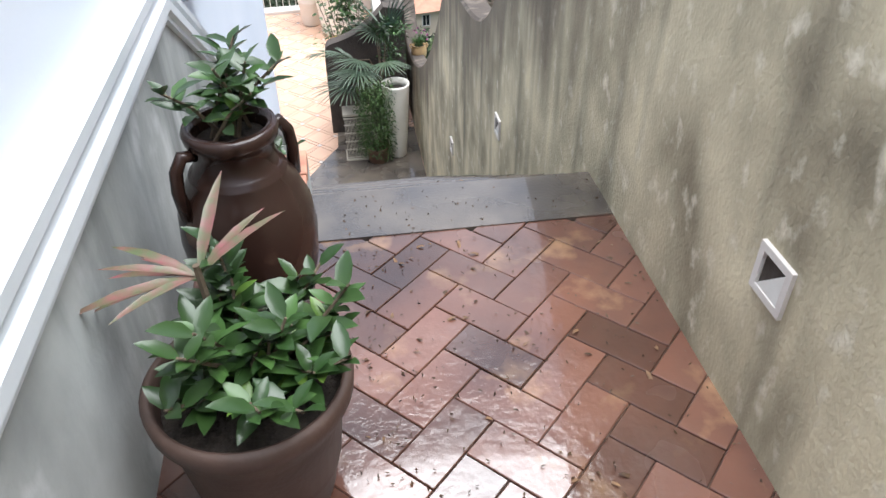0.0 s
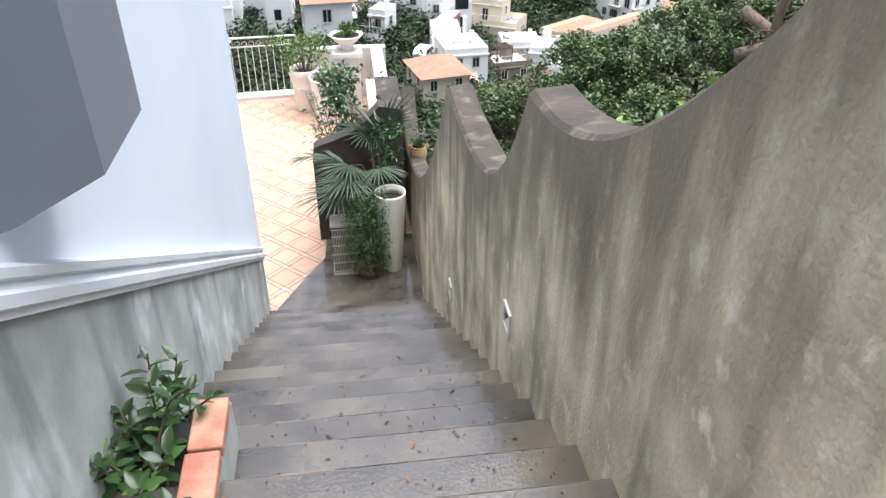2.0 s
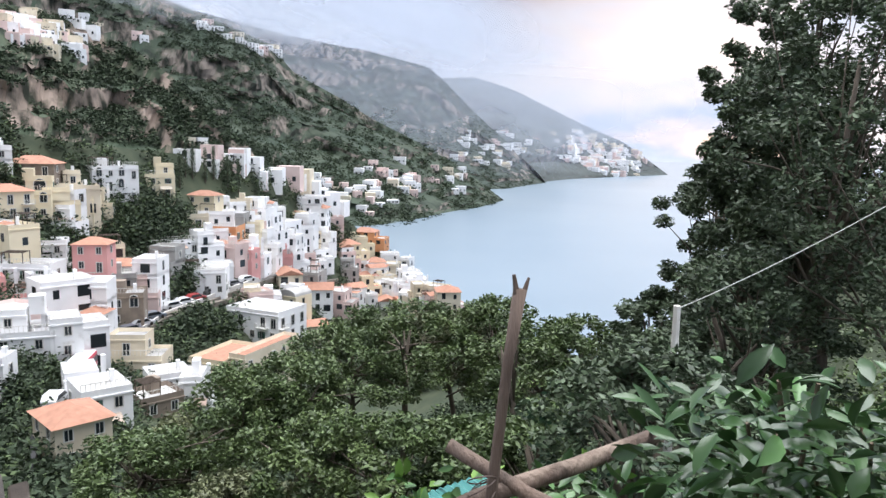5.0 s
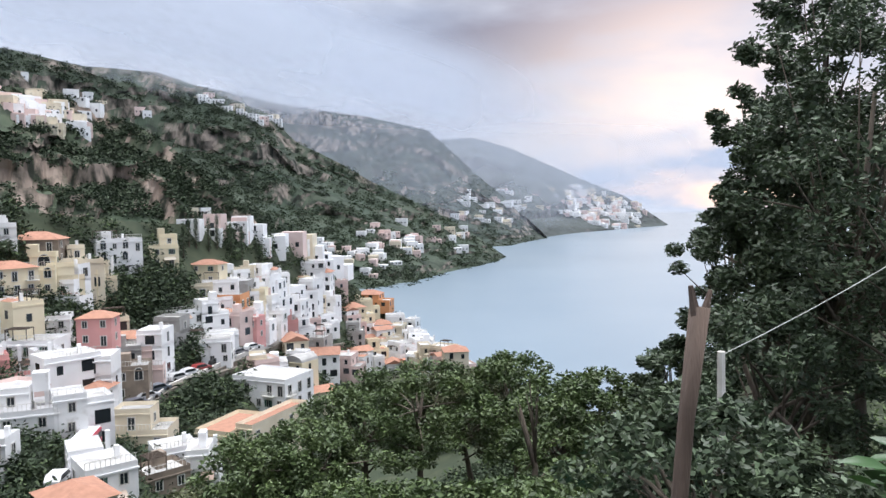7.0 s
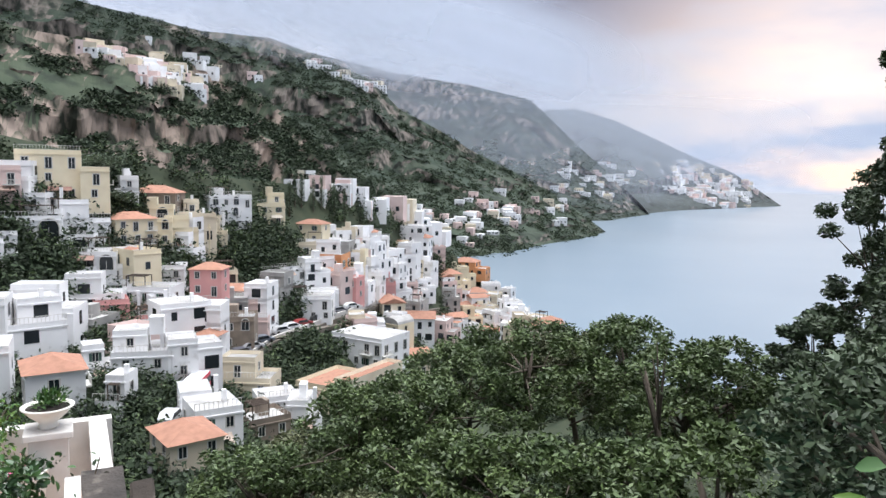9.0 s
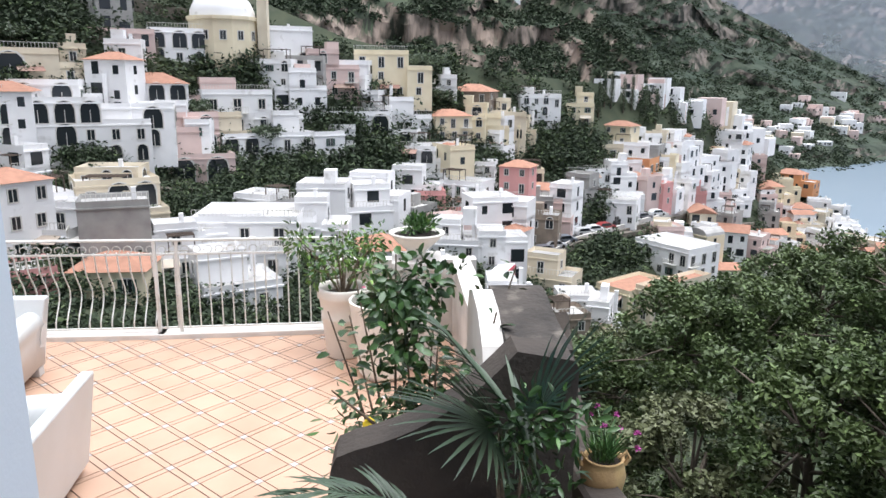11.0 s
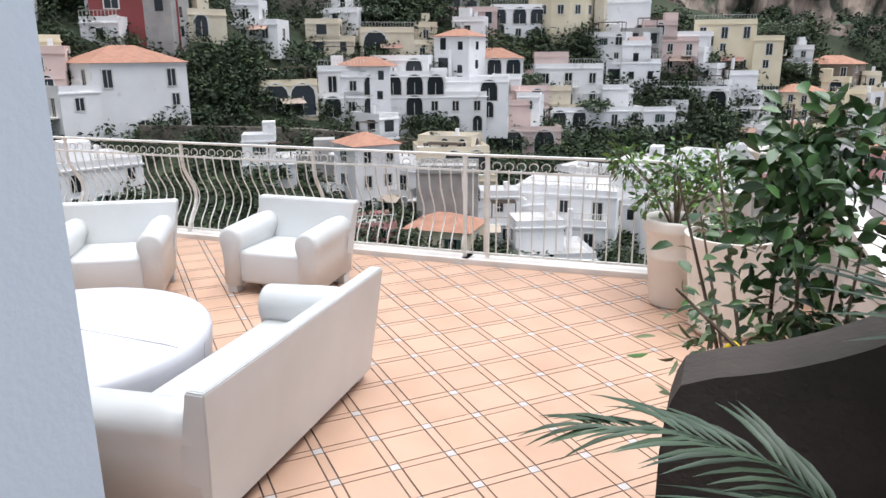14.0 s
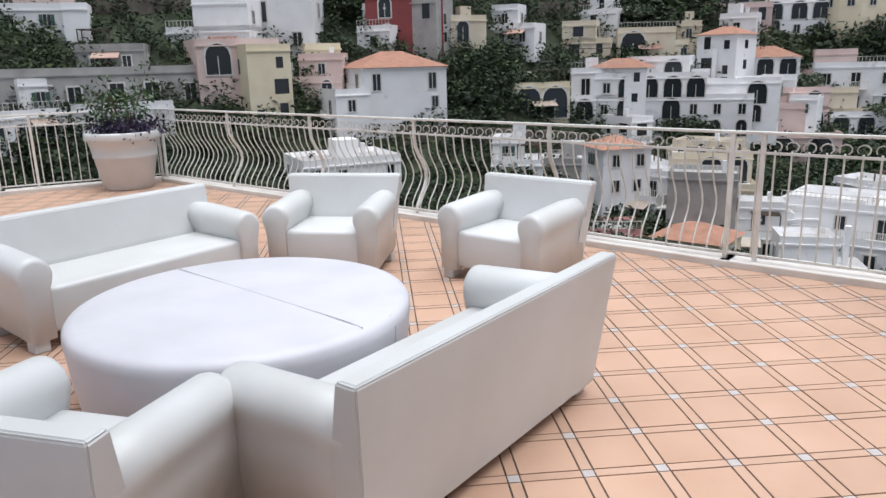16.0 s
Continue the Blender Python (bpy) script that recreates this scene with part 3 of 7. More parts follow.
def opening(w, h, arch, shutters=False):
    """A window: a proud surround with a recessed dark pane. Local: x across, z up, y- outward."""
    bm = bmesh.new()
    pts = [(-w / 2, 0), (w / 2, 0), (w / 2, h)]
    if arch:
        pts += [(w / 2 * math.cos(math.pi * i / 6), h + w / 2 * math.sin(math.pi * i / 6)) for i in range(1, 6)]
    pts += [(-w / 2, h)]
    cx, cz = 0, h / 2
    out = [((x - cx) * 1.0 + (0.16 if x > 0 else -0.16), z + (0.14 if z > 0.1 else -0.12)) for x, z in pts]
    a = [bm.verts.new((x, -0.09, z)) for x, z in out]
    b = [bm.verts.new((x, -0.09, z)) for x, z in pts]
    c = [bm.verts.new((x, -0.02, z)) for x, z in pts]
    d = [bm.verts.new((x, 0.05, z)) for x, z in out]
    n = len(pts)
    for i in range(n):
        j = (i + 1) % n
        bm.faces.new((a[i], a[j], b[j], b[i]))
        bm.faces.new((b[i], b[j], c[j], c[i]))
        bm.faces.new((d[i], d[j], a[j], a[i]))
    f = bm.faces.new(c)
    f.material_index = 1
    add_box(bm, -0.04, 0.04, -0.05, -0.02, 0, h)
    if shutters:
        k = len(bm.faces)
        for sx in (-1, 1):
            add_box(bm, sx * (w * 0.78) - w * 0.24, sx * (w * 0.78) + w * 0.24, -0.15, -0.1, 0.02, h - 0.02)
        bm.faces.ensure_lookup_table()
        for f in bm.faces[k:]:
            f.material_index = 2
    me = bpy.data.meshes.new("window")
    bm.to_mesh(me)
    bm.free()
    me.materials.append(M_FRAME)
    me.materials.append(M_DARK)
    me.materials.append(M_SHUT)
    return me


WINDOWS = {"s": opening(0.95, 1.5, False, True), "n": opening(1.0, 1.5, False), "d": opening(1.15, 2.2, False), "a": opening(1.5, 1.7, True), "A": opening(2.6, 1.9, True)}
BALCONY = bpy.data.meshes.new("balcony")
bm = bmesh.new()
add_box(bm, -1.5, 1.5, -1.1, 0.05, -0.18, 0)
for i in range(13):
    add_box(bm, -1.48 + i * 0.243, -1.43 + i * 0.243, -1.08, -1.03, 0, 0.95)
add_box(bm, -1.5, 1.5, -1.1, -1.03, 0.92, 1.0)
bm.to_mesh(BALCONY)
bm.free()
BALCONY.materials.append(M_FRAME)
SAID = {"w": "whitewashed", "c": "cream plastered", "y": "yellow plastered", "p": "pale pink plastered", "P": "rose pink plastered", "r": "dark red plastered", "o": "orange plastered", "b": "brown stone", "g": "grey cement"}
NUMS = ["", "one", "two", "three", "four", "five", "six", "many"]
random.seed(7)


M_AWN = shade("faded awning cloth", (0.45, 0.4, 0.33), 0.8, vary=(0.3, 0.12, 0.09), scale=0.05, rand=0.2)
M_SLAT = shade("dark pergola timber", (0.09, 0.065, 0.05), 0.85, rand=0.2)


def town_house(az, el, w, d, n, tint="w", roof="flat", turn=0.0, wins="n", sh=3.2, gap=3.0, detail=True):
    """A house on the hillside: az and el name its foot in front; turn swings it from facing the viewer.
    It may have a narrower top storey with a terrace before it, and a lower wing."""
    p = sighted(az, el)
    if p is None:
        return None
    if turn == 0:
        turn = random.uniform(-22, 22)
    m = pose(p.x, p.y, p.z, 0, 0, -az + turn)
    kind = {"flat": "flat roof", "terrace": "red tiled roof terrace", "hip": "terracotta hipped roof", "gable": "terracotta gabled roof", "vault": "white vaulted roof"}[roof]
    ob = base("house", m, f"{SAID[tint]} hillside house, {NUMS[min(n, 7)]} {'storey' if n == 1 else 'storeys'}, {kind}", "house", "houses of the town")
    flat = roof in ("flat", "terrace")
    top_mat = M_TERRA if roof == "terrace" else M_FLAT
    # volumes: x0, x1, y0, y1, storeys below, storeys
    blocks = []
    if flat and n > 1 and random.random() < 0.6:
        cut = random.uniform(0.25, 0.45) * w * random.choice((-1, 1))
        blocks.append((-w / 2, w / 2, 0, d, 0, n - 1))
        blocks.append((-w / 2 + max(0, cut), w / 2 + min(0, cut), d * random.choice((0.0, 0.3, 0.4)), d, n - 1, 1))
    else:
        blocks.append((-w / 2, w / 2, 0, d, 0, n))
    if w > 6 and not 2.0 < az < 24 and random.random() < 0.4:
        side, ww = random.choice((-1, 1)), w * random.uniform(0.3, 0.5)
        x0 = w / 2 - 0.3 if side > 0 else -w / 2 + 0.3 - ww
        y0 = random.choice((-1.2, 1.0))
        blocks.append((x0, x0 + ww, y0, d * 0.8, 0, max(1, n - 1)))
    glass = bmesh.new()
    count = 0
    h = n * sh
    for bi, (x0, x1, y0, y1, s0, sn) in enumerate(blocks):
        z0, z1 = s0 * sh, (s0 + sn) * sh
        capped = flat or bi > 0
        bm = bmesh.new()
        add_box(bm, x0, x1, y0, y1, z0 + 0.02 if s0 else -2.2 - 0.1 * bi, z1 + (0.65 if capped else 0))
        if capped:
            bm.faces.ensure_lookup_table()
            top = max(bm.faces, key=lambda f: f.calc_center_median().z)
            bmesh.ops.inset_individual(bm, faces=[top], thickness=0.22)
            bmesh.ops.translate(bm, verts=top.verts[:], vec=(0, 0, -0.6))
        part("wall", bm, TINT[tint], ob)
        if capped:
            part("roof", box(x0 + 0.23, x1 - 0.23, y0 + 0.23, y1 - 0.23, z1 + 0.03, z1 + 0.09), top_mat, ob)
        part("cornice", box(x0 - 0.13, x1 + 0.13, y0 - 0.13, y0 + 0.1, z1 - 0.26, z1 - 0.08), TINT[tint], ob)
        faces = [(Matrix.Translation(((x0 + x1) / 2, y0, 0)), x1 - x0)]
        faces.append((Matrix.Translation((x1, (y0 + y1) / 2, 0)) @ Matrix.Rotation(radians(90), 4, "Z"), y1 - y0))
        faces.append((Matrix.Translation((x0, (y0 + y1) / 2, 0)) @ Matrix.Rotation(radians(-90), 4, "Z"), y1 - y0))
        for fi, (fm, fw) in enumerate(faces):
            fk = max(1, int((fw - 0.7) / (gap if fi == 0 else gap * 1.2)))
            for s in range(s0, s0 + sn):
                style = wins[min(s, len(wins) - 1)]
                for i in range(fk):
                    if random.random() < 0.14:
                        continue
                    kind = style if random.random() < 0.6 else random.choice("nnsd")
                    if kind == "A" and fw / fk < 3.1:
                        kind = "a"
                    x = -fw / 2 + fw * (i + 0.5) / fk + random.uniform(-0.2, 0.2)
                    z = s * sh + (0.22 if kind in "dA" else 0.9)
                    local = fm @ Matrix.Translation((x, 0, z)) @ Matrix.Scale(sh / 3.3, 4)
                    if detail:
                        share("window", WINDOWS[kind], ob, local)
                        if kind == "d" and s > 0 and random.random() < 0.4:
                            share("balcony", BALCONY, ob, local)
                    else:
                        ww, hh = random.choice(((0.5, 1.5), (0.5, 1.4), (0.6, 2.1), (1.0, 1.9)))
                        glass.faces.new([glass.verts.new(local @ Vector(c)) for c in ((-ww, -0.03, 0), (ww, -0.03, 0), (ww, -0.03, hh), (-ww, -0.03, hh))])
                        count += 1
    if count:
        part("window_glass", glass, M_DARK, ob, kind="stuff")
    else:
        glass.free()
    x0, x1, y0, y1, s0, sn = blocks[0]
    zr = (s0 + sn) * sh
    if roof == "flat":
        if random.random() < 0.3:
            s = random.uniform(-0.3, 0.1) * w
            part("stair_hut", box(s, s + w * 0.24, d * 0.5, d * 0.85, h - 0.3, h + 2.1), TINT[tint], ob)
        if random.random() < 0.35:
            part("chimney", box(w * 0.25, w * 0.25 + 0.5, d * 0.6, d * 0.6 + 0.5, zr, h + 1.5), TINT["w"], ob)
        if random.random() < 0.45:
            bm = bmesh.new()
            add_box(bm, x0, x1, 0.06, 0.11, zr + 1.38, zr + 1.44)
            for k in range(int(w / 0.5) + 1):
                add_box(bm, x0 + k * 0.5, x0 + k * 0.5 + 0.05, 0.06, 0.11, zr + 0.6, zr + 1.4)
            part("roof_railing", bm, M_FRAME, ob, kind="stuff")
        if random.random() < 0.22:
            bm = bmesh.new()
            px = random.choice((x0 + 0.4, (x0 + x1) / 2))
            for k in range(8):
                add_box(bm, px, px + w * 0.42, 0.4 + k * 0.35, 0.5 + k * 0.35, zr + 2.3, zr + 2.4)
            for q in (0, 1):
                for y in (0.42, 2.8):
                    add_box(bm, px + q * (w * 0.42 - 0.12), px + q * (w * 0.42 - 0.12) + 0.12, y, y + 0.12, zr, zr + 2.3)
            part("pergola", bm, M_SLAT, ob, kind="stuff")
    elif roof == "vault":
        bm = bmesh.new()
        k = max(1, round(w / 5))
        for i in range(k):
            a = -w / 2 + w * i / k
            b = a + w / k
            add_prism(bm, [((a + b) / 2 + (b - a) / 2 * math.cos(math.pi * j / 8), h + (b - a) * 0.28 * math.sin(math.pi * j / 8)) for j in range(9)], "y", 0, d)
        part("roof", bm, M_FLAT, ob)
    elif not flat:
        bm = bmesh.new()
        o = 0.35
        e = min(w, d) / 2 if roof == "hip" else 0.0
        rz = h + min(w, d) * 0.22
        v = [bm.verts.new((x, y, h)) for x, y in ((-w / 2 - o, -o), (w / 2 + o, -o), (w / 2 + o, d + o), (-w / 2 - o, d + o))]
        if w >= d:
            t = [bm.verts.new((-w / 2 - o + e, d / 2, rz)), bm.verts.new((w / 2 + o - e, d / 2, rz))]
            fs = ((v[0], v[1], t[1], t[0]), (v[2], v[3], t[0], t[1]), (v[1], v[2], t[1]), (v[3], v[0], t[0]))
        else:
            t = [bm.verts.new((0, -o + e, rz)), bm.verts.new((0, d + o - e, rz))]
            fs = ((v[1], v[2], t[1], t[0]), (v[3], v[0], t[0], t[1]), (v[0], v[1], t[0]), (v[2], v[3], t[1]))
        for f in fs:
            bm.faces.new(f)
        bm.faces.new(v[::-1])
        part("roof", bm, M_TERRA, ob)
    if detail and random.random() < 0.3:
        a = random.uniform(-0.3, 0.0) * w
        part("awning", prism([(-1.5, 2.1), (0.0, 2.75), (0.0, 2.68), (-1.5, 2.03)], "x", a, a + min(4.0, w * 0.4)), M_AWN, ob)
    return ob


FAR = bmesh.new()


def far_house(az, el, w, d, h):
    """A small house far off: walls, roof edge and window openings, joined with the others."""
    p = sighted(az, el)
    if p is None:
        return
    m = pose(p.x, p.y, p.z, 0, 0, -az + random.uniform(-25, 25))
    tone = random.choice((0, 0, 0, 1, 2))
    g = bmesh.ops.create_cube(FAR, size=1)["verts"]
    for v in g:
        v.co = m @ Vector((v.co.x * w, (v.co.y + 0.5) * d, -3 if v.co.z < 0 else h))
    for f in {f for v in g for f in v.link_faces}:
        f.material_index = tone
    for s in range(max(1, int(h / 3.4))):
        k = max(1, int(w / 3.4))
        for i in range(k):
            x = -w / 2 + w * (i + 0.5) / k
            q = [FAR.verts.new(m @ Vector((x + a, -0.06, s * 3.4 + b))) for a, b in ((-0.6, 0.9), (0.6, 0.9), (0.6, 2.5), (-0.6, 2.5))]
            FAR.faces.new(q).material_index = 3

# houses that stand out, from the ravine upward
town_house(-42.43, -6.32, 11.7, 9.4, 3, "w", "hip", 25, "d", 3.03, 2.9, detail=True)
town_house(-46.71, -4.94, 4.5, 6.0, 1, "w", "flat", 0, "a", 3.41, 3.2, detail=True)
town_house(-54.32, -3.65, 10.2, 8.2, 2, "p", "flat", 15, "aA", 3.79, 3.6, detail=True)
town_house(-49.47, -3.60, 8.1, 6.5, 2, "p", "flat", -10, "a", 2.90, 2.8, detail=True)
town_house(-48.48, -1.77, 4.8, 6.0, 1, "y", "flat", 0, "a", 4.01, 3.6, detail=True)
town_house(-56.45, -0.18, 10.9, 8.7, 2, "w", "flat", 0, "n", 3.43, 3.3, detail=True)
town_house(-51.55, 0.12, 9.5, 7.6, 2, "w", "flat", 0, "na", 3.94, 3.6, detail=True)
town_house(-42.53, 0.15, 11.0, 8.8, 2, "r", "flat", 0, "a", 3.68, 3.5, detail=True)
town_house(-38.25, 0.26, 7.2, 6.0, 1, "c", "flat", 0, "a", 4.03, 3.6, detail=True)
town_house(-34.88, 0.19, 7.6, 6.1, 2, "w", "flat", 0, "n", 2.98, 2.8, detail=True)
town_house(-32.54, -5.08, 8.8, 7.0, 1, "y", "flat", 0, "A", 4.78, 3.6, detail=True)
town_house(-28.53, -5.11, 7.7, 6.2, 2, "w", "flat", 0, "A", 3.53, 3.4, detail=True)
town_house(-23.04, -5.63, 16.4, 12.0, 3, "w", "flat", 0, "aA", 3.26, 3.1, detail=True)
town_house(-30.26, -2.14, 13.5, 10.8, 1, "g", "flat", 0, "A", 2.25, 2.2, detail=True)
town_house(-25.25, -1.02, 9.1, 7.3, 1, "c", "flat", 0, "A", 4.80, 3.6, detail=True)
town_house(-22.66, -1.07, 5.9, 6.0, 2, "c", "flat", 0, "n", 2.93, 2.8, detail=True)
town_house(-20.07, -0.92, 8.1, 6.5, 2, "w", "flat", 0, "n", 3.28, 3.1, detail=True)
town_house(-17.35, -3.44, 9.8, 7.9, 2, "w", "hip", 0, "A", 2.95, 2.8, detail=True)
town_house(-16.08, -5.73, 13.4, 10.7, 2, "p", "flat", 0, "A", 2.86, 2.7, detail=True)
town_house(-11.82, -4.52, 12.0, 9.6, 2, "w", "flat", 0, "n", 3.56, 3.4, detail=True)
town_house(-67.57, 1.67, 8.5, 6.8, 1, "w", "flat", 0, "d", 2.83, 2.7, detail=True)
town_house(-62.86, -1.19, 7.7, 6.1, 1, "g", "flat", 0, "n", 3.07, 2.9, detail=True)
town_house(-63.95, -3.65, 25.5, 12.0, 1, "g", "flat", 0, "d", 4.37, 3.6, detail=True)
town_house(-22.64, -9.90, 11.8, 9.4, 2, "c", "flat", 0, "dA", 2.56, 2.4, detail=True)
town_house(-34.15, -10.08, 6.4, 6.0, 2, "w", "flat", 0, "n", 2.68, 2.5, detail=True)
town_house(-28.86, -10.68, 11.7, 9.3, 1, "g", "flat", 0, "n", 4.01, 3.6, detail=True)
town_house(-20.70, -14.30, 7.2, 6.0, 2, "g", "flat", 0, "nA", 3.92, 3.6, detail=True)
town_house(-16.61, -14.40, 6.5, 6.0, 1, "w", "flat", 0, "n", 4.08, 3.6, detail=True)
town_house(-11.73, -14.69, 12.5, 10.0, 2, "w", "flat", 0, "nd", 3.16, 3.0, detail=True)
town_house(-46.29, -11.59, 10.9, 8.7, 2, "w", "flat", 20, "n", 2.49, 2.4, detail=True)
town_house(-17.23, -15.02, 6.9, 6.0, 2, "w", "flat", 0, "n", 2.80, 2.7, detail=True)
town_house(-12.04, -15.26, 10.9, 8.7, 2, "w", "flat", 0, "nd", 3.40, 3.2, detail=True)
town_house(-7.02, -14.76, 6.6, 6.0, 2, "p", "flat", 0, "n", 2.73, 2.6, detail=True)
town_house(-26.92, -14.82, 6.7, 6.0, 1, "P", "flat", 0, "n", 1.82, 2.2, detail=True)
town_house(-14.32, 0.36, 16.8, 12.0, 2, "w", "flat", 0, "aA", 2.96, 2.8, detail=True)
town_house(-9.95, -1.28, 10.6, 8.5, 2, "w", "flat", 0, "a", 2.52, 2.4, detail=True)
town_house(-9.25, -0.05, 15.4, 12.0, 2, "w", "flat", 0, "aA", 4.04, 3.6, detail=True)
town_house(-4.79, -1.86, 9.8, 7.8, 3, "p", "flat", 0, "a", 2.87, 2.7, detail=True)
town_house(-1.25, -1.83, 10.8, 8.7, 3, "y", "flat", 0, "nd", 2.94, 2.8, detail=True)
town_house(-6.55, -0.84, 11.6, 9.3, 1, "w", "flat", 0, "a", 4.07, 3.6, detail=True)
town_house(-2.99, -4.59, 11.9, 9.5, 1, "w", "flat", 0, "A", 3.87, 3.6, detail=True)
town_house(0.97, -4.57, 8.6, 6.8, 2, "w", "flat", 0, "A", 3.42, 3.3, detail=True)
town_house(0.31, -6.73, 12.5, 10.0, 2, "w", "flat", 0, "A", 2.73, 2.6, detail=True)
town_house(-14.60, -8.01, 10.4, 8.3, 2, "p", "flat", 10, "A", 4.00, 3.6, detail=True)
town_house(-9.67, -7.10, 16.1, 12.0, 3, "w", "flat", 0, "aA", 2.84, 2.7, detail=True)
town_house(-23.28, -6.66, 22.2, 12.0, 3, "w", "flat", 0, "aA", 3.11, 3.0, detail=True)
town_house(-17.13, -4.89, 7.8, 6.2, 2, "w", "flat", 0, "n", 2.92, 2.8, detail=True)
town_house(-6.95, -11.40, 11.0, 8.8, 2, "w", "flat", 0, "A", 2.63, 2.5, detail=True)
town_house(-25.78, -11.84, 9.4, 7.5, 2, "w", "flat", 0, "n", 2.72, 2.6, detail=True)
town_house(-21.36, -11.86, 15.1, 12.0, 2, "c", "flat", 0, "dA", 3.20, 3.0, detail=True)
town_house(5.34, -2.98, 9.4, 7.1, 2, "b", "hip", -18, "n", 2.50, 2.3, detail=True)
town_house(3.60, -2.91, 4.9, 5.0, 3, "w", "flat", 12, "dn", 2.50, 2.3, detail=True)
town_house(4.27, -5.93, 8.0, 6.0, 3, "y", "hip", 24, "nd", 2.50, 2.3, detail=True)
town_house(5.17, -5.09, 8.2, 6.1, 3, "y", "flat", -8, "nA", 2.50, 2.3, detail=True)
town_house(7.34, -5.80, 6.5, 5.0, 3, "y", "flat", 6, "n", 2.50, 2.3, detail=True)
town_house(6.81, -6.48, 7.7, 5.8, 1, "w", "flat", -26, "n", 2.73, 2.3, detail=True)
town_house(8.67, -5.60, 4.0, 5.0, 2, "y", "flat", -18, "dn", 2.68, 2.3, detail=True)
town_house(7.78, -3.67, 5.4, 5.0, 2, "c", "flat", 12, "nd", 2.50, 2.3, detail=True)
town_house(10.88, -4.03, 10.1, 7.6, 3, "w", "flat", 24, "nA", 2.50, 2.3, detail=True)
town_house(9.63, -5.22, 5.5, 5.0, 2, "c", "flat", -8, "n", 2.98, 2.5, detail=True)
town_house(13.84, -3.71, 6.7, 5.0, 3, "y", "flat", 6, "n", 2.50, 2.3, detail=True)
town_house(16.59, -5.05, 7.5, 5.6, 2, "y", "hip", -26, "dn", 2.50, 2.3, detail=True)
town_house(17.55, -7.17, 11.1, 8.3, 1, "o", "flat", -18, "nd", 3.60, 3.1, detail=True)
town_house(20.34, -6.63, 8.0, 6.0, 2, "p", "flat", 12, "nA", 3.14, 2.7, detail=True)
town_house(19.29, -5.71, 10.1, 7.6, 2, "w", "flat", 24, "n", 2.50, 2.3, detail=True)
town_house(24.21, -5.68, 12.0, 9.0, 3, "w", "flat", -8, "n", 2.73, 2.3, detail=False)
town_house(21.94, -6.31, 7.5, 5.6, 2, "w", "flat", 6, "dn", 3.12, 2.7, detail=False)
town_house(25.29, -8.11, 8.5, 6.4, 2, "w", "flat", -26, "nd", 3.18, 2.7, detail=False)
town_house(28.78, -7.54, 10.1, 7.6, 2, "o", "hip", -18, "nA", 2.69, 2.3, detail=False)
town_house(26.56, -6.71, 7.7, 5.8, 2, "p", "flat", 12, "n", 3.09, 2.6, detail=False)
town_house(21.27, -5.25, 8.6, 6.5, 1, "w", "flat", 24, "n", 3.60, 3.1, detail=False)
town_house(19.45, -5.01, 5.7, 5.0, 1, "c", "flat", -8, "dn", 3.42, 2.9, detail=True)
town_house(18.19, -8.91, 5.9, 5.0, 2, "p", "hip", 6, "nd", 2.50, 2.3, detail=True)
town_house(19.46, -9.46, 6.1, 5.0, 2, "P", "flat", -26, "nA", 2.55, 2.3, detail=True)
town_house(21.08, -9.08, 7.8, 5.8, 2, "w", "flat", -18, "n", 2.66, 2.3, detail=True)
town_house(22.78, -9.08, 5.1, 5.0, 2, "P", "flat", 12, "n", 2.90, 2.5, detail=False)
town_house(15.08, -8.12, 10.7, 8.1, 1, "w", "flat", 24, "dn", 3.32, 2.8, detail=True)
town_house(16.53, -11.07, 10.3, 7.7, 2, "w", "flat", -8, "nd", 2.50, 2.3, detail=True)
town_house(17.88, -10.06, 6.7, 5.1, 1, "w", "flat", 6, "nA", 3.60, 3.1, detail=True)
town_house(12.90, -9.62, 9.2, 6.9, 2, "g", "flat", -26, "n", 2.90, 2.5, detail=True)
town_house(8.99, -10.98, 5.7, 5.0, 4, "P", "hip", -18, "n", 2.50, 2.3, detail=True)
town_house(10.41, -10.98, 3.9, 5.0, 2, "P", "flat", 12, "dn", 2.84, 2.4, detail=True)
town_house(8.12, -11.72, 5.2, 5.0, 2, "w", "flat", 24, "nd", 2.50, 2.3, detail=True)
town_house(10.75, -12.97, 8.0, 6.0, 2, "b", "flat", -8, "nA", 2.62, 2.3, detail=True)
town_house(3.41, -11.45, 8.7, 6.5, 2, "P", "flat", 6, "n", 2.51, 2.3, detail=True)
town_house(4.80, -10.40, 8.1, 6.1, 2, "w", "flat", -26, "n", 2.50, 2.3, detail=True)
town_house(5.02, -13.12, 9.5, 7.1, 1, "p", "flat", -18, "dn", 3.15, 2.7, detail=True)
town_house(2.85, -8.70, 9.3, 7.0, 2, "w", "flat", 12, "nd", 2.50, 2.3, detail=True)
town_house(2.64, -7.32, 8.9, 6.6, 2, "w", "flat", 24, "nA", 2.50, 2.3, detail=True)
town_house(4.48, -15.55, 7.5, 5.6, 3, "w", "flat", -8, "n", 2.50, 2.3, detail=True)
town_house(7.38, -16.18, 3.8, 5.0, 3, "w", "flat", 6, "n", 2.50, 2.3, detail=True)
town_house(8.55, -14.25, 3.9, 5.0, 2, "w", "hip", -26, "dn", 2.50, 2.3, detail=True)
town_house(11.71, -16.57, 7.9, 6.0, 2, "c", "flat", -18, "nd", 2.60, 2.3, detail=True)
town_house(14.44, -18.54, 5.6, 5.0, 1, "w", "flat", 12, "nA", 3.43, 2.9, detail=True)
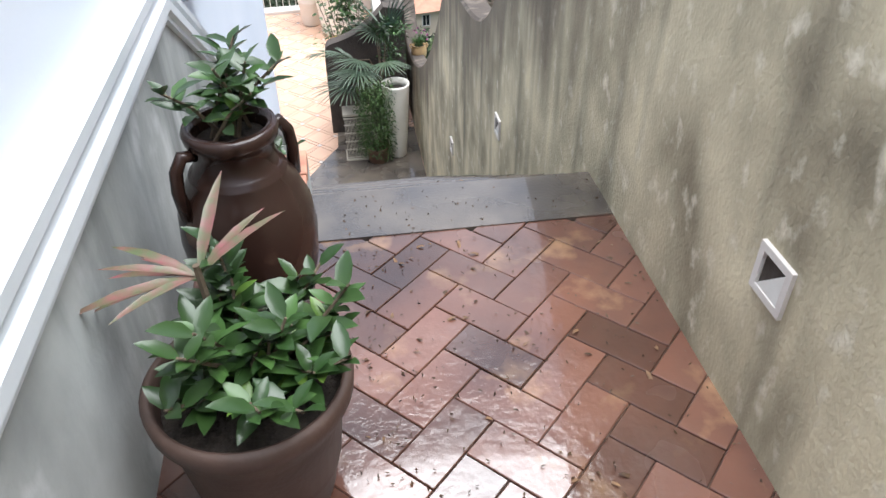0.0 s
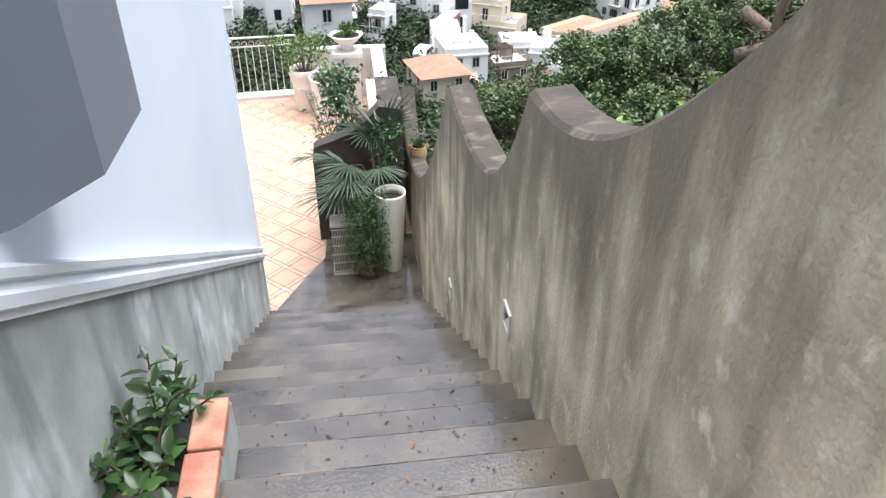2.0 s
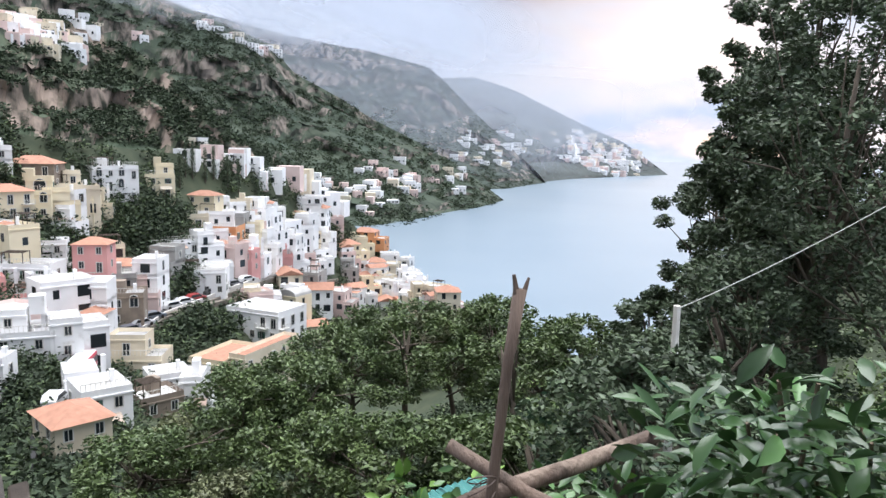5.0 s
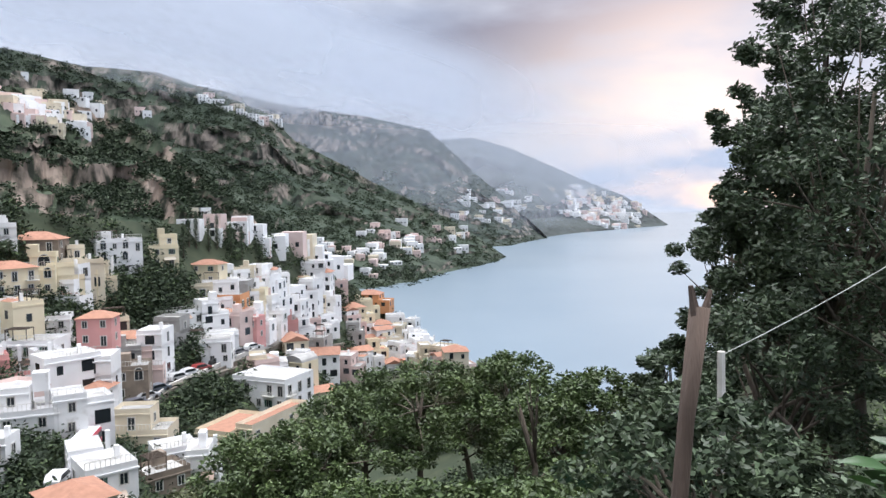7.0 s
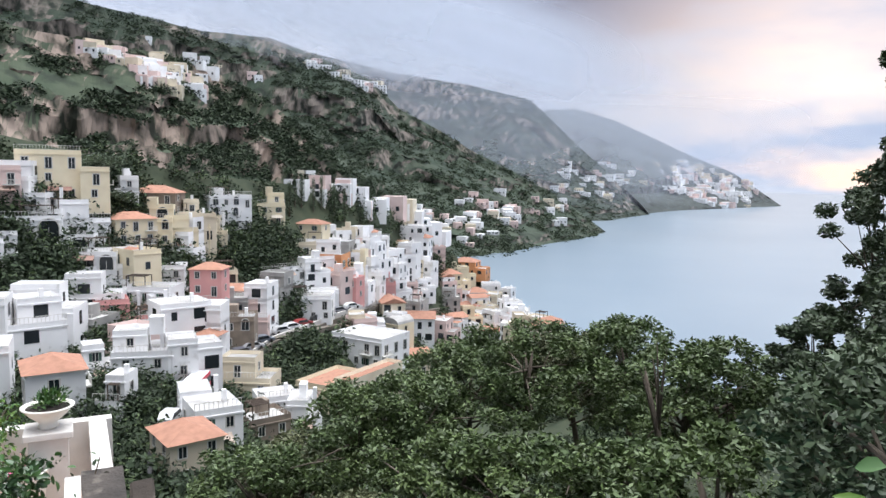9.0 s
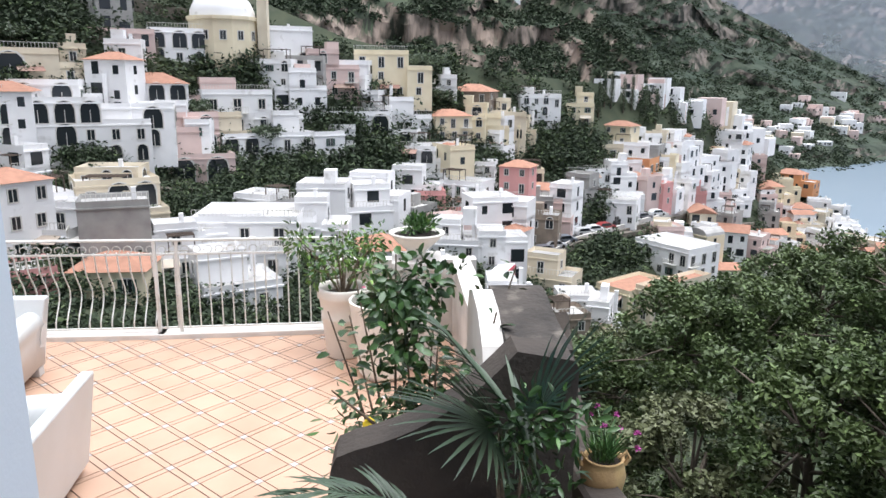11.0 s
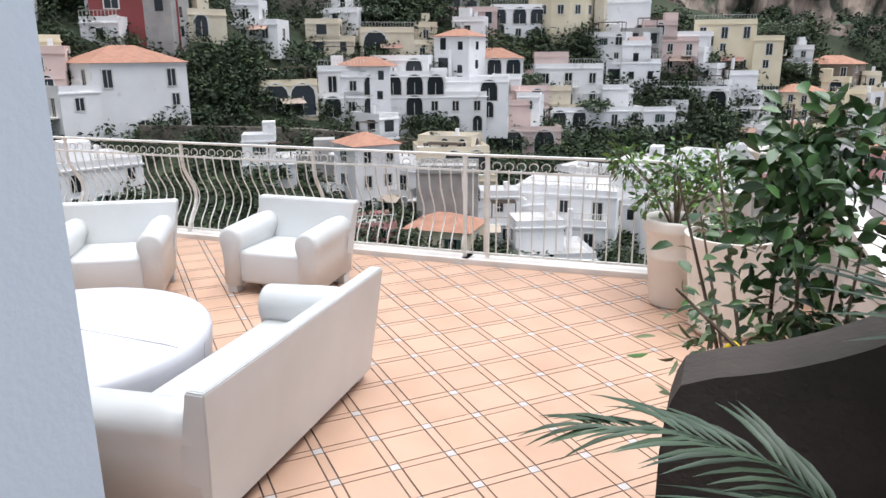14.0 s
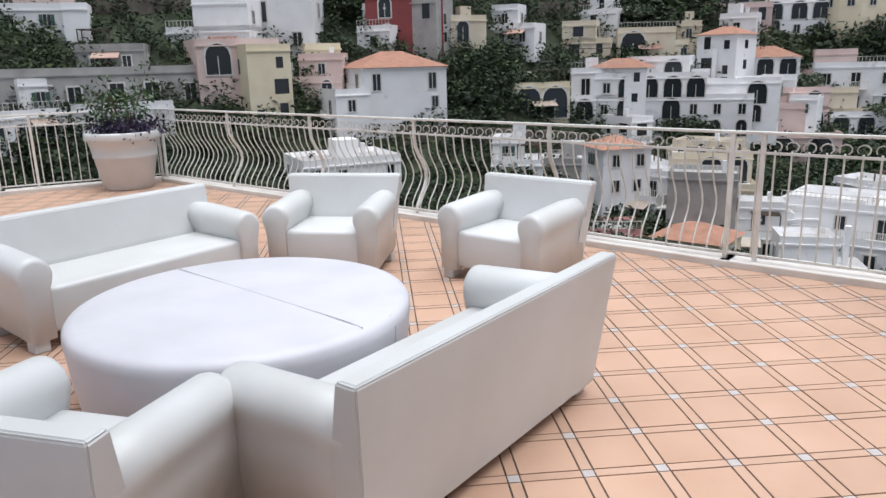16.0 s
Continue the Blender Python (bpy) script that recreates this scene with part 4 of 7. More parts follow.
town_house(13.86, -19.62, 5.5, 5.0, 1, "b", "flat", 24, "n", 2.52, 2.3, detail=True)
town_house(16.25, -19.83, 4.1, 5.0, 2, "w", "flat", -8, "n", 2.50, 2.3, detail=True)
town_house(8.93, -18.96, 5.5, 5.0, 2, "w", "flat", 6, "dn", 2.50, 2.3, detail=True)
town_house(22.61, -12.39, 7.5, 5.7, 2, "w", "flat", -26, "nd", 2.72, 2.3, detail=True)
town_house(26.23, -12.66, 10.0, 7.5, 2, "p", "flat", -18, "nA", 2.82, 2.4, detail=False)
town_house(24.34, -10.98, 8.4, 6.3, 1, "g", "flat", 12, "n", 3.38, 2.9, detail=False)
town_house(25.28, -15.34, 7.2, 5.4, 2, "c", "gable", 24, "n", 2.70, 2.3, detail=True)
town_house(29.26, -11.18, 8.9, 6.7, 2, "p", "hip", -8, "dn", 2.84, 2.4, detail=False)
town_house(31.04, -9.33, 7.3, 5.5, 2, "w", "flat", 6, "nd", 2.71, 2.3, detail=False)
town_house(32.01, -9.65, 6.0, 5.0, 2, "w", "flat", -26, "nA", 2.67, 2.3, detail=False)
town_house(28.30, -9.60, 9.2, 6.9, 1, "w", "flat", -18, "n", 3.60, 3.1, detail=False)
town_house(28.14, -12.37, 6.5, 5.0, 1, "c", "flat", 12, "n", 3.60, 3.1, detail=False)
town_house(32.82, -11.71, 4.3, 5.0, 2, "o", "hip", 24, "dn", 2.50, 2.3, detail=False)
town_house(27.18, -13.49, 6.1, 5.0, 1, "w", "gable", -8, "nd", 3.34, 2.8, detail=False)
town_house(30.39, -11.91, 7.2, 5.4, 1, "w", "flat", 6, "nA", 3.60, 3.1, detail=False)
town_house(20.63, -7.70, 6.8, 5.1, 2, "w", "flat", -26, "n", 2.50, 2.3, detail=True)
town_house(23.41, -7.85, 6.3, 5.0, 2, "w", "flat", -18, "n", 2.61, 2.3, detail=False)
town_house(16.43, -6.20, 5.2, 5.0, 1, "c", "flat", 12, "dn", 3.56, 3.0, detail=True)
town_house(14.06, -8.47, 5.7, 5.0, 1, "w", "flat", 24, "nd", 3.60, 3.1, detail=True)
town_house(6.37, -8.71, 5.6, 5.0, 2, "w", "flat", -8, "nA", 2.50, 2.3, detail=True)
town_house(1.65, -15.04, 3.5, 5.0, 2, "w", "flat", 6, "n", 2.50, 2.3, detail=True)
town_house(1.98, -17.61, 3.0, 5.0, 2, "w", "flat", -26, "n", 2.50, 2.3, detail=True)
town_house(8.41, -22.3, 5.0, 6.0, 2, "c", "hip", 20, "n", 2.3, 2.0)
town_house(10.0, -20.5, 5.2, 6.0, 2, "w", "flat", 15, "n", 2.5, 2.0)
# the long red roofed house with its white neighbour, below the road
town_house(16.96, -17.39, 6.4, 11.0, 1, "y", "terrace", -38, "n", 3.2, 2.2)
town_house(18.9, -18.1, 5.2, 15.0, 2, "c", "terrace", -38, "n", 2.7, 2.2)
town_house(20.4, -14.6, 12.5, 9.5, 2, "w", "flat", -38, "nd", 2.9, 2.3)

# ---- smaller houses between them ----
random.seed(11)
ROAD = ((4.8, -22.5), (5.6, -20.6), (6.3, -19.1), (6.8, -18.7), (8.1, -17.3), (9.5, -15.9), (11.2, -14.5), (12.6, -13.7), (14.0, -12.8), (16.4, -12.0), (18.8, -11.1), (21.2, -10.3), (23.4, -9.5))
GREEN = ((12.9, -6.3, 3.2, 1.9), (6.9, -7.6, 1.9, 1.4), (15.2, -10.6, 1.8, 1.4), (16.7, -13.4, 2.9, 1.0), (3.7, -16.7, 3.5, 1.9), (22.8, -15.0, 1.4, 1.4), (14.0, -16.0, 1.0, 1.3), (2.8, -12.1, 1.6, 1.9), (26.9, -7.1, 1.3, 1.0), (2.9, -4.5, 1.9, 2.2), (20.6, -11.9, 1.9, 0.6), (-9.5, -9.2, 4.5, 2.7), (-4.5, -4.7, 1.8, 1.2), (-24.4, 2.0, 3.3, 1.8), (-14.0, -10.8, 4.2, 1.5), (-21.8, -7.4, 1.8, 1.2), (-2.9, -8.8, 2.7, 1.8), (-1.4, -7.0, 1.8, 1.2), (-11.1, -0.3, 1.5, 1.5), (2.7, -0.7, 1.8, 1.8), (-17.9, -5.4, 1.2, 0.9), (-37, -3.5, 3.0, 2.5), (-45, 3.2, 6, 1.5), (-28, -3.2, 3, 1.2))


def in_garden(az, el):
    return any(((az - a) / (ra + 0.6)) ** 2 + ((el - e) / (re + 0.5)) ** 2 < 1 for a, e, ra, re in GREEN)


def before_road(az, el):
    """True where a house would stand on the road or hide it."""
    return ROAD[0][0] - 1.5 < az < ROAD[-1][0] + 0.5 and -2.3 < el - ease(az, ROAD) < 1.2


for i in range(360):
    az = random.choice((random.uniform(-70, -10), random.uniform(-30, 8), random.uniform(2, 36), random.uniform(14, 34)))
    top = min(ease(az, TOP) - 0.9, ease(az, ((-70, 6), (-23, 6), (-9, 1), (2, -2.6), (12, -4.2), (22, -5.6), (27, -7.2), (32, -10.8), (37, -13))))
    low = ease(az, ((-70, -14), (-12, -18), (12, -17), (20, -14), (30, -12.5), (36, -13.5)))
    if low > top:
        continue
    el = random.uniform(low, top)
    if in_garden(az, el) or before_road(az, el) or (az < -12 and random.random() < 0.6) or (az < -10 and el < -6 and random.random() < 0.8) or (az < -44 and random.random() < 0.6):
        continue
    r = far_of(az, el)
    w = random.uniform(5, 9.5)
    town_house(az, el, w, random.uniform(5, 8), random.choice((1, 2, 2, 3)), random.choice("wwwwwwwwwwwwcpyg" if az < 3 else "wwwwwwwwccppyg"), random.choice(("flat",) * 11 + ("hip", "gable", "terrace", "vault") if az > 3 else ("flat",) * 11 + ("hip",)), random.uniform(-40, 40), random.choice(("n", "dn", "nd", "n")), random.uniform(2.7, 3.2), 2.5, detail=r < 92)
random.seed(12)


def hamlet(n, a0, a1, e0, e1, slope, w0, w1, hs, depth=8):
    """n small houses scattered between two bearings, along a line that falls by slope."""
    for i in range(n):
        u = random.random()
        az = a0 + (a1 - a0) * u
        far_house(az, random.uniform(e0, e1) + slope * u, random.uniform(w0, w1), depth, random.choice(hs))


hamlet(20, 15.5, 23.5, -1.4, 0.2, -2.0, 4, 6.5, (2.8, 3.0, 5.0), 5)
hamlet(28, 22.0, 30.0, -3.4, -1.4, -2.6, 6, 10, (3.2, 6.0))
hamlet(26, 27.4, 33.0, -3.6, -1.0, -1.6, 8, 14, (3.4, 6.4))
hamlet(20, 30.0, 37.0, -3.0, -1.0, -0.8, 8, 14, (3.4, 6.4))
hamlet(52, 1.0, 8.4, 8.0, 8.6, -1.7, 6, 13, (3.4, 6.6), 7)
hamlet(30, 4.5, 9.0, 5.8, 6.9, -0.6, 6, 12, (3.4, 6.6), 7)
hamlet(12, 5.0, 13.5, 7.6, 9.2, -2.0, 6, 12, (3.4, 6.6), 7)
hamlet(26, 16.4, 22.0, 7.9, 8.6, -1.7, 8, 15, (4, 7))
hamlet(24, 35.6, 40.0, -1.2, 1.2, -0.8, 12, 20, (5, 8), 12)
hamlet(26, 39.0, 45.0, -0.6, 1.6, -0.5, 12, 22, (6, 9), 12)
hamlet(150, 44.4, 50.2, -1.0, 1.5, -1.7, 12, 24, (6, 9, 12), 14)
part("far_houses", FAR, [TINT["w"], TINT["c"], TINT["p"], M_DARK], tagged(new("far_village"), "scattered white houses on the far slopes", "houses", kind="stuff"), kind="stuff")

# ---- terrace railing ----
RAIL = [(0.75, 13.22), (-1.2, 13.08), (-9.9, 12.75), (-10.75, 10.7), (-11.6, 8.5)]
M_SOIL = shade("dark potting soil", (0.02, 0.015, 0.012), 0.95, vary=(0.045, 0.035, 0.028), scale=30, grain=0.8, grain_scale=80)
RT = 1.1


def baluster(belly):
    """A bowed iron bar with a small scroll at its head: local y- is outward."""
    bm = bmesh.new()
    pts = []
    for i in range(13):
        z = 0.1 + (RT - 0.22) * i / 12
        u = (z - 0.1) / (RT - 0.22)
        pts.append((0, belly * math.sin(math.pi * min(1, u * 1.25)) ** 2 * (1 - 0.2 * u) - 0.03 * math.sin(math.tau * u) * (belly > 0), z))
    add_tube(bm, pts, 0.0085, 5)
    add_tube(bm, [(0.045 * math.sin(a), 0, RT - 0.09 + 0.04 * math.cos(a)) for a in np.linspace(-2.2, 2.6, 8)], 0.006, 4)
    me = bpy.data.meshes.new("baluster")
    bm.to_mesh(me)
    bm.free()
    me.materials.append(M_RAIL)
    me.shade_smooth()
    return me


B_BOW, B_STRAIGHT = baluster(0.21), baluster(0.0)
post_me = bpy.data.meshes.new("post")
bm = box(-0.018, 0.018, -0.018, 0.018, 0.05, RT)
bm.to_mesh(post_me)
bm.free()
post_me.materials.append(M_RAIL)
bm = bmesh.new()
add_tube(bm, [(0, 0.21 * math.sin(math.pi * min(1, u * 1.25)) ** 2 * (1 - 0.2 * u), 0.05 + (RT - 0.05) * u) for u in np.linspace(0, 1, 12)], 0.021, 8)
post_bow = bpy.data.meshes.new("post")
bm.to_mesh(post_bow)
bm.free()
post_bow.materials.append(M_RAIL)
for n, (a, b) in enumerate(zip(RAIL, RAIL[1:])):
    d = Vector((b[0] - a[0], b[1] - a[1]))
    span, ang = d.length, math.degrees(math.atan2(d.y, d.x))
    m = pose(a[0], a[1], 0, 0, 0, ang)
    rail = base("railing", m, "white wrought iron railing with bowed bars on a low curb", "railing", "railings of the terrace")
    part("handrail", box(0, span, -0.025, 0.025, RT, RT + 0.025, bevel=0.006), M_RAIL, rail)
    part("rail_bar", box(0, span, -0.012, 0.012, RT - 0.155, RT - 0.135), M_RAIL, rail)
    part("bottom_bar", box(0, span, -0.012, 0.012, 0.1, 0.118), M_RAIL, rail)
    part("curb", box(-0.05, span + 0.05, -0.13, 0.09, -0.02, 0.06, bevel=0.012), M_CURB, rail)
    for i in range(int(span / 1.72) + 1):
        share("post", post_bow if n == 1 and 0 < i < int(span / 1.72) else post_me, rail, pose(min(span, 0.02 + 1.72 * i), 0, 0, 0, 0, 180))
    k = int(span / 0.118)
    for i in range(k):
        bow = n == 1
        share("baluster", B_BOW if bow else B_STRAIGHT, rail, pose(span * (i + 0.5) / k, 0, 0, 0, 0, 180))


# ---- white moulded seats and table ----
def moulded_seat(name, w, label, group, m):
    ob = base(name, m, label, "sofa" if w > 1.4 else "armchair", group)
    h = w / 2
    part("seat", box(-h + 0.17, h - 0.17, -0.37, 0.24, 0.1, 0.4, bevel=0.035, seg=3), M_WHITE, ob, smooth=True)
    for s in (-1, 1):
        bm = bmesh.new()
        prof = [(h - 0.2, 0.08), (h - 0.035, 0.08), (h - 0.03, 0.36)]
        prof += [(h - 0.115 + 0.115 * math.cos(a), 0.5 + 0.115 * math.sin(a)) for a in np.linspace(-0.55, 3.5, 14)]
        prof += [(h - 0.2, 0.4)]
        secs = []
        for y, k in ((-0.40, 0.82), (-0.385, 0.97), (-0.36, 1.0), (0.1, 0.98), (0.3, 0.94)):
            secs.append([bm.verts.new((s * (h - 0.11 + (x - h + 0.11) * k), y, 0.05 + (z - 0.05) * (1 - (1 - k) * 0.35) + (0.03 if y > 0 else 0))) for x, z in prof])
        for p, q in zip(secs, secs[1:]):
            for i in range(len(prof)):
                j = (i + 1) % len(prof)
                bm.faces.new((p[i], p[j], q[j], q[i]))
        bm.faces.new(secs[0])
        bm.faces.new(secs[-1])
        bmesh.ops.recalc_face_normals(bm, faces=bm.faces[:])
        part("armrest", bm, M_WHITE, ob, smooth=True)
    bm = bmesh.new()
    v = []
    for z, y0, y1, k in ((0.07, 0.19, 0.33, h - 0.06), (0.42, 0.22, 0.37, h - 0.02), (0.755, 0.31, 0.405, h + 0.02), (0.765, 0.325, 0.4, h + 0.012)):
        v.append([bm.verts.new(c) for c in ((-k, y0, z), (k, y0, z), (k, y1, z), (-k, y1, z))])
    for p, q in zip(v, v[1:]):
        for i in range(4):
            bm.faces.new((p[i], p[(i + 1) % 4], q[(i + 1) % 4], q[i]))
    bm.faces.new(v[-1])
    bm.faces.new(v[0][::-1])
    bmesh.ops.bevel(bm, geom=[e for e in bm.edges], offset=0.007, segments=2, affect="EDGES")
    part("backrest", bm, M_WHITE, ob)
    for sx in (-1, 1):
        for y in (-0.33, 0.22):
            part("foot", box(sx * (h - 0.1) - 0.05, sx * (h - 0.1) + 0.05, y - 0.05, y + 0.06, 0, 0.09, bevel=0.008), M_WHITE, ob)
    return ob


moulded_seat("sofa", 1.86, "white moulded plastic sofa with rolled arms, back to the steps", "white seats round the table", pose(-1.13, 9.34, 0, 0, 0, -86.4))
moulded_seat("sofa", 1.86, "white moulded plastic sofa with rolled arms facing the table", "white seats round the table", pose(-4.28, 9.42, 0, 0, 0, 94))
moulded_seat("armchair", 1.0, "white moulded plastic armchair with its back to the railing", "white seats round the table", pose(-3.87, 11.08, 0, 0, 0, 31.6))
moulded_seat("armchair", 1.0, "white moulded plastic armchair turned toward the table", "white seats round the table", pose(-2.47, 11.79, 0, 0, 0, 2.3))
moulded_seat("armchair", 1.0, "white moulded plastic armchair with its back to the house", "white seats round the table", pose(-1.63, 7.88, 0, 0, 0, 206))
table = base("round_table", pose(-2.46, 9.21, 0), "low round table under a fitted white cover", "table")
bm = lathe([(0.87, 0.03), (0.895, 0.2), (0.915, 0.41), (0.912, 0.45), (0.893, 0.474), (0.85, 0.486), (0.4, 0.491), (0.001, 0.492)], 72)
part("cover", bm, M_CLOTH, table, smooth=True)
part("seam", tube([(r, 0.08, 0.4915 if abs(r) < 0.8 else 0.484) for r in np.linspace(-0.87, 0.87, 20)], 0.005, 5), M_CLOTH, table)
part("side_seam", tube([(0.9 * math.cos(0.35), 0.9 * math.sin(0.35), 0.05), (0.915 * math.cos(0.35), 0.915 * math.sin(0.35), 0.42), (0.885 * math.cos(0.35), 0.885 * math.sin(0.35), 0.478)], 0.005, 5), M_CLOTH, table)
part("base_board", lathe([(0.001, 0.0), (0.86, 0.0), (0.86, 0.03), (0.001, 0.03)], 48), M_GROUT, table)

# ---- pots on the terrace ----
M_POTW = shade("cream plastic planter", (0.82, 0.78, 0.71), 0.5, vary=(0.74, 0.7, 0.63), scale=4, grain=0.05)
M_LEAF = shade("glossy green leaf", (0.04, 0.095, 0.026), 0.35, vary=(0.07, 0.15, 0.038), scale=6, island=0.35)
M_LEAF2 = shade("young yellow green leaf", (0.13, 0.23, 0.035), 0.4, vary=(0.09, 0.18, 0.035), scale=8, island=0.3)
M_LEAF3 = shade("dark glossy leaf", (0.022, 0.055, 0.016), 0.28, vary=(0.042, 0.09, 0.024), scale=5, island=0.4)
M_PALM = shade("grey green palm leaf", (0.03, 0.055, 0.032), 0.45, vary=(0.06, 0.09, 0.05), scale=5, island=0.3)
M_STEM = shade("brown stem", (0.1, 0.07, 0.045), 0.85, vary=(0.17, 0.13, 0.09), scale=20, grain=0.4)
M_FLOWER = shade("pink petals", (0.7, 0.12, 0.25), 0.6, island=0.25)
M_PURPLE = shade("dark purple flowers", (0.035, 0.022, 0.06), 0.7, island=0.4)
M_LEMON = shade("lemon peel", (0.8, 0.58, 0.02), 0.45, grain=0.2, grain_scale=60)
M_TERRAPOT = shade("brown terracotta", (0.17, 0.085, 0.055), 0.6, vary=(0.11, 0.05, 0.035), scale=7, spot=(0.25, 0.16, 0.12), spot_scale=5, grain=0.1)


def add_leaf(bm, at, way, up, length, width, bend=0.25, mi=0):
    """A pointed leaf of six faces, folded along its rib and bent."""
    at, way = Vector(at), Vector(way).normalized()
    side = way.cross(Vector(up))
    if side.length < 1e-3:
        side = way.orthogonal()
    side.normalize()
    nrm = side.cross(way).normalized()
    prev = None
    for u, k in ((0.0, 0.12), (0.3, 0.85), (0.62, 0.9), (0.86, 0.45), (1.0, 0.02)):
        c = at + way * length * u - nrm * bend * length * u * u
        w = width * 0.5 * k
        row = [bm.verts.new(c - side * w + nrm * w * 0.35), bm.verts.new(c), bm.verts.new(c + side * w + nrm * w * 0.35)]
        if prev:
            for i in range(2):
                f = bm.faces.new((prev[i], prev[i + 1], row[i + 1], row[i]))
                f.material_index = mi
                f.smooth = True
        prev = row


def leaf_mesh(name, length, width, bend, mat):
    bm = bmesh.new()
    add_leaf(bm, (0, 0, 0), (1, 0, 0), (0, 0, 1), length, width, bend)
    me = bpy.data.meshes.new(name)
    bm.to_mesh(me)
    bm.free()
    me.materials.append(mat)
    return me


def rand_dir(lo=-0.3, hi=1.0):
    a, z = random.uniform(0, math.tau), random.uniform(lo, hi)
    s = math.sqrt(max(0, 1 - z * z))
    return Vector((s * math.cos(a), s * math.sin(a), z))


def cloud_of_leaves(name, spots, per, spread, length, width, mats, parent, label="", kind="stuff", droop=0.25, young=0.15):
    """One mesh of many small pointed leaves round the given spots."""
    bm = bmesh.new()
    for c in spots:
        c = Vector(c)
        for i in range(per):
            d = rand_dir(-1, 1)
            p = c + d * spread * random.random() ** 0.45
            w = (d + Vector((0, 0, -droop)) + 0.6 * rand_dir(-1, 1)).normalized()
            add_leaf(bm, p, w, rand_dir(0.2, 1), length * random.uniform(0.65, 1.25), width * random.uniform(0.7, 1.2), random.uniform(0, 0.4), 1 if len(mats) > 1 and random.random() < young else 0)
    return part(name, bm, mats, parent, label, kind=kind)


def leafy(name, m, label, category, leaf_mes, stems, per, stem_len, spread, ob=None, tiers=True):
    """A potted leafy plant: stems with leaves, each leaf a part."""
    ob = ob or base(name, m, label, category)
    for i in range(stems):
        d = rand_dir(0.55, 1)
        d.x, d.y = d.x * spread, d.y * spread
        d.normalize()
        L = stem_len * random.uniform(0.55, 1.1)
        foot = Vector((random.uniform(-1, 1), random.uniform(-1, 1), 0)) * 0.05
        tip = foot + d * L
        part("stem", tube([foot, foot + d * L * 0.5 + Vector((0, 0, 0.02)), tip], [0.006, 0.005, 0.003], 5), M_STEM, ob)
        for k in range(per):
            u = 0.35 + 0.65 * (k + 0.5) / per
            a = k * 2.4 + i
            out = Vector((math.cos(a), math.sin(a), 0.15 + 0.9 * u * u)).normalized()
            q = out.to_track_quat("X", "Z").to_matrix().to_4x4()
            q = Matrix.Translation(foot + d * L * u) @ q @ Matrix.Rotation(random.uniform(-0.5, 0.5), 4, "X") @ Matrix.Scale(random.uniform(0.7, 1.15), 4)
            share("leaf", random.choice(leaf_mes if u < 0.85 else leaf_mes[-1:]), ob, q)
    return ob


def planter(name, m, label, prof, mat, category="plant pot", soil=None):
    ob = base(name, m, label, category)
    part("pot", lathe(prof, 40), mat, ob, smooth=True)
    r, z = soil
    part("soil", lathe([(0.001, z + 0.012), (r * 0.6, z + 0.008), (r, z), (r, z - 0.03)], 28), M_SOIL, ob)
    return ob


def classic(r, h):
    return [(0.001, 0), (r * 0.62, 0), (r * 0.66, 0.02), (r * 0.82, h * 0.55), (r * 0.84, h * 0.56), (r * 0.845, h * 0.6), (r * 0.83, h * 0.61), (r * 0.92, h * 0.84), (r * 0.99, h * 0.86), (r, h * 0.9), (r, h * 0.97), (r * 0.97, h), (r * 0.9, h), (r * 0.88, h * 0.93), (r * 0.86, h * 0.88)]


random.seed(3)
planter("plant_pot", pose(0.87, 12.5, 0), "round cream planter holding a lemon shrub", classic(0.27, 0.76), M_POTW, soil=(0.23, 0.66))
shrub = base("lemon_shrub", pose(0.87, 12.5, 0.64), "small lemon shrub with sparse yellow green leaves", "shrub")
spots = []
for i in range(11):
    d = rand_dir(0.25, 1)
    tip = d * random.uniform(0.45, 0.85)
    part("branch", tube([(0, 0, -0.02), tip * 0.5 + Vector((0, 0, 0.08)), tip], [0.014, 0.009, 0.004], 5), M_STEM, shrub)
    spots += [tip, tip * 0.75 + Vector((0, 0, 0.05)), tip * 0.9]
cloud_of_leaves("foliage", spots, 26, 0.17, 0.07, 0.032, [M_LEAF, M_LEAF2], shrub, young=0.5)

ribbed = base("plant_pot", pose(1.3, 11.95, 0), "tall ribbed white planter with pink flowers", "plant pot")
bm = bmesh.new()
rings = []
for r, z in ((0.2, 0), (0.24, 0.05), (0.3, 0.6), (0.33, 0.74), (0.335, 0.78), (0.31, 0.78), (0.29, 0.7)):
    rings.append([bm.verts.new((r * (1 + 0.022 * (i % 2) * (0.04 < z < 0.7)) * math.cos(math.tau * i / 56), r * (1 + 0.022 * (i % 2) * (0.04 < z < 0.7)) * math.sin(math.tau * i / 56), z)) for i in range(56)])
for p, q in zip(rings, rings[1:]):
    for i in range(56):
        bm.faces.new((p[i], p[(i + 1) % 56], q[(i + 1) % 56], q[i]))
part("pot", bm, M_POTW, ribbed)
part("soil", lathe([(0.001, 0.71), (0.29, 0.7)], 28), M_SOIL, ribbed)
flowers = base("flowering_plant", pose(1.3, 11.95, 0.72), "low bushy plant with pink flowers", "plant")
cloud_of_leaves("foliage", [Vector((random.uniform(-0.2, 0.2), random.uniform(-0.2, 0.2), random.uniform(0.02, 0.16))) for i in range(14)], 26, 0.1, 0.055, 0.03, [M_LEAF, M_LEAF2], flowers)
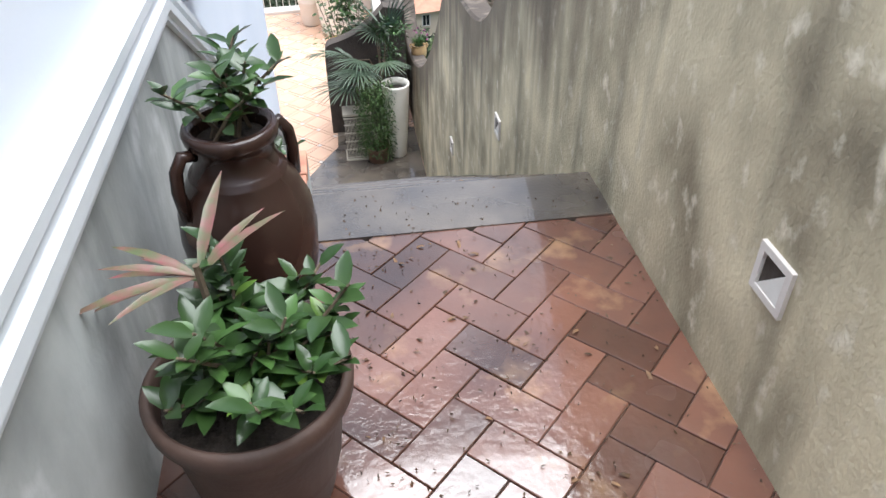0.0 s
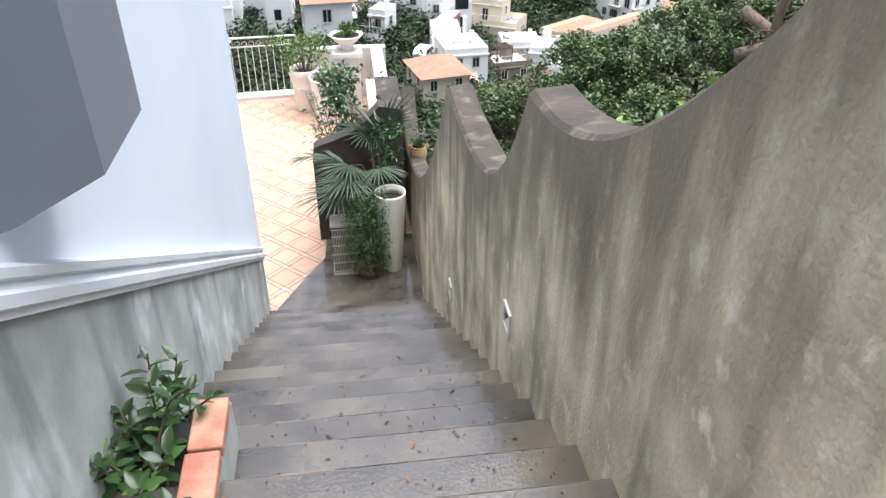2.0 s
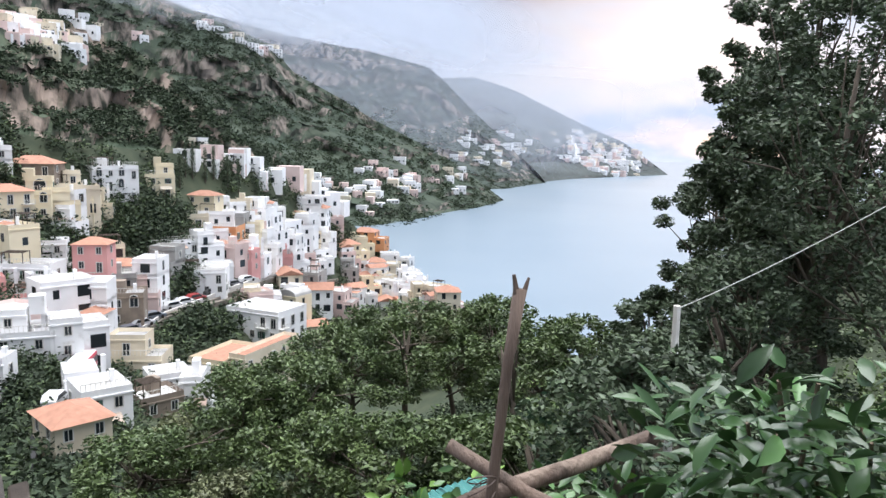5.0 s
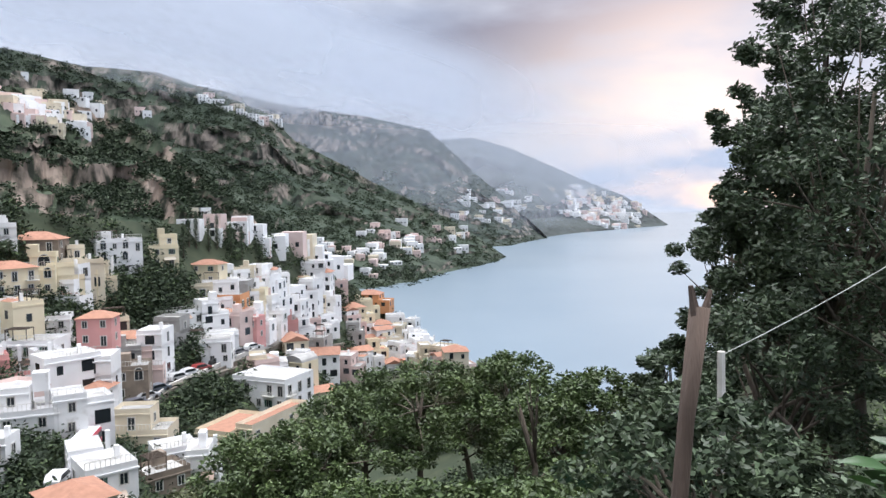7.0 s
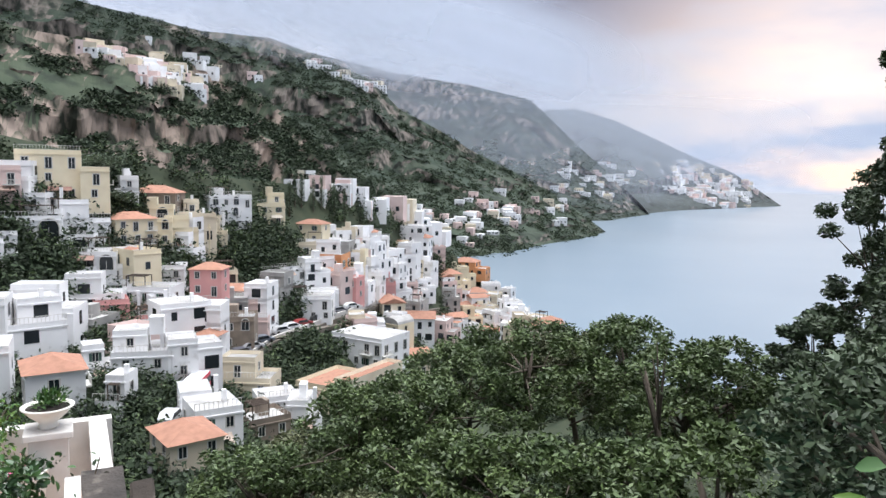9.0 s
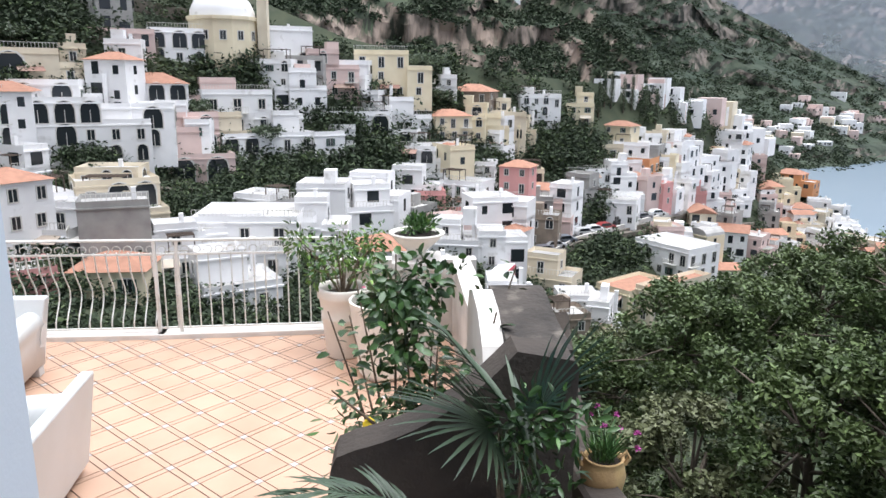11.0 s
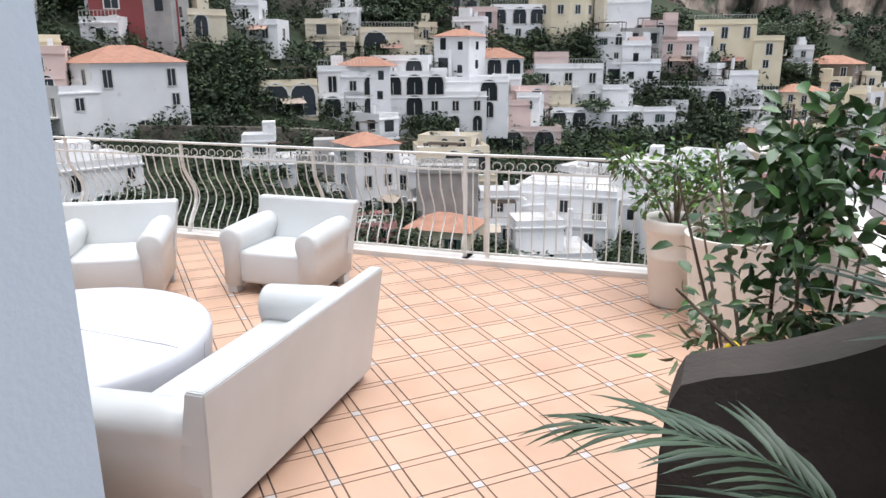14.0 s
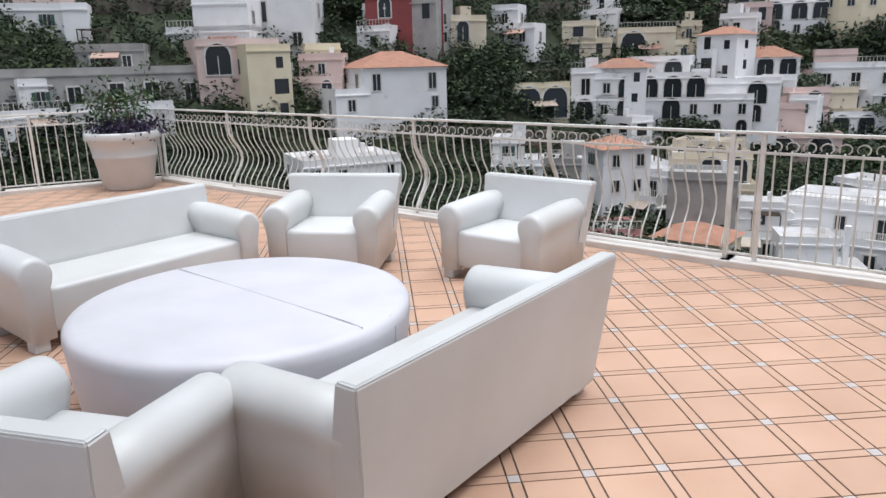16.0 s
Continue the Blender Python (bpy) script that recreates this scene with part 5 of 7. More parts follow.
for i in range(9):
    p = Vector((random.uniform(-0.27, 0.27), random.uniform(-0.27, 0.2), random.uniform(0.06, 0.24)))
    bm = bmesh.new()
    for k in range(5):
        add_leaf(bm, p, (math.cos(k * 1.257), math.sin(k * 1.257), 0.3), (0, 0, 1), 0.026, 0.022, 0.2)
    part("flower", bm, M_FLOWER, flowers)

planter("plant_pot", pose(-9.75, 12.1, 0), "white round planter standing by the railing corner", classic(0.53, 0.84), M_WHITE, soil=(0.46, 0.74))
shrub = base("shrub", pose(-9.75, 12.15, 0.72), "spindly shrub over dark purple flowers", "shrub")
spots = [Vector((q * math.cos(a), q * math.sin(a), 0.13)) for q in (0.2, 0.42) for a in np.linspace(0, math.tau, 16)]
cloud_of_leaves("blossom", spots, 36, 0.16, 0.06, 0.04, [M_PURPLE], shrub)
spots = []
for i in range(8):
    d = rand_dir(0.6, 1)
    tip = d * random.uniform(0.6, 1.0)
    part("branch", tube([(0, 0, 0), tip * 0.5, tip], [0.012, 0.008, 0.004], 5), M_STEM, shrub)
    spots += [tip, tip * 0.8, tip * 0.6]
cloud_of_leaves("foliage", spots, 24, 0.2, 0.07, 0.035, [M_LEAF3], shrub)

# pedestal with a bowl, white parapet blocks
pedestal = base("pedestal", pose(1.63, 12.25, 0), "white plastered pedestal by the parapet", "pedestal")
part("shaft", box(-0.2, 0.2, -0.2, 0.2, 0, 1.05, bevel=0.01), M_CURB, pedestal)
part("slab", box(-0.25, 0.25, -0.25, 0.25, 1.05, 1.13, bevel=0.012), M_CURB, pedestal)
bowl = planter("bowl_planter", pose(1.63, 12.25, 1.13), "white footed bowl planted with small succulents", [(0.001, 0), (0.1, 0), (0.11, 0.03), (0.09, 0.06), (0.2, 0.16), (0.25, 0.22), (0.275, 0.235), (0.28, 0.255), (0.25, 0.255), (0.22, 0.22)], M_POTW, soil=(0.23, 0.23))
plant = base("succulent", pose(1.63, 12.25, 1.35), "low mound of green succulents in the bowl", "plant")
cloud_of_leaves("foliage", [Vector((random.uniform(-0.13, 0.13), random.uniform(-0.13, 0.13), 0.08)) for i in range(9)], 40, 0.11, 0.07, 0.025, [M_LEAF, M_LEAF2], plant, droop=-0.6)

# rose bush and lemon branch beside the dark wall
rose = base("rose_bush", pose(1.47, 9.0, 0), "tall rose bush with large leaves behind the dark wall", "shrub")
leaves = [leaf_mesh("leaf", 0.078, 0.05, 0.25, M_LEAF3), leaf_mesh("leaf", 0.065, 0.042, 0.2, M_LEAF3), leaf_mesh("leaf", 0.06, 0.036, 0.15, M_LEAF)]
for i in range(14):
    d = rand_dir(0.93, 1)
    L = random.uniform(1.35, 2.05)
    foot = Vector((random.uniform(-0.12, 0.12), random.uniform(-0.12, 0.12), 0))
    tip = foot + d * L
    part("stem", tube([foot, foot + d * L * 0.5 + Vector((0.03, 0, 0)), tip], [0.012, 0.009, 0.004], 6), M_STEM, rose)
    for k in range(22):
        u = 0.45 + 0.55 * random.random()
        out = rand_dir(-0.2, 0.6)
        q = Matrix.Translation(foot + d * L * u + out * 0.06) @ out.to_track_quat("X", "Z").to_matrix().to_4x4() @ Matrix.Rotation(random.uniform(-0.6, 0.6), 4, "X") @ Matrix.Scale(random.uniform(0.8, 1.3), 4)
        share("leaf", random.choice(leaves), rose, q)
cloud_of_leaves("foliage", [Vector((random.gauss(0, 0.1), random.gauss(0, 0.1), random.uniform(1.0, 1.95))) for i in range(34)], 24, 0.14, 0.068, 0.042, [M_LEAF3, M_LEAF], rose, young=0.4)
lemon = base("lemon_branch", pose(1.42, 8.55, 0), "low lemon branch with one yellow fruit", "shrub")
part("trunk", tube([(0.3, 0.2, 0), (0.2, 0.1, 0.7), (0.02, -0.05, 1.12), (-0.3, -0.05, 1.4)], [0.02, 0.016, 0.011, 0.004], 6), M_STEM, lemon)
for k in range(18):
    u = random.random()
    p = Vector((0.1 - 0.42 * u, -0.02, 1.0 + 0.42 * u))
    out = rand_dir(-0.5, 0.7)
    share("leaf", random.choice(leaves), lemon, Matrix.Translation(p) @ out.to_track_quat("X", "Z").to_matrix().to_4x4())
bm = lathe([(0.001, -0.045), (0.018, -0.037), (0.034, -0.01), (0.033, 0.014), (0.018, 0.034), (0.008, 0.043), (0.001, 0.047)], 16)
bmesh.ops.translate(bm, verts=bm.verts[:], vec=(-0.12, -0.03, 1.2))
part("lemon", bm, M_LEMON, lemon, "ripe yellow lemon", smooth=True)
M_WEED = shade("grey herb", (0.13, 0.16, 0.08), 0.7, island=0.4)
cloud_of_leaves("herb", [Vector((random.uniform(-0.3, 0.5), random.uniform(-0.2, 0.5), random.uniform(0.8, 1.25))) for i in range(22)], 26, 0.16, 0.06, 0.02, [M_WEED, M_LEAF], lemon)

# dark parapet that sweeps up to the outer wall, and its end block
M_DARKWALL = shade("dark soot stained cement", (0.035, 0.028, 0.024), 0.85, vary=(0.07, 0.056, 0.047), scale=3, grain=0.3, grain_scale=40)
pts = [(1.135, -0.1), (1.135, 1.09), (1.142, 1.18), (1.155, 1.24), (1.175, 1.285)]
pts += [(1.175 + 0.775 * u, 1.3 + 0.175 * u + 0.29 * u ** 2.6) for u in np.linspace(0.1, 1, 12)] + [(2.2, 1.72), (2.22, 1.68), (2.22, -0.1)]
wall_dark = tagged(part("wall_parapet", prism(pts, "y", 8.06, 8.26), [M_DARKWALL]), "dark stained parapet with a sweeping top", "wall", kind="structure")
M_STONETOP = shade("rough grey brown cement top", (0.075, 0.063, 0.055), 0.9, vary=(0.035, 0.03, 0.027), scale=6, spot=(0.15, 0.13, 0.11), spot_scale=8, grain=0.7, grain_scale=30)
bm = prism([(8.264, -0.1), (8.264, 1.69), (8.6, 1.715), (8.95, 1.775), (9.08, 1.76), (9.08, -0.1)], "x", 1.95, 2.24)
tagged(part("wall_corner", bm, M_STONETOP), "rough dark end block where the parapet meets the outer wall", "wall", kind="structure")
tagged(part("wall_white", prism([(8.3, -0.05), (8.3, 1.5), (8.4, 1.66), (8.62, 1.76), (8.9, 1.79), (9.06, 1.74), (9.14, 1.6), (9.14, -0.05)], "x", 1.84, 1.946), M_CURB), "white painted end of the terrace parapet", "wall", kind="structure")
tagged(part("wall_ledge", prism([(9.145, -3), (9.145, 1.5), (9.6, 1.2), (10.3, 0.95), (13.0, 0.9), (13.0, -3)], "x", 2.05, 2.25), M_CURB), "low white parapet along the terrace edge", "wall", kind="structure")
tagged(part("wall_end", box(0.8, 2.32, 13.02, 13.2, -0.3, 0.9), M_CURB), "short white parapet beside the railing", "wall", kind="structure")

# ---- things on the steps ----
random.seed(5)
M_JAR = shade("dark glazed brown clay", (0.04, 0.02, 0.015), 0.25, vary=(0.026, 0.013, 0.01), scale=4, spot=(0.13, 0.075, 0.055), spot_scale=5, spot_at=0.62, grain=0.06, grain_scale=25)
M_RIM = shade("pale weathered clay", (0.095, 0.055, 0.042), 0.6, vary=(0.05, 0.032, 0.026), scale=6, grain=0.1)
big = planter("plant_pot", pose(1.09, -0.2, LAND), "large weathered terracotta pot on the landing", [(0.001, 0), (0.15, 0), (0.155, 0.02), (0.165, 0.1), (0.172, 0.105), (0.172, 0.125), (0.178, 0.13), (0.195, 0.28), (0.21, 0.33), (0.225, 0.345), (0.228, 0.38), (0.215, 0.395), (0.205, 0.39), (0.2, 0.36), (0.19, 0.3)], M_RIM, soil=(0.195, 0.33))
L1 = [leaf_mesh("leaf", 0.1, 0.045, 0.3, M_LEAF3), leaf_mesh("leaf", 0.085, 0.042, 0.25, M_LEAF), leaf_mesh("leaf", 0.09, 0.04, 0.15, M_LEAF), leaf_mesh("leaf", 0.075, 0.034, 0.1, M_LEAF), leaf_mesh("leaf", 0.06, 0.026, 0.1, M_LEAF2), leaf_mesh("leaf", 0.085, 0.04, 0.2, M_LEAF3)]
leafy("potted_shrub", pose(1.09, -0.2, LAND + 0.33), "glossy green shrub filling a terracotta pot", "shrub", L1, 32, 13, 0.31, 1.05)
M_CORD = shade("variegated pink and green leaf", (0.1, 0.13, 0.06), 0.4, vary=(0.27, 0.09, 0.1), scale=22, island=0.3)
cord = base("cordyline", pose(1.04, -0.13, LAND + 0.33), "variegated plant with long pink edged leaves", "plant")
cord_leaf = leaf_mesh("leaf", 0.27, 0.036, 0.22, M_CORD)
part("stem", tube([(0, 0, 0), (-0.02, 0.02, 0.3)], [0.012, 0.008], 6), M_STEM, cord)
for i, (a, e) in enumerate(((165, 0.1), (185, -0.02), (200, 0.2), (150, 0.3), (175, 0.38), (75, 1.0), (20, 0.8), (45, 0.6), (230, 0.4), (140, 0.05))):
    out = Vector((math.cos(radians(a)), math.sin(radians(a)), e)).normalized()
    share("leaf", cord_leaf, cord, Matrix.Translation((-0.02, 0.02, 0.27)) @ out.to_track_quat("X", "Z").to_matrix().to_4x4() @ Matrix.Scale(random.uniform(0.7, 1), 4))

jar = base("storage_jar", pose(1.06, 0.37, LAND), "tall dark glazed clay jar with loop handles", "jar")
part("body", lathe([(0.001, 0), (0.115, 0), (0.125, 0.02), (0.15, 0.14), (0.178, 0.28), (0.186, 0.38), (0.178, 0.46), (0.15, 0.53), (0.128, 0.565), (0.128, 0.572), (0.12, 0.575), (0.12, 0.583), (0.112, 0.586), (0.102, 0.62), (0.104, 0.655), (0.118, 0.668), (0.122, 0.69), (0.116, 0.704), (0.098, 0.704), (0.093, 0.68), (0.09, 0.63)], 48), M_JAR, jar, smooth=True)
part("soil", lathe([(0.001, 0.665), (0.094, 0.66)], 24), M_SOIL, jar)
for a in (35, 215):
    c, s = math.cos(radians(a)), math.sin(radians(a))
    part("handle", tube([(c * r, s * r, z) for r, z in ((0.105, 0.65), (0.14, 0.66), (0.163, 0.625), (0.17, 0.57), (0.162, 0.49))], [0.016, 0.018, 0.017, 0.017, 0.02], 10), M_JAR, jar, smooth=True)
leafy("potted_shrub", pose(1.06, 0.37, LAND + 0.66), "young green shrub growing from a clay jar", "shrub", L1[1:], 8, 11, 0.27, 0.8)

# masonry trough with its plants
M_SOFTBRICK = shade("faded red brick", (0.34, 0.13, 0.09), 0.8, vary=(0.45, 0.27, 0.18), scale=9, rand=0.25, grain=0.25)
trough = base("planter_trough", pose(0, 0, 0), "low masonry planter with a brick edge beside the steps", "planter")
part("side_wall", box(1.02, 1.13, 1.52, 2.02, 1.9, 3.1), M_PLINTH, trough)
part("front_wall", box(0.76, 1.02, 1.5, 1.56, 2.2, 3.06, bevel=0.01), M_TERRAPOT, trough)
part("back_wall", box(0.7, 1.02, 1.96, 2.02, 1.9, 3.08), M_PLINTH, trough)
part("soil", box(0.7, 1.02, 1.56, 1.96, 2.6, 2.98), M_SOIL, trough)
bm = box(-0.057, 0.057, -0.115, 0.115, 0, 0.05, bevel=0.007)
brick_me = bpy.data.meshes.new("brick")
bm.to_mesh(brick_me)
bm.free()
brick_me.materials.append(M_SOFTBRICK)
for i in range(2):
    share("brick", brick_me, trough, pose(1.077, 1.64 + 0.243 * i, 3.1, 0, 0, random.uniform(-1.5, 1.5)))
for i in range(2):
    leafy("shrub", pose(0.89 + random.uniform(-0.03, 0.05), 1.72 + 0.25 * i, 2.97), "leafy green shrub planted in the trough", "shrub", L1, 9, 10, 0.36, 0.85)

# step lights set in the wall
for y, z in ((-0.16, 3.915), (2.73, 2.8), (4.59, 1.62)):
    lamp = base("step_light", pose(WR, y, z), "small square recessed step light in a white plate", "wall light", "step lights")
    bm = bmesh.new()
    o = [bm.verts.new((-0.012, a * 0.068, b * 0.068)) for a, b in ((-1, -1), (1, -1), (1, 1), (-1, 1))]
    i_ = [bm.verts.new((-0.012, a * 0.048, b * 0.048)) for a, b in ((-1, -1), (1, -1), (1, 1), (-1, 1))]
    k_ = [bm.verts.new((-0.001, a * 0.048, b * 0.048)) for a, b in ((-1, -1), (1, -1), (1, 1), (-1, 1))]
    e_ = [bm.verts.new((0.003, a * 0.068, b * 0.068)) for a, b in ((-1, -1), (1, -1), (1, 1), (-1, 1))]
    for q in range(4):
        r = (q + 1) % 4
        bm.faces.new((o[q], o[r], i_[r], i_[q]))
        bm.faces.new((i_[q], i_[r], k_[r], k_[q]))
        bm.faces.new((e_[q], e_[r], o[r], o[q]))
    part("plate", bm, M_CURB, lamp)
    part("reflector", prism([(-0.047, -0.047), (0.047, -0.047), (-0.047, 0.047)], "x", -0.009, -0.002), M_RAIL, lamp)
    part("recess", box(-0.002, 0.0, -0.047, 0.047, -0.047, 0.047), M_COPING, lamp)

# at the foot of the steps
tall = planter("plant_pot", pose(2.0, 7.3, 0), "tall slender pale grey planter at the foot of the steps", [(0.001, 0), (0.1, 0), (0.112, 0.03), (0.14, 0.4), (0.165, 0.8), (0.178, 1.02), (0.18, 1.05), (0.168, 1.05), (0.158, 0.98)], M_POTW, soil=(0.16, 0.95))
M_WIRE = shade("beige painted grille", (0.55, 0.5, 0.42), 0.6, vary=(0.45, 0.4, 0.34), scale=6)
crate = base("metal_crate", pose(1.48, 7.36, 0), "beige perforated metal box against the dark wall", "box")
part("body", box(-0.17, 0.17, -0.12, 0.12, 0.03, 0.66, bevel=0.006), M_SOIL, crate)
for i in range(19):
    part("bar", box(-0.165 + i * 0.0183, -0.157 + i * 0.0183, -0.13, -0.121, 0.06, 0.62), M_WIRE, crate)
for z in (0.05, 0.17, 0.29, 0.41, 0.53, 0.625):
    part("rung", box(-0.18, 0.18, -0.134, -0.122, z, z + 0.012), M_WIRE, crate)
part("lid", box(-0.185, 0.185, -0.14, 0.13, 0.66, 0.69, bevel=0.006), M_WIRE, crate)
part("foot_rail", box(-0.185, 0.185, -0.14, 0.13, 0.0, 0.035, bevel=0.006), M_WIRE, crate)
M_FERN = shade("fine dark green foliage", (0.04, 0.085, 0.02), 0.6, vary=(0.07, 0.13, 0.03), scale=14, island=0.4)
hang = base("trailing_plant", pose(1.72, 7.2, 0), "dense trailing green plant hanging beside the tall pot", "plant")
part("pot", lathe([(0.001, 0), (0.13, 0), (0.15, 0.2), (0.16, 0.22), (0.14, 0.22)], 24), M_TERRAPOT, hang, "brown terracotta pot", smooth=True)
cloud_of_leaves("foliage", [Vector((0.17 * math.sin(a * 2.4) * (1.15 - 0.4 * abs(a / 60 - 0.5)), 0.12 * math.cos(a * 2.4), 0.14 + a * 0.0165)) for a in range(60)], 90, 0.11, 0.035, 0.012, [M_FERN, M_LEAF], hang, droop=0.9, young=0.2)


def fan_palm_leaf(ob, at, way, size, n=26):
    """A fan of long narrow blades on one stalk."""
    way = Vector(way).normalized()
    side = way.cross(Vector((0, 0, 1))).normalized()
    up = side.cross(way)
    bm = bmesh.new()
    for i in range(n):
        a = radians(-105 + 210 * i / (n - 1))
        d = way * math.cos(a) + side * math.sin(a) + up * 0.12 * math.cos(a)
        add_leaf(bm, Vector(at), d, up, size * (0.72 + 0.28 * math.cos(a)), size * 0.045, 0.22 + random.uniform(-0.05, 0.1))
    part("frond", bm, M_PALM, ob)


palm = base("fan_palm", pose(1.85, 7.6, 0), "fan palm spreading over the dark parapet", "palm")
for at, way, s in (((-0.2, -0.12, 1.18), (-1, -0.5, -0.15), 0.5), ((0.05, -0.1, 1.25), (0.3, -1, 0.05), 0.4), ((0.0, 0.25, 1.5), (-0.5, -0.2, 0.9), 0.5), ((0.18, 0.35, 1.55), (0.2, -0.2, 1), 0.5), ((-0.28, -0.05, 1.28), (-0.9, -0.9, 0.2), 0.46), ((-0.05, 0.2, 1.55), (-1, -0.1, 0.5), 0.45), ((-0.42, -0.15, 1.0), (-1, -0.3, 0.0), 0.55), ((-0.3, -0.2, 1.2), (-0.7, -0.8, 0.1), 0.5)):
    part("stalk", tube([(0, 0, 0.9), ((at[0]) * 0.5, at[1] * 0.5, at[2] * 0.6 + 0.5), at], 0.008, 5), M_STEM, palm)
    fan_palm_leaf(palm, at, way, s)


def feather_frond(ob, line, blade, n=20):
    """A long frond: a curved rib with narrow blades on both sides, shorter towards the tip."""
    part("stalk", tube(line, [0.008, 0.007, 0.006, 0.004, 0.002][:len(line)], 5), M_PALM, ob)
    bm = bmesh.new()
    line = [Vector(p) for p in line]
    for i in range(n):
        u = 0.3 + 0.7 * i / (n - 1)
        k = min(int(u * (len(line) - 1)), len(line) - 2)
        f = u * (len(line) - 1) - k
        at, way = line[k].lerp(line[k + 1], f), (line[k + 1] - line[k]).normalized()
        side = way.cross(Vector((0, 0, 1))).normalized()
        for s in (-1, 1):
            d = way * (0.55 + 0.5 * u) + side * s * 0.75 * (1.15 - u * 0.75) + Vector((0, 0, 0.18 + random.uniform(-0.06, 0.06)))
            add_leaf(bm, at, d, (0, 0, 1), blade * (0.75 + 0.45 * math.sin(math.pi * u)) * random.uniform(0.9, 1.1), 0.02, 0.25 + random.uniform(0, 0.15))
    return part("frond", bm, M_PALM, ob)


feather_frond(palm, [(-0.1, 0.05, 0.9), (-0.3, 0.12, 1.18), (-0.46, 0.15, 1.28), (-0.66, 0.15, 1.32), (-0.84, 0.15, 1.3)], 0.2)
feather_frond(palm, [(0.05, 0.0, 0.95), (0.15, 0.12, 1.35), (0.06, 0.15, 1.6), (-0.08, 0.15, 1.78), (-0.2, 0.15, 1.93)], 0.24)
herb = base("shrub", pose(2.05, 7.8, 0.9), "small leaved shrub in front of the dark parapet", "shrub")
cloud_of_leaves("foliage", [Vector((random.uniform(-0.15, 0.15), random.uniform(-0.12, 0.12), random.uniform(0.1, 0.75))) for i in range(22)], 22, 0.11, 0.055, 0.024, [M_LEAF3, M_LEAF], herb)
M_YPOT = shade("ochre clay", (0.5, 0.33, 0.15), 0.75, vary=(0.38, 0.24, 0.12), scale=12, grain=0.2)
face = planter("plant_pot", pose(2.43, 8.3, 0.93), "small ochre clay pot with two round lugs on the wall", [(0.001, 0), (0.075, 0), (0.1, 0.05), (0.11, 0.11), (0.1, 0.16), (0.092, 0.19), (0.098, 0.2), (0.085, 0.2), (0.08, 0.17)], M_YPOT, soil=(0.085, 0.175))
for s in (-1, 1):
    part("lug", tube([(s * 0.085, 0.0, 0.19), (s * 0.11, 0, 0.22), (s * 0.125, 0, 0.19), (s * 0.105, 0, 0.155)], 0.012, 6), M_YPOT, face)
tuft = base("flowering_plant", pose(2.43, 8.3, 1.11), "grassy tuft with purple pink flower heads", "plant")
bm = bmesh.new()
for i in range(120):
    d = rand_dir(0.75, 1)
    add_leaf(bm, (random.uniform(-0.05, 0.05), random.uniform(-0.05, 0.05), 0), d, rand_dir(0, 1), random.uniform(0.1, 0.17), 0.008, 0.2)
part("blade", bm, M_LEAF, tuft, kind="stuff")
M_VIOLET = shade("violet petals", (0.36, 0.06, 0.24), 0.6, island=0.25)
for i in range(8):
    d = rand_dir(0.55, 1) * random.uniform(0.2, 0.32)
    part("stem", tube([(0, 0, 0), d * 0.6 + Vector((0, 0, 0.03)), d], 0.003, 4), M_LEAF, tuft)
    bm = bmesh.new()
    for k in range(12):
        add_leaf(bm, d, rand_dir(-0.2, 1), rand_dir(0, 1), 0.02, 0.012, 0.1)
    part("flower", bm, M_VIOLET, tuft)
M_TWIG = shade("fallen brown leaf", (0.09, 0.05, 0.03), 0.7, vary=(0.2, 0.11, 0.05), scale=40, rand=0.5)
dead = leaf_mesh("fallen_leaf", 0.06, 0.018, 0.5, M_TWIG)
litter = base("leaf_litter", pose(0, 0, 0), "fallen brown leaves and twigs on the wet steps", "leaf litter")
for i in range(170):
    k = random.choice((0, 0, 0, 0, 0, 1, 2, 3, 4, 5, 6, 7, 8))
    if k == 0:
        p = (random.uniform(1.3, 2.25), random.uniform(-0.7, 0.75), LAND + 0.006)
    else:
        p = (random.uniform(1.2, 2.2), NOSE + RUN * (k - 1) + random.uniform(0.04, 0.26), LAND - RISE * k + 0.006)
    share("fallen_leaf", dead, litter, pose(*p, random.uniform(-15, 15), random.uniform(-10, 10), random.uniform(0, 360)) @ Matrix.Scale(random.uniform(0.25, 0.8), 4))

bits = []
for i in range(900):
    if i % 2:
        k = random.randint(1, 9)
        bits.append((random.uniform(1.0, 2.28), NOSE + RUN * (k - 1) + random.uniform(0.02, 0.28), LAND - RISE * k + 0.004))
    else:
        bits.append((min(2.28, 1.3 + abs(random.gauss(0.3, 0.4))), random.uniform(-0.7, 1.05), LAND + 0.007))

# ---- garden outside the wall ----
random.seed(21)
M_BARK = shade("grey brown bark", (0.09, 0.07, 0.055), 0.9, vary=(0.16, 0.13, 0.1), scale=6, stretch=(1, 1, 0.2), grain=0.8, grain_scale=30)
M_OLDWOOD = shade("weathered rough timber", (0.16, 0.11, 0.085), 0.85, vary=(0.07, 0.05, 0.04), scale=9, stretch=(1, 1, 0.15), spot=(0.3, 0.23, 0.18), spot_scale=7, grain=0.8, grain_scale=40)
M_TREE = shade("tree leaves", (0.055, 0.088, 0.028), 0.55, vary=(0.1, 0.14, 0.045), scale=0.8, island=0.45)
M_TREE2 = shade("dark tree leaves", (0.048, 0.072, 0.038), 0.55, vary=(0.08, 0.11, 0.055), scale=0.8, island=0.45)
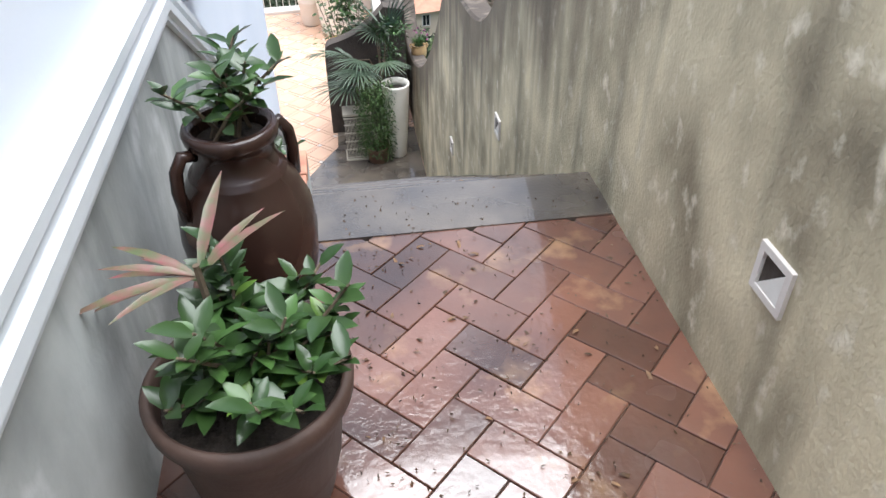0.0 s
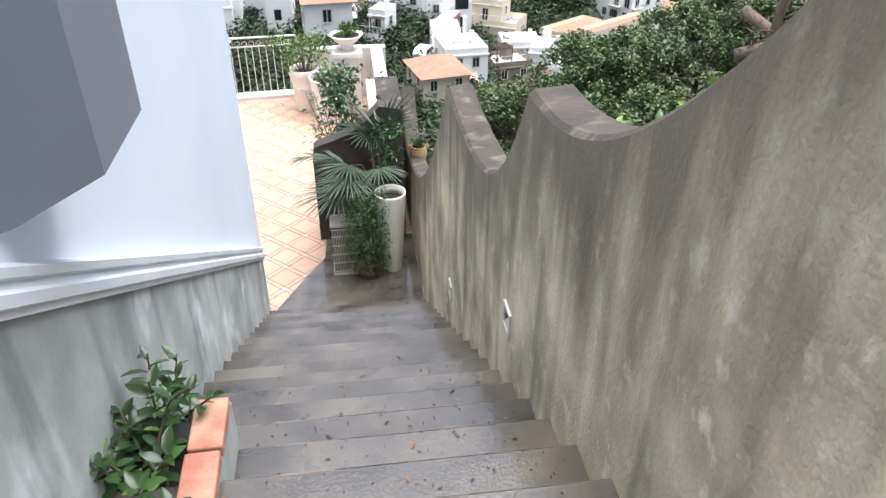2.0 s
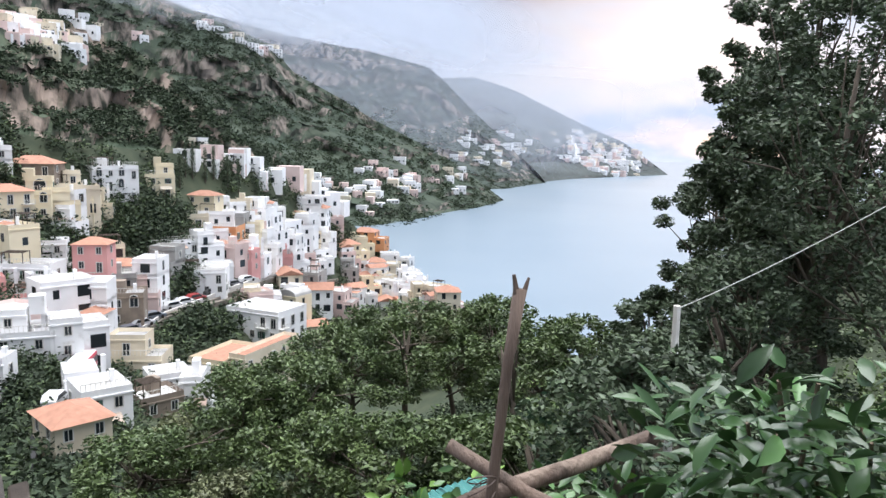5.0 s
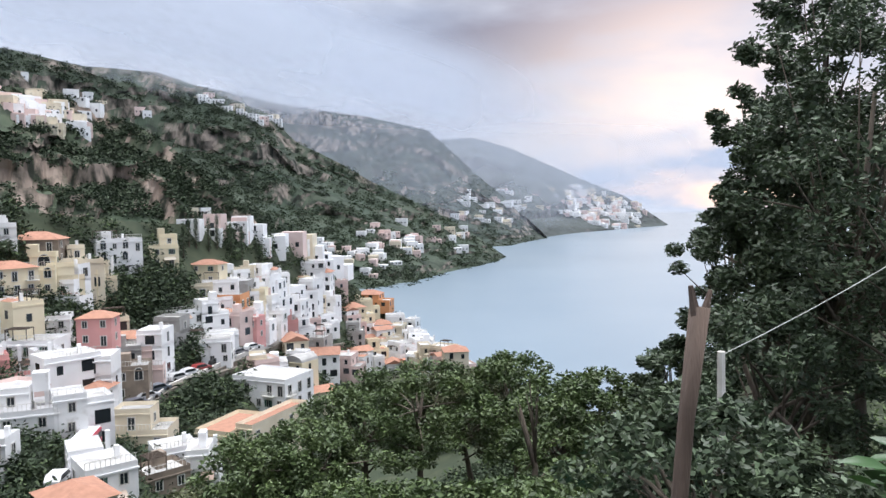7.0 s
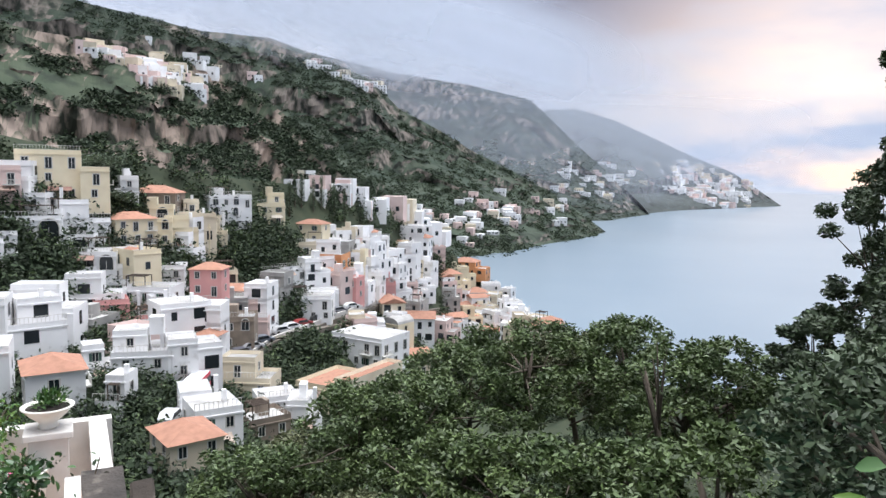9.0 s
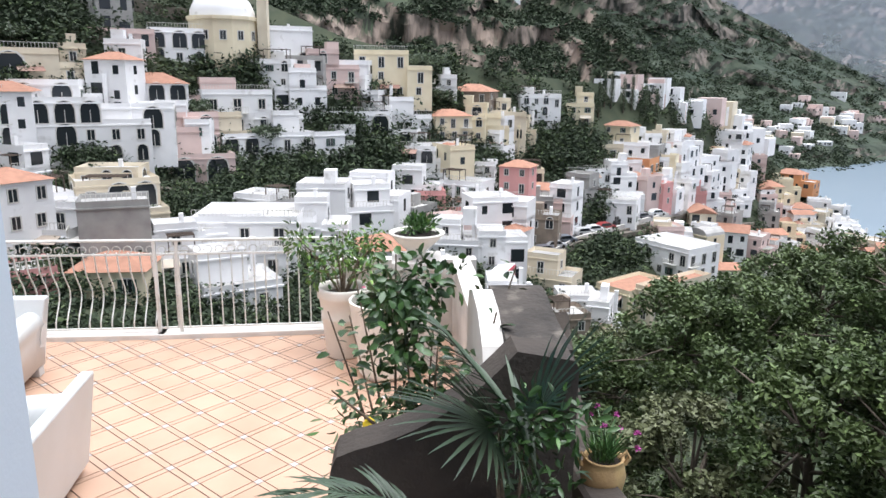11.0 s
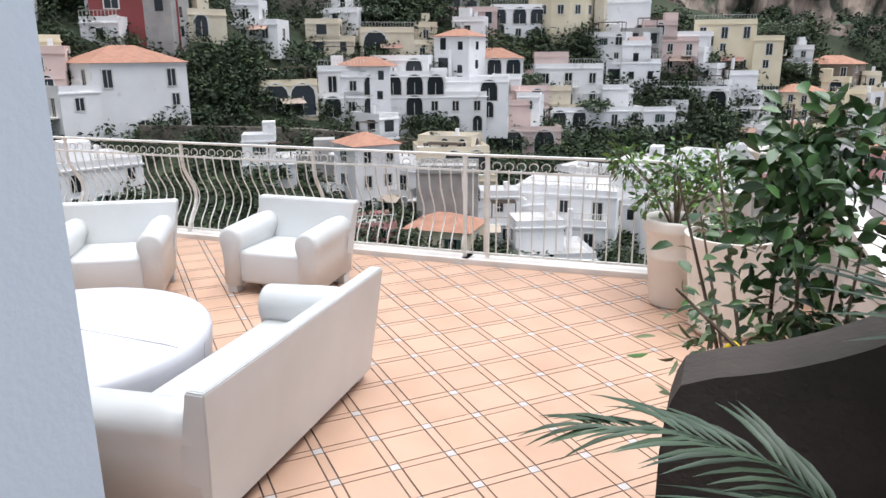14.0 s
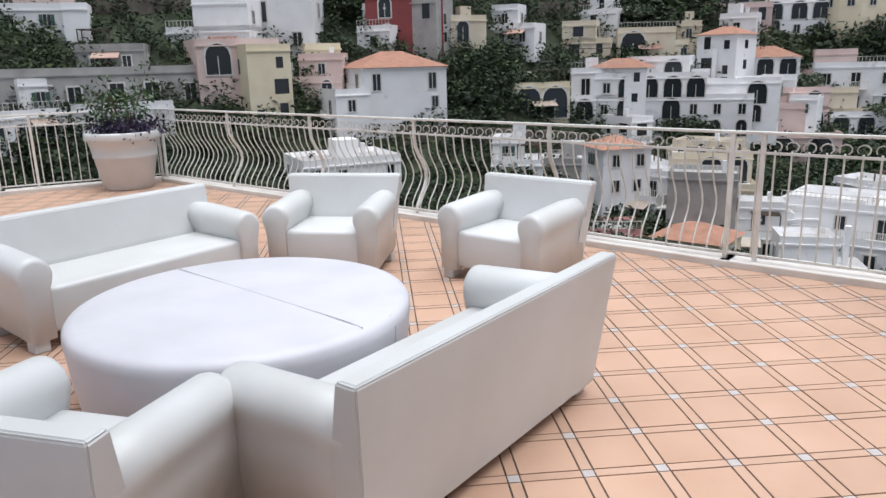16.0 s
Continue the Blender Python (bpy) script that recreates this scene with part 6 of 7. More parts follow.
M_TREE3 = shade("olive grey leaves", (0.09, 0.105, 0.045), 0.6, vary=(0.14, 0.15, 0.075), scale=0.8, island=0.4)


def leaf_quads(name, centres, per, spread, size, mat, parent, kind="stuff", flat=0.7, seed=0):
    """Many four sided leaves round the centres, in one mesh."""
    rng = np.random.default_rng(seed)
    c = np.repeat(np.array(centres, float), per, 0)
    n = len(c)
    d = rng.normal(size=(n, 3))
    d /= np.linalg.norm(d, axis=1)[:, None]
    c = c + d * (spread * rng.random((n, 1)) ** 0.5) * np.array([1, 1, flat])
    a = rng.normal(size=(n, 3)) * np.array([1, 1, 0.55])
    a /= np.linalg.norm(a, axis=1)[:, None]
    b = np.cross(a, rng.normal(size=(n, 3)))
    b /= np.linalg.norm(b, axis=1)[:, None]
    s = size * rng.uniform(0.6, 1.3, (n, 1))
    k = np.cross(a, b) * s * 0.15
    v = np.stack([c - a * s, c + b * s * 0.42 + k, c + a * s, c - b * s * 0.42 + k], 1).reshape(-1, 3)
    me = bpy.data.meshes.new(name)
    me.vertices.add(4 * n)
    me.vertices.foreach_set("co", v.ravel())
    me.loops.add(4 * n)
    me.loops.foreach_set("vertex_index", np.arange(4 * n))
    me.polygons.add(n)
    me.polygons.foreach_set("loop_start", np.arange(0, 4 * n, 4))
    me.update(calc_edges=True)
    me.materials.append(mat)
    ob = new(name, me)
    ob.parent = parent
    return tagged(ob, kind=kind)


leaf_quads("crumb", bits, 1, 0.004, 0.007, M_TWIG, litter, seed=55, flat=0.1)


def garden_tree(az, r, el_top, height, width, mat, label, leaf=0.11, clumps=60, per=110, seed=0):
    """A tree whose crown reaches el_top at that bearing and distance; its trunk goes down into the slope."""
    rng = random.Random(seed)
    p = toward(az, el_top, r)
    ob = base("tree", pose(p.x, p.y, p.z - height), label, "tree", "trees of the garden")
    trunk = [(0, 0, -6), (0.1, 0, height * 0.1), (rng.uniform(-0.3, 0.3), rng.uniform(-0.3, 0.3), height * 0.45), (rng.uniform(-0.4, 0.4), rng.uniform(-0.4, 0.4), height * 0.8)]
    part("trunk", tube(trunk, [0.2, 0.15, 0.1, 0.05], 8), M_BARK, ob, smooth=True)
    spots = []
    bm = bmesh.new()
    for i in range(clumps):
        a = rng.uniform(0, math.tau)
        z = rng.uniform(-0.75, 1)
        q = math.sqrt(max(0.0, 1 - z * z)) * (0.6 + 0.4 * rng.random()) * (1.0 + 0.25 * math.sin(3 * a + seed))
        c = Vector((width * q * math.cos(a), width * q * math.sin(a), height * (0.62 + 0.36 * z)))
        spots.append(c)
        if i % 3 == 0:
            f = Vector(trunk[2]) + Vector((0, 0, height * 0.1 * rng.uniform(-2, 2)))
            add_tube(bm, [f, f.lerp(c, 0.55) + Vector((0, 0, 0.1)), c], [0.06, 0.03, 0.01], 5)
    part("bough", bm, M_BARK, ob, smooth=True)
    leaf_quads("crown", spots, per, width * 0.19, leaf, mat, ob, seed=seed)
    return ob


PLAIN = "leafy green tree on the slope below the wall"
DARK = "tall dark tree beside the garden"
n = 0
for az, r, el, h, w, mat in ((8, 30, -26.0, 4, 3.0, M_TREE), (13, 30, -22.0, 4, 3.0, M_TREE), (17, 33, -20, 5, 3.2, M_TREE3), (21, 30, -18.0, 5, 3.3, M_TREE), (25.5, 31, -15.8, 6, 3.4, M_TREE), (30, 34, -14.4, 6, 3.4, M_TREE), (34.5, 33, -13.6, 6, 3.2, M_TREE), (38.5, 36, -13.2, 6, 3.3, M_TREE3), (42.5, 33, -12.8, 6, 3.2, M_TREE), (46.5, 30, -12.4, 6, 3, M_TREE), (50, 31, -11.5, 7, 2.8, M_TREE), (55.5, 28, -8.5, 8, 1.8, M_TREE2), (59.5, 30, 1.0, 11, 2.2, M_TREE2), (62, 27, 12.0, 12, 2.0, M_TREE2), (65, 26, 17.0, 13, 2.4, M_TREE2), (62, 28, 6.0, 12, 2.6, M_TREE2), (67, 25, 12, 13, 3.0, M_TREE2), (69, 22, 16, 13, 3.4, M_TREE2), (66, 26, 4, 10, 3.4, M_TREE2), (64, 24, -1, 9, 2.6, M_TREE2), (75, 21, 12, 12, 4, M_TREE2), (63, 19, -4, 7, 2.6, M_TREE2), (59, 17, -9.5, 5, 2.1, M_TREE2), (50, 16, -16.0, 4.5, 2.2, M_TREE), (43, 17, -17.5, 5, 2.2, M_TREE), (36, 18, -19.0, 5, 2.2, M_TREE), (29, 19, -20.5, 5, 2.3, M_TREE), (22, 20, -23.5, 5, 2.3, M_TREE3), (16, 21, -27, 5, 2.3, M_TREE), (27, 13, -28, 4, 1.7, M_TREE3), (36, 12, -27, 4, 1.6, M_TREE), (46, 11.5, -26, 4, 1.6, M_TREE), (56, 11, -22, 4.5, 1.7, M_TREE2), (66, 10, -15, 5, 1.8, M_TREE2), (78, 10, -8, 6, 2.2, M_TREE2)):
    n += 1
    el += ease(az, ((8, 1.0), (17, 2.0), (25, 3.2), (48, 3.4), (51, 1.0), (54, 1.0), (58, 3.5), (80, 4))) * min(1, r / 26)
    el += ((n * 7) % 5 - 2) * (0.55 if az < 52 else 0.2)
    garden_tree(az, r, el, h, w, mat, DARK if mat is M_TREE2 else PLAIN, leaf=0.07 if r < 14 else 0.09 if r < 24 else 0.11, clumps=64, per=190, seed=n)
garden_tree(63.2, 9.0, -3.4, 4, 1.5, M_TREE2, "dark leafy tree before the cable post", leaf=0.07, clumps=64, per=150, seed=91)
# one slender leggy tree
garden_tree(44.5, 24, -8.8, 6, 0.9, M_TREE, "slender tree with thin bare branches", leaf=0.1, clumps=26, per=16, seed=77)

# rough poles lashed together
pole = base("timber_pole", pose(3.1, 2.41, 0), "upright weathered pole with a split top", "pole")
pts = [(-0.05, 0.02, 0.5), (-0.03, 0.01, 3.4), (0.0, 0.0, 4.2), (0.03, -0.01, 4.55), (0.055, -0.02, 4.76)]
part("shaft", tube(pts, [0.017, 0.0165, 0.016, 0.015, 0.019], 11), M_OLDWOOD, pole, smooth=True)
part("split_end", tube([(0.045, -0.02, 4.74), (0.035, -0.015, 4.8)], [0.011, 0.005], 6), M_OLDWOOD, pole)
part("split_end", tube([(0.065, -0.02, 4.74), (0.08, -0.025, 4.79)], [0.01, 0.004], 6), M_OLDWOOD, pole)
for label, ps, r in (("pale split log lashed to the upright pole", [(3.07, 2.58, 4.27), (3.2, 2.38, 4.17), (3.52, 2.0, 4.01)], 0.021), ("thick dark log lying across the pole", [(3.01, 2.46, 4.14), (3.1, 2.44, 4.165), (3.4, 2.39, 4.2), (3.7, 2.34, 4.25)], 0.027)):
    log = base("timber_log", pose(0, 0, 0), label, "log", "lashed timber logs")
    part("shaft", tube(ps, [r, r * 1.04, r * 0.95, r * 0.9][:len(ps)], 12), M_OLDWOOD, log, smooth=True)
M_TIE = shade("rusty wire", (0.09, 0.06, 0.05), 0.6)
tie = base("wire_tie", pose(3.08, 2.43, 4.18), "thin wire binding the poles", "wire")
for i in range(3):
    part("loop", tube([(0.042 * math.cos(a), 0.04 * math.sin(a), 0.02 * i + 0.03 * math.cos(a + i)) for a in np.linspace(0, 6.2, 14)], 0.0022, 4), M_TIE, tie)

# green corrugated roof
M_TURQ = shade("faded turquoise sheet", (0.1, 0.36, 0.34), 0.5, vary=(0.16, 0.46, 0.43), scale=1.5, spot=(0.05, 0.17, 0.16), spot_scale=2.5, stretch=(3, 0.4, 1), grain=0.1)
bm = bmesh.new()
g = [[bm.verts.new((-2.9 + 0.0375 * i, -1.5 + 1.5 * j, 0.022 * math.sin(i * math.pi / 2) + 0.1 * j)) for j in range(3)] for i in range(156)]
for p, q in zip(g, g[1:]):
    for j in range(2):
        bm.faces.new((p[j], q[j], q[j + 1], p[j + 1]))
bmesh.ops.solidify(bm, geom=bm.faces[:], thickness=0.004)
roof = base("shed_roof", pose(6.6, 8.25, -0.45, 0, 0, 3), "turquoise corrugated sheet roof of a garden shed", "roof")
part("sheet", bm, M_TURQ, roof)
for x in (-2.5, 2.5):
    for y in (-1.1, 1.1):
        part("post", box(x - 0.05, x + 0.05, y - 0.05, y + 0.05, -9, 0.0), M_OLDWOOD, roof)

# broad leaved shrub against the wall
bush = base("broadleaf_shrub", pose(3.9, 1.9, 0), "glossy broad leaved shrub growing over the wall", "shrub")
BL = [leaf_mesh("leaf", 0.115, 0.045, 0.3, M_LEAF3), leaf_mesh("leaf", 0.1, 0.04, 0.22, M_LEAF3), leaf_mesh("leaf", 0.1, 0.042, 0.2, M_LEAF3), leaf_mesh("leaf", 0.09, 0.038, 0.15, M_LEAF)]
tips = []
for i in range(120):
    a = radians(random.uniform(52.5, 88))
    d = random.uniform(1.5, 2.7)
    z = 4.6 + 0.1 * (math.degrees(a) - 46) / 20 - 0.28 * (d - 1.6) - random.random() ** 1.5 * 0.5
    tips.append(Vector((1.9 + d * math.sin(a) - 3.9, 0.95 + d * math.cos(a) - 1.9, z)))
for t in tips[:36]:
    foot = Vector((0.3 + random.uniform(-0.3, 0.3), random.uniform(-0.5, 0.9), 2.2))
    part("stem", tube([foot, foot.lerp(t, 0.6) + Vector((0, 0, 0.08)), t], [0.014, 0.01, 0.005], 5), M_STEM, bush)
for i, t in enumerate(tips):
    for k in range(9):
        a = k * 2.4 + i
        out = Vector((math.cos(a), math.sin(a), random.uniform(-0.25, 0.75))).normalized()
        share("leaf", random.choice(BL), bush, Matrix.Translation(t - Vector((0, 0, 0.025 * k))) @ out.to_track_quat("X", "Z").to_matrix().to_4x4() @ Matrix.Rotation(random.uniform(-0.5, 0.5), 4, "X") @ Matrix.Scale(random.uniform(0.55, 0.9), 4))
cloud_of_leaves("inner_foliage", [t - Vector((random.uniform(-0.1, 0.1), random.uniform(-0.1, 0.1), random.uniform(0.1, 0.9))) for t in tips for q in range(3)], 12, 0.22, 0.09, 0.038, [M_LEAF3, M_LEAF], bush, young=0.25)
vine = base("lime_shrub", pose(3.05, 3.4, 0), "bright green leafy shoots above the shed roof", "shrub")
vt = []
for i in range(64):
    y = random.uniform(-1.5, 1.2)
    vt.append(Vector((random.uniform(-0.2, 1.0), y, 3.84 - 0.36 * (y + 1.2) - random.random() ** 1.5 * 0.7)))
part("stem", tube([(0.3, 0, 0.5), (0.3, 0.1, 2.0), (0.4, 0.2, 3.0)], [0.03, 0.02, 0.01], 6), M_STEM, vine)
BV = [leaf_mesh("leaf", 0.12, 0.06, 0.2, M_LEAF), leaf_mesh("leaf", 0.1, 0.05, 0.15, M_LEAF2)]
for i, t in enumerate(vt):
    for k in range(6):
        a = k * 2.4 + i
        out = Vector((math.cos(a), math.sin(a), random.uniform(-0.2, 0.8))).normalized()
        share("leaf", BV[k % 2 == 0], vine, Matrix.Translation(t - Vector((0, 0, 0.03 * k))) @ out.to_track_quat("X", "Z").to_matrix().to_4x4() @ Matrix.Scale(random.uniform(0.7, 1.2), 4))
more = [Vector((random.uniform(0.45, 1.6), y, 3.86 - 0.33 * (y + 1.2) - random.random() * 0.7)) for y in (random.uniform(-1.6, 0.7) for q in range(64))]
cloud_of_leaves("outer_foliage", more, 14, 0.2, 0.11, 0.055, [M_LEAF, M_LEAF2], vine, young=0.3)
cloud_of_leaves("inner_foliage", [t - Vector((0, 0, random.uniform(0.1, 0.8))) for t in vt for q in range(2)], 12, 0.2, 0.09, 0.045, [M_LEAF, M_LEAF3], vine)

# cable on its post
p = Vector((10.3, 7.22, 2.92))
cable_post = base("cable_post", pose(p.x, p.y, p.z), "pale wooden post that carries a cable", "post")
part("shaft", tube([(0, 0, -4), (0.02, 0, -1.5), (0, 0, 0.08)], [0.07, 0.06, 0.05], 8), M_CURB, cable_post)
q = Vector((13.2, 4.35, 5.6)) - p
part("cable", tube([(q.x * u, q.y * u, q.z * u + 0.03 - 0.5 * u * (1 - u)) for u in np.linspace(0, 1, 9)], 0.006, 5), M_RAIL, cable_post, "thin pale cable")

# ---- scrub and trees over the hillside ----
rng = np.random.default_rng(4)
M_BUSH = shade("dark hillside leaves", (0.022, 0.037, 0.017), 0.85, vary=(0.04, 0.06, 0.027), scale=0.3, island=0.45)
M_BUSH2 = shade("hillside leaves", (0.055, 0.082, 0.03), 0.85, vary=(0.085, 0.12, 0.05), scale=0.3, island=0.4)
woods = tagged(new("hillside_scrub"), "dark green bushes and trees between the houses", "shrubs", kind="stuff")
near, mid, far = [], [], []
for trial in range(8500):
    az = rng.uniform(-75, 44)
    el = rng.uniform(ease(az, ((-75, -22), (-12, -30), (44, -24))), ease(az, TOP) - 0.2)
    p = toward(az, el, far_of(az, el))
    g = noise.fractal(p * 0.025, 1.0, 2.0, 3)
    town = ease(az, ((-75, -0.35), (-20, -0.3), (-12, -0.2), (0, -0.02), (8, 0.06), (30, 0.1), (36, 0.0)))
    if (g > town - 0.2 or in_garden(az, el)) and not (4 < az < 24 and -0.9 < el - ease(az, ROAD) < 1.3):
        q = sighted(az, el)
        if q is not None:
            (near if far_of(az, el) < 130 else mid).append(q + Vector((0, 0, rng.uniform(0.3, 2.2))))
for a, e, ra, re in GREEN:
    for k in range(int(26 * ra * re) + 10):
        az, el = a + rng.normal() * ra * 0.5, e + rng.normal() * re * 0.5
        if 4 < az < 24 and -0.9 < el - ease(az, ROAD) < 1.3:
            continue
        q = sighted(az, el)
        if q is not None:
            (near if far_of(az, el) < 130 else mid).append(q + Vector((0, 0, rng.uniform(0.5, 3.6))))
leaf_quads("bushes", near, 46, 2.0, 0.36, M_BUSH, woods, seed=5)
leaf_quads("bushes", mid, 40, 2.7, 0.5, M_BUSH, woods, seed=6)
leaf_quads("light_bushes", near[::4], 40, 1.7, 0.34, M_BUSH2, woods, seed=7)
leaf_quads("light_bushes", mid[::4], 34, 2.3, 0.5, M_BUSH2, woods, seed=8)
for trial in range(15000):
    az = rng.uniform(-16, 46)
    el = rng.uniform(max(-6.5, ease(az, TOP)), ease(az, ((-16, 20), (-4, 16), (10, 12.5), (20, 10), (30, 9), (40, 3), (46, -1.5))))
    way = (toward(az, el, 1.0) - EYE).normalized()
    hits = [h for h in (t.ray_cast(EYE, way) for t in SLOPES[1:4]) if h[0] is not None]
    if hits:
        h = min(hits, key=lambda q: q[3])
        if abs(h[1].z) > 0.66 and noise.fractal(h[0] * 0.014, 1.0, 2.0, 4) < 0.42:
            far.append(h[0])
leaf_quads("mountain_scrub", far, 26, 5.5, 1.3, M_BUSH, woods, seed=9, flat=0.5)

# undergrowth on the slope below the garden wall
low = []
for trial in range(2600):
    az, el = rng.uniform(5, 100), rng.uniform(-42, -9)
    q = SLOPES[0].ray_cast(EYE, (toward(az, el, 1.0) - EYE).normalized())
    if q[0] is not None and 13 < q[3] < 90:
        low.append(q[0] + Vector((0, 0, rng.uniform(0.2, 1.0))))
leaf_quads("undergrowth", low, 46, 1.5, 0.16, M_TREE, woods, seed=15)

# stone terraces and the road
M_STONE = shade("dry stone terrace wall", (0.2, 0.17, 0.14), 0.95, vary=(0.11, 0.095, 0.08), scale=1.2, spot=(0.06, 0.08, 0.04), spot_scale=0.5, grain=1, grain_scale=3)
M_ROAD = shade("asphalt", (0.06, 0.06, 0.065), 0.8, vary=(0.09, 0.09, 0.09), scale=0.5)


def ribbon(name, label, category, mat, line, width, height, kind="structure"):
    """A band that follows bearings on the hill; height makes it a wall, width a road."""
    bm = bmesh.new()
    prev = None
    for i in range(len(line) * 6 - 5):
        u = i / 6
        a = line[min(int(u), len(line) - 1)]
        b = line[min(int(u) + 1, len(line) - 1)]
        f = u - int(u)
        az, el = a[0] + (b[0] - a[0]) * f, a[1] + (b[1] - a[1]) * f
        p = sighted(az, el) or on_hill(az, el)
        back = Vector((p.x - EYE.x, p.y - EYE.y, 0)).normalized()
        row = [bm.verts.new(p + Vector((0, 0, -3)) - back * 0.4), bm.verts.new(p + Vector((0, 0, height)) - back * 0.4), bm.verts.new(p + Vector((0, 0, height)) + back * width)]
        if prev:
            for k in range(2):
                bm.faces.new((prev[k], row[k], row[k + 1], prev[k + 1]))
        prev = row
    return tagged(part(name, bm, mat), label, category, kind=kind)


for line in (((-71, 3), (-53, 3.3), (-40, 3.6), (-29, 3.8)), ((-33, 2.5), (-23, 2.2), (-13, 0.6), (-5, -1.2)), ((-65, -3), (-57, -2.6), (-49, -2.8)), ((-43, -6.5), (-31, -7), (-21, -8)), ((-19, -9), (-11, -10), (-5, -10.5)), ((-30, 5.2), (-22, 4.6), (-14, 3.4)), ((-50, 5.5), (-40, 5.6), (-32, 5.4)), ((12, -7), (18, -6.4), (22, -6)), ((14, -13), (20, -11.8), (27, -10.6))):
    ribbon("terrace_wall", "long dry stone terrace wall on the hillside", "wall", M_STONE, line, 1.5, 2.0)
road = ribbon("road", "narrow asphalt road winding up through the town", "road", M_ROAD, ROAD, 6.5, 1.5)
ribbon("road_wall", "stone wall that holds up the town road", "wall", M_STONE, [(a, e - 0.45) for a, e in ROAD[6:]], 0.5, 2.0)
ribbon("road_kerb", "pale parapet along the town road", "parapet", M_CURB, [(a, e - 0.06) for a, e in ROAD[5:]], 0.3, 2.1)


def car(az, el, length, colour, name, label, turn, high=1.4):
    p = sighted(az, el) + Vector((0, 0, 1.5))
    back = Vector((p.x - EYE.x, p.y - EYE.y, 0)).normalized()
    p = p + back * 2.2
    ob = base(name, pose(p.x, p.y, p.z, 0, 0, turn), label, name)
    mat = shade("car paint", colour, 0.3)
    hh, l = high, length
    if name == "bus":
        part("body", box(-l / 2, l / 2, -1.15, 1.15, 0.35, hh, bevel=0.18), mat, ob)
        part("window_band", box(-l / 2 + 0.15, l / 2 - 0.15, -1.17, 1.17, hh * 0.5, hh * 0.82, bevel=0.03), M_DARK, ob)
        part("roof", box(-l / 2 + 0.1, l / 2 - 0.1, -1.05, 1.05, hh, hh + 0.08, bevel=0.03), TINT["w"], ob, "white roof")
    else:
        part("body", prism([(-l / 2, 0.25), (l / 2, 0.25), (l / 2, 0.75), (l / 2 - 0.9, 0.85), (l / 2 - 1.5, hh), (-l / 2 + 0.7, hh), (-l / 2 + 0.1, 0.85)], "y", -0.82, 0.82), mat, ob)
        part("window_band", prism([(-l / 2 + 0.4, 0.85), (l / 2 - 1.05, 0.85), (l / 2 - 1.55, hh - 0.06), (-l / 2 + 0.75, hh - 0.06)], "y", -0.835, 0.835), M_DARK, ob)
    for x in (-l * 0.3, l * 0.3):
        for y in (-0.75, 0.75):
            bm = bmesh.new()
            add_tube(bm, [(x, y - 0.1, 0.32), (x, y + 0.1, 0.32)], 0.32, 12)
            part("wheel", bm, M_SOIL, ob)
    return ob


def on_road(az):
    return az, ease(az, ROAD)


car(*on_road(8.3), 5.5, (0.5, 0.04, 0.07), "bus", "red and white small bus on the town road", 66, 2.5)
for az, c in ((6.5, (0.7, 0.7, 0.7)), (8.6, (0.75, 0.75, 0.75)), (11.6, (0.1, 0.1, 0.12)), (12.4, (0.5, 0.5, 0.52)), (13.2, (0.15, 0.17, 0.2)), (14.6, (0.6, 0.6, 0.6)), (15.4, (0.7, 0.7, 0.72)), (16.2, (0.3, 0.05, 0.05)), (17.4, (0.1, 0.1, 0.1)), (18.1, (0.65, 0.65, 0.65)), (19.0, (0.2, 0.2, 0.22)), (20.0, (0.7, 0.7, 0.7)), (21.0, (0.4, 0.4, 0.42))):
    car(*on_road(az), 4.1, c, "car", "parked car on the town road", 62 if az < 9 else 20)

# cypresses and the domed church
for az, el in ((15.6, -2.2), (16.1, -2.3), (17.0, -2.6), (17.6, -2.4), (18.6, -3.0), (15.2, -3.0), (19.4, -3.4)):
    p = sighted(az, el)
    tree = base("cypress", pose(p.x, p.y, p.z), "dark narrow cypress among the houses", "tree", "cypresses")
    part("trunk", tube([(0, 0, -1), (0, 0, 6)], [0.2, 0.08], 6), M_BARK, tree)
    leaf_quads("crown", [(0.5 * math.sin(i * 2.4) * (1 - i / 40), 0.5 * math.cos(i * 2.4) * (1 - i / 40), 0.8 + i * 0.24) for i in range(34)], 26, 0.55, 0.2, M_TREE2, tree, seed=abs(int(az * 10)), flat=1.4)
for az, el, s in ((2.2, -1.6, 5.0), (3.2, -3.4, 3.5), (-15.0, -4.5, 3.2), (-26, 0.5, 3), (-33, -4, 2.6), (-10, -6.5, 3.4), (-24, 4.5, 3.0)):
    p = sighted(az, el)
    tree = base("pine", pose(p.x, p.y, p.z), "spreading umbrella pine among the houses", "tree", "pines")
    part("trunk", tube([(0, 0, -1), (0.2, 0, s), (0.1, 0, s * 1.5)], [0.3, 0.2, 0.1], 6), M_BARK, tree)
    leaf_quads("crown", [(s * 0.8 * math.sin(i * 2.4) * math.sqrt(i / 30), s * 0.8 * math.cos(i * 2.4) * math.sqrt(i / 30), s * 1.5 + 0.5 * math.cos(i)) for i in range(30)], 44, s * 0.3, 0.3, M_TREE2, tree, seed=abs(int(az * 10)) + 300)
p = sighted(-12.6, 1.5)
church = base("church", pose(p.x, p.y, p.z, 0, 0, -3), "cream church drum under a white dome", "church")
part("drum", lathe([(6.3, -6), (6.3, 5.2), (6.6, 5.3), (6.6, 5.9), (0.001, 5.9)], 12), TINT["y"], church)
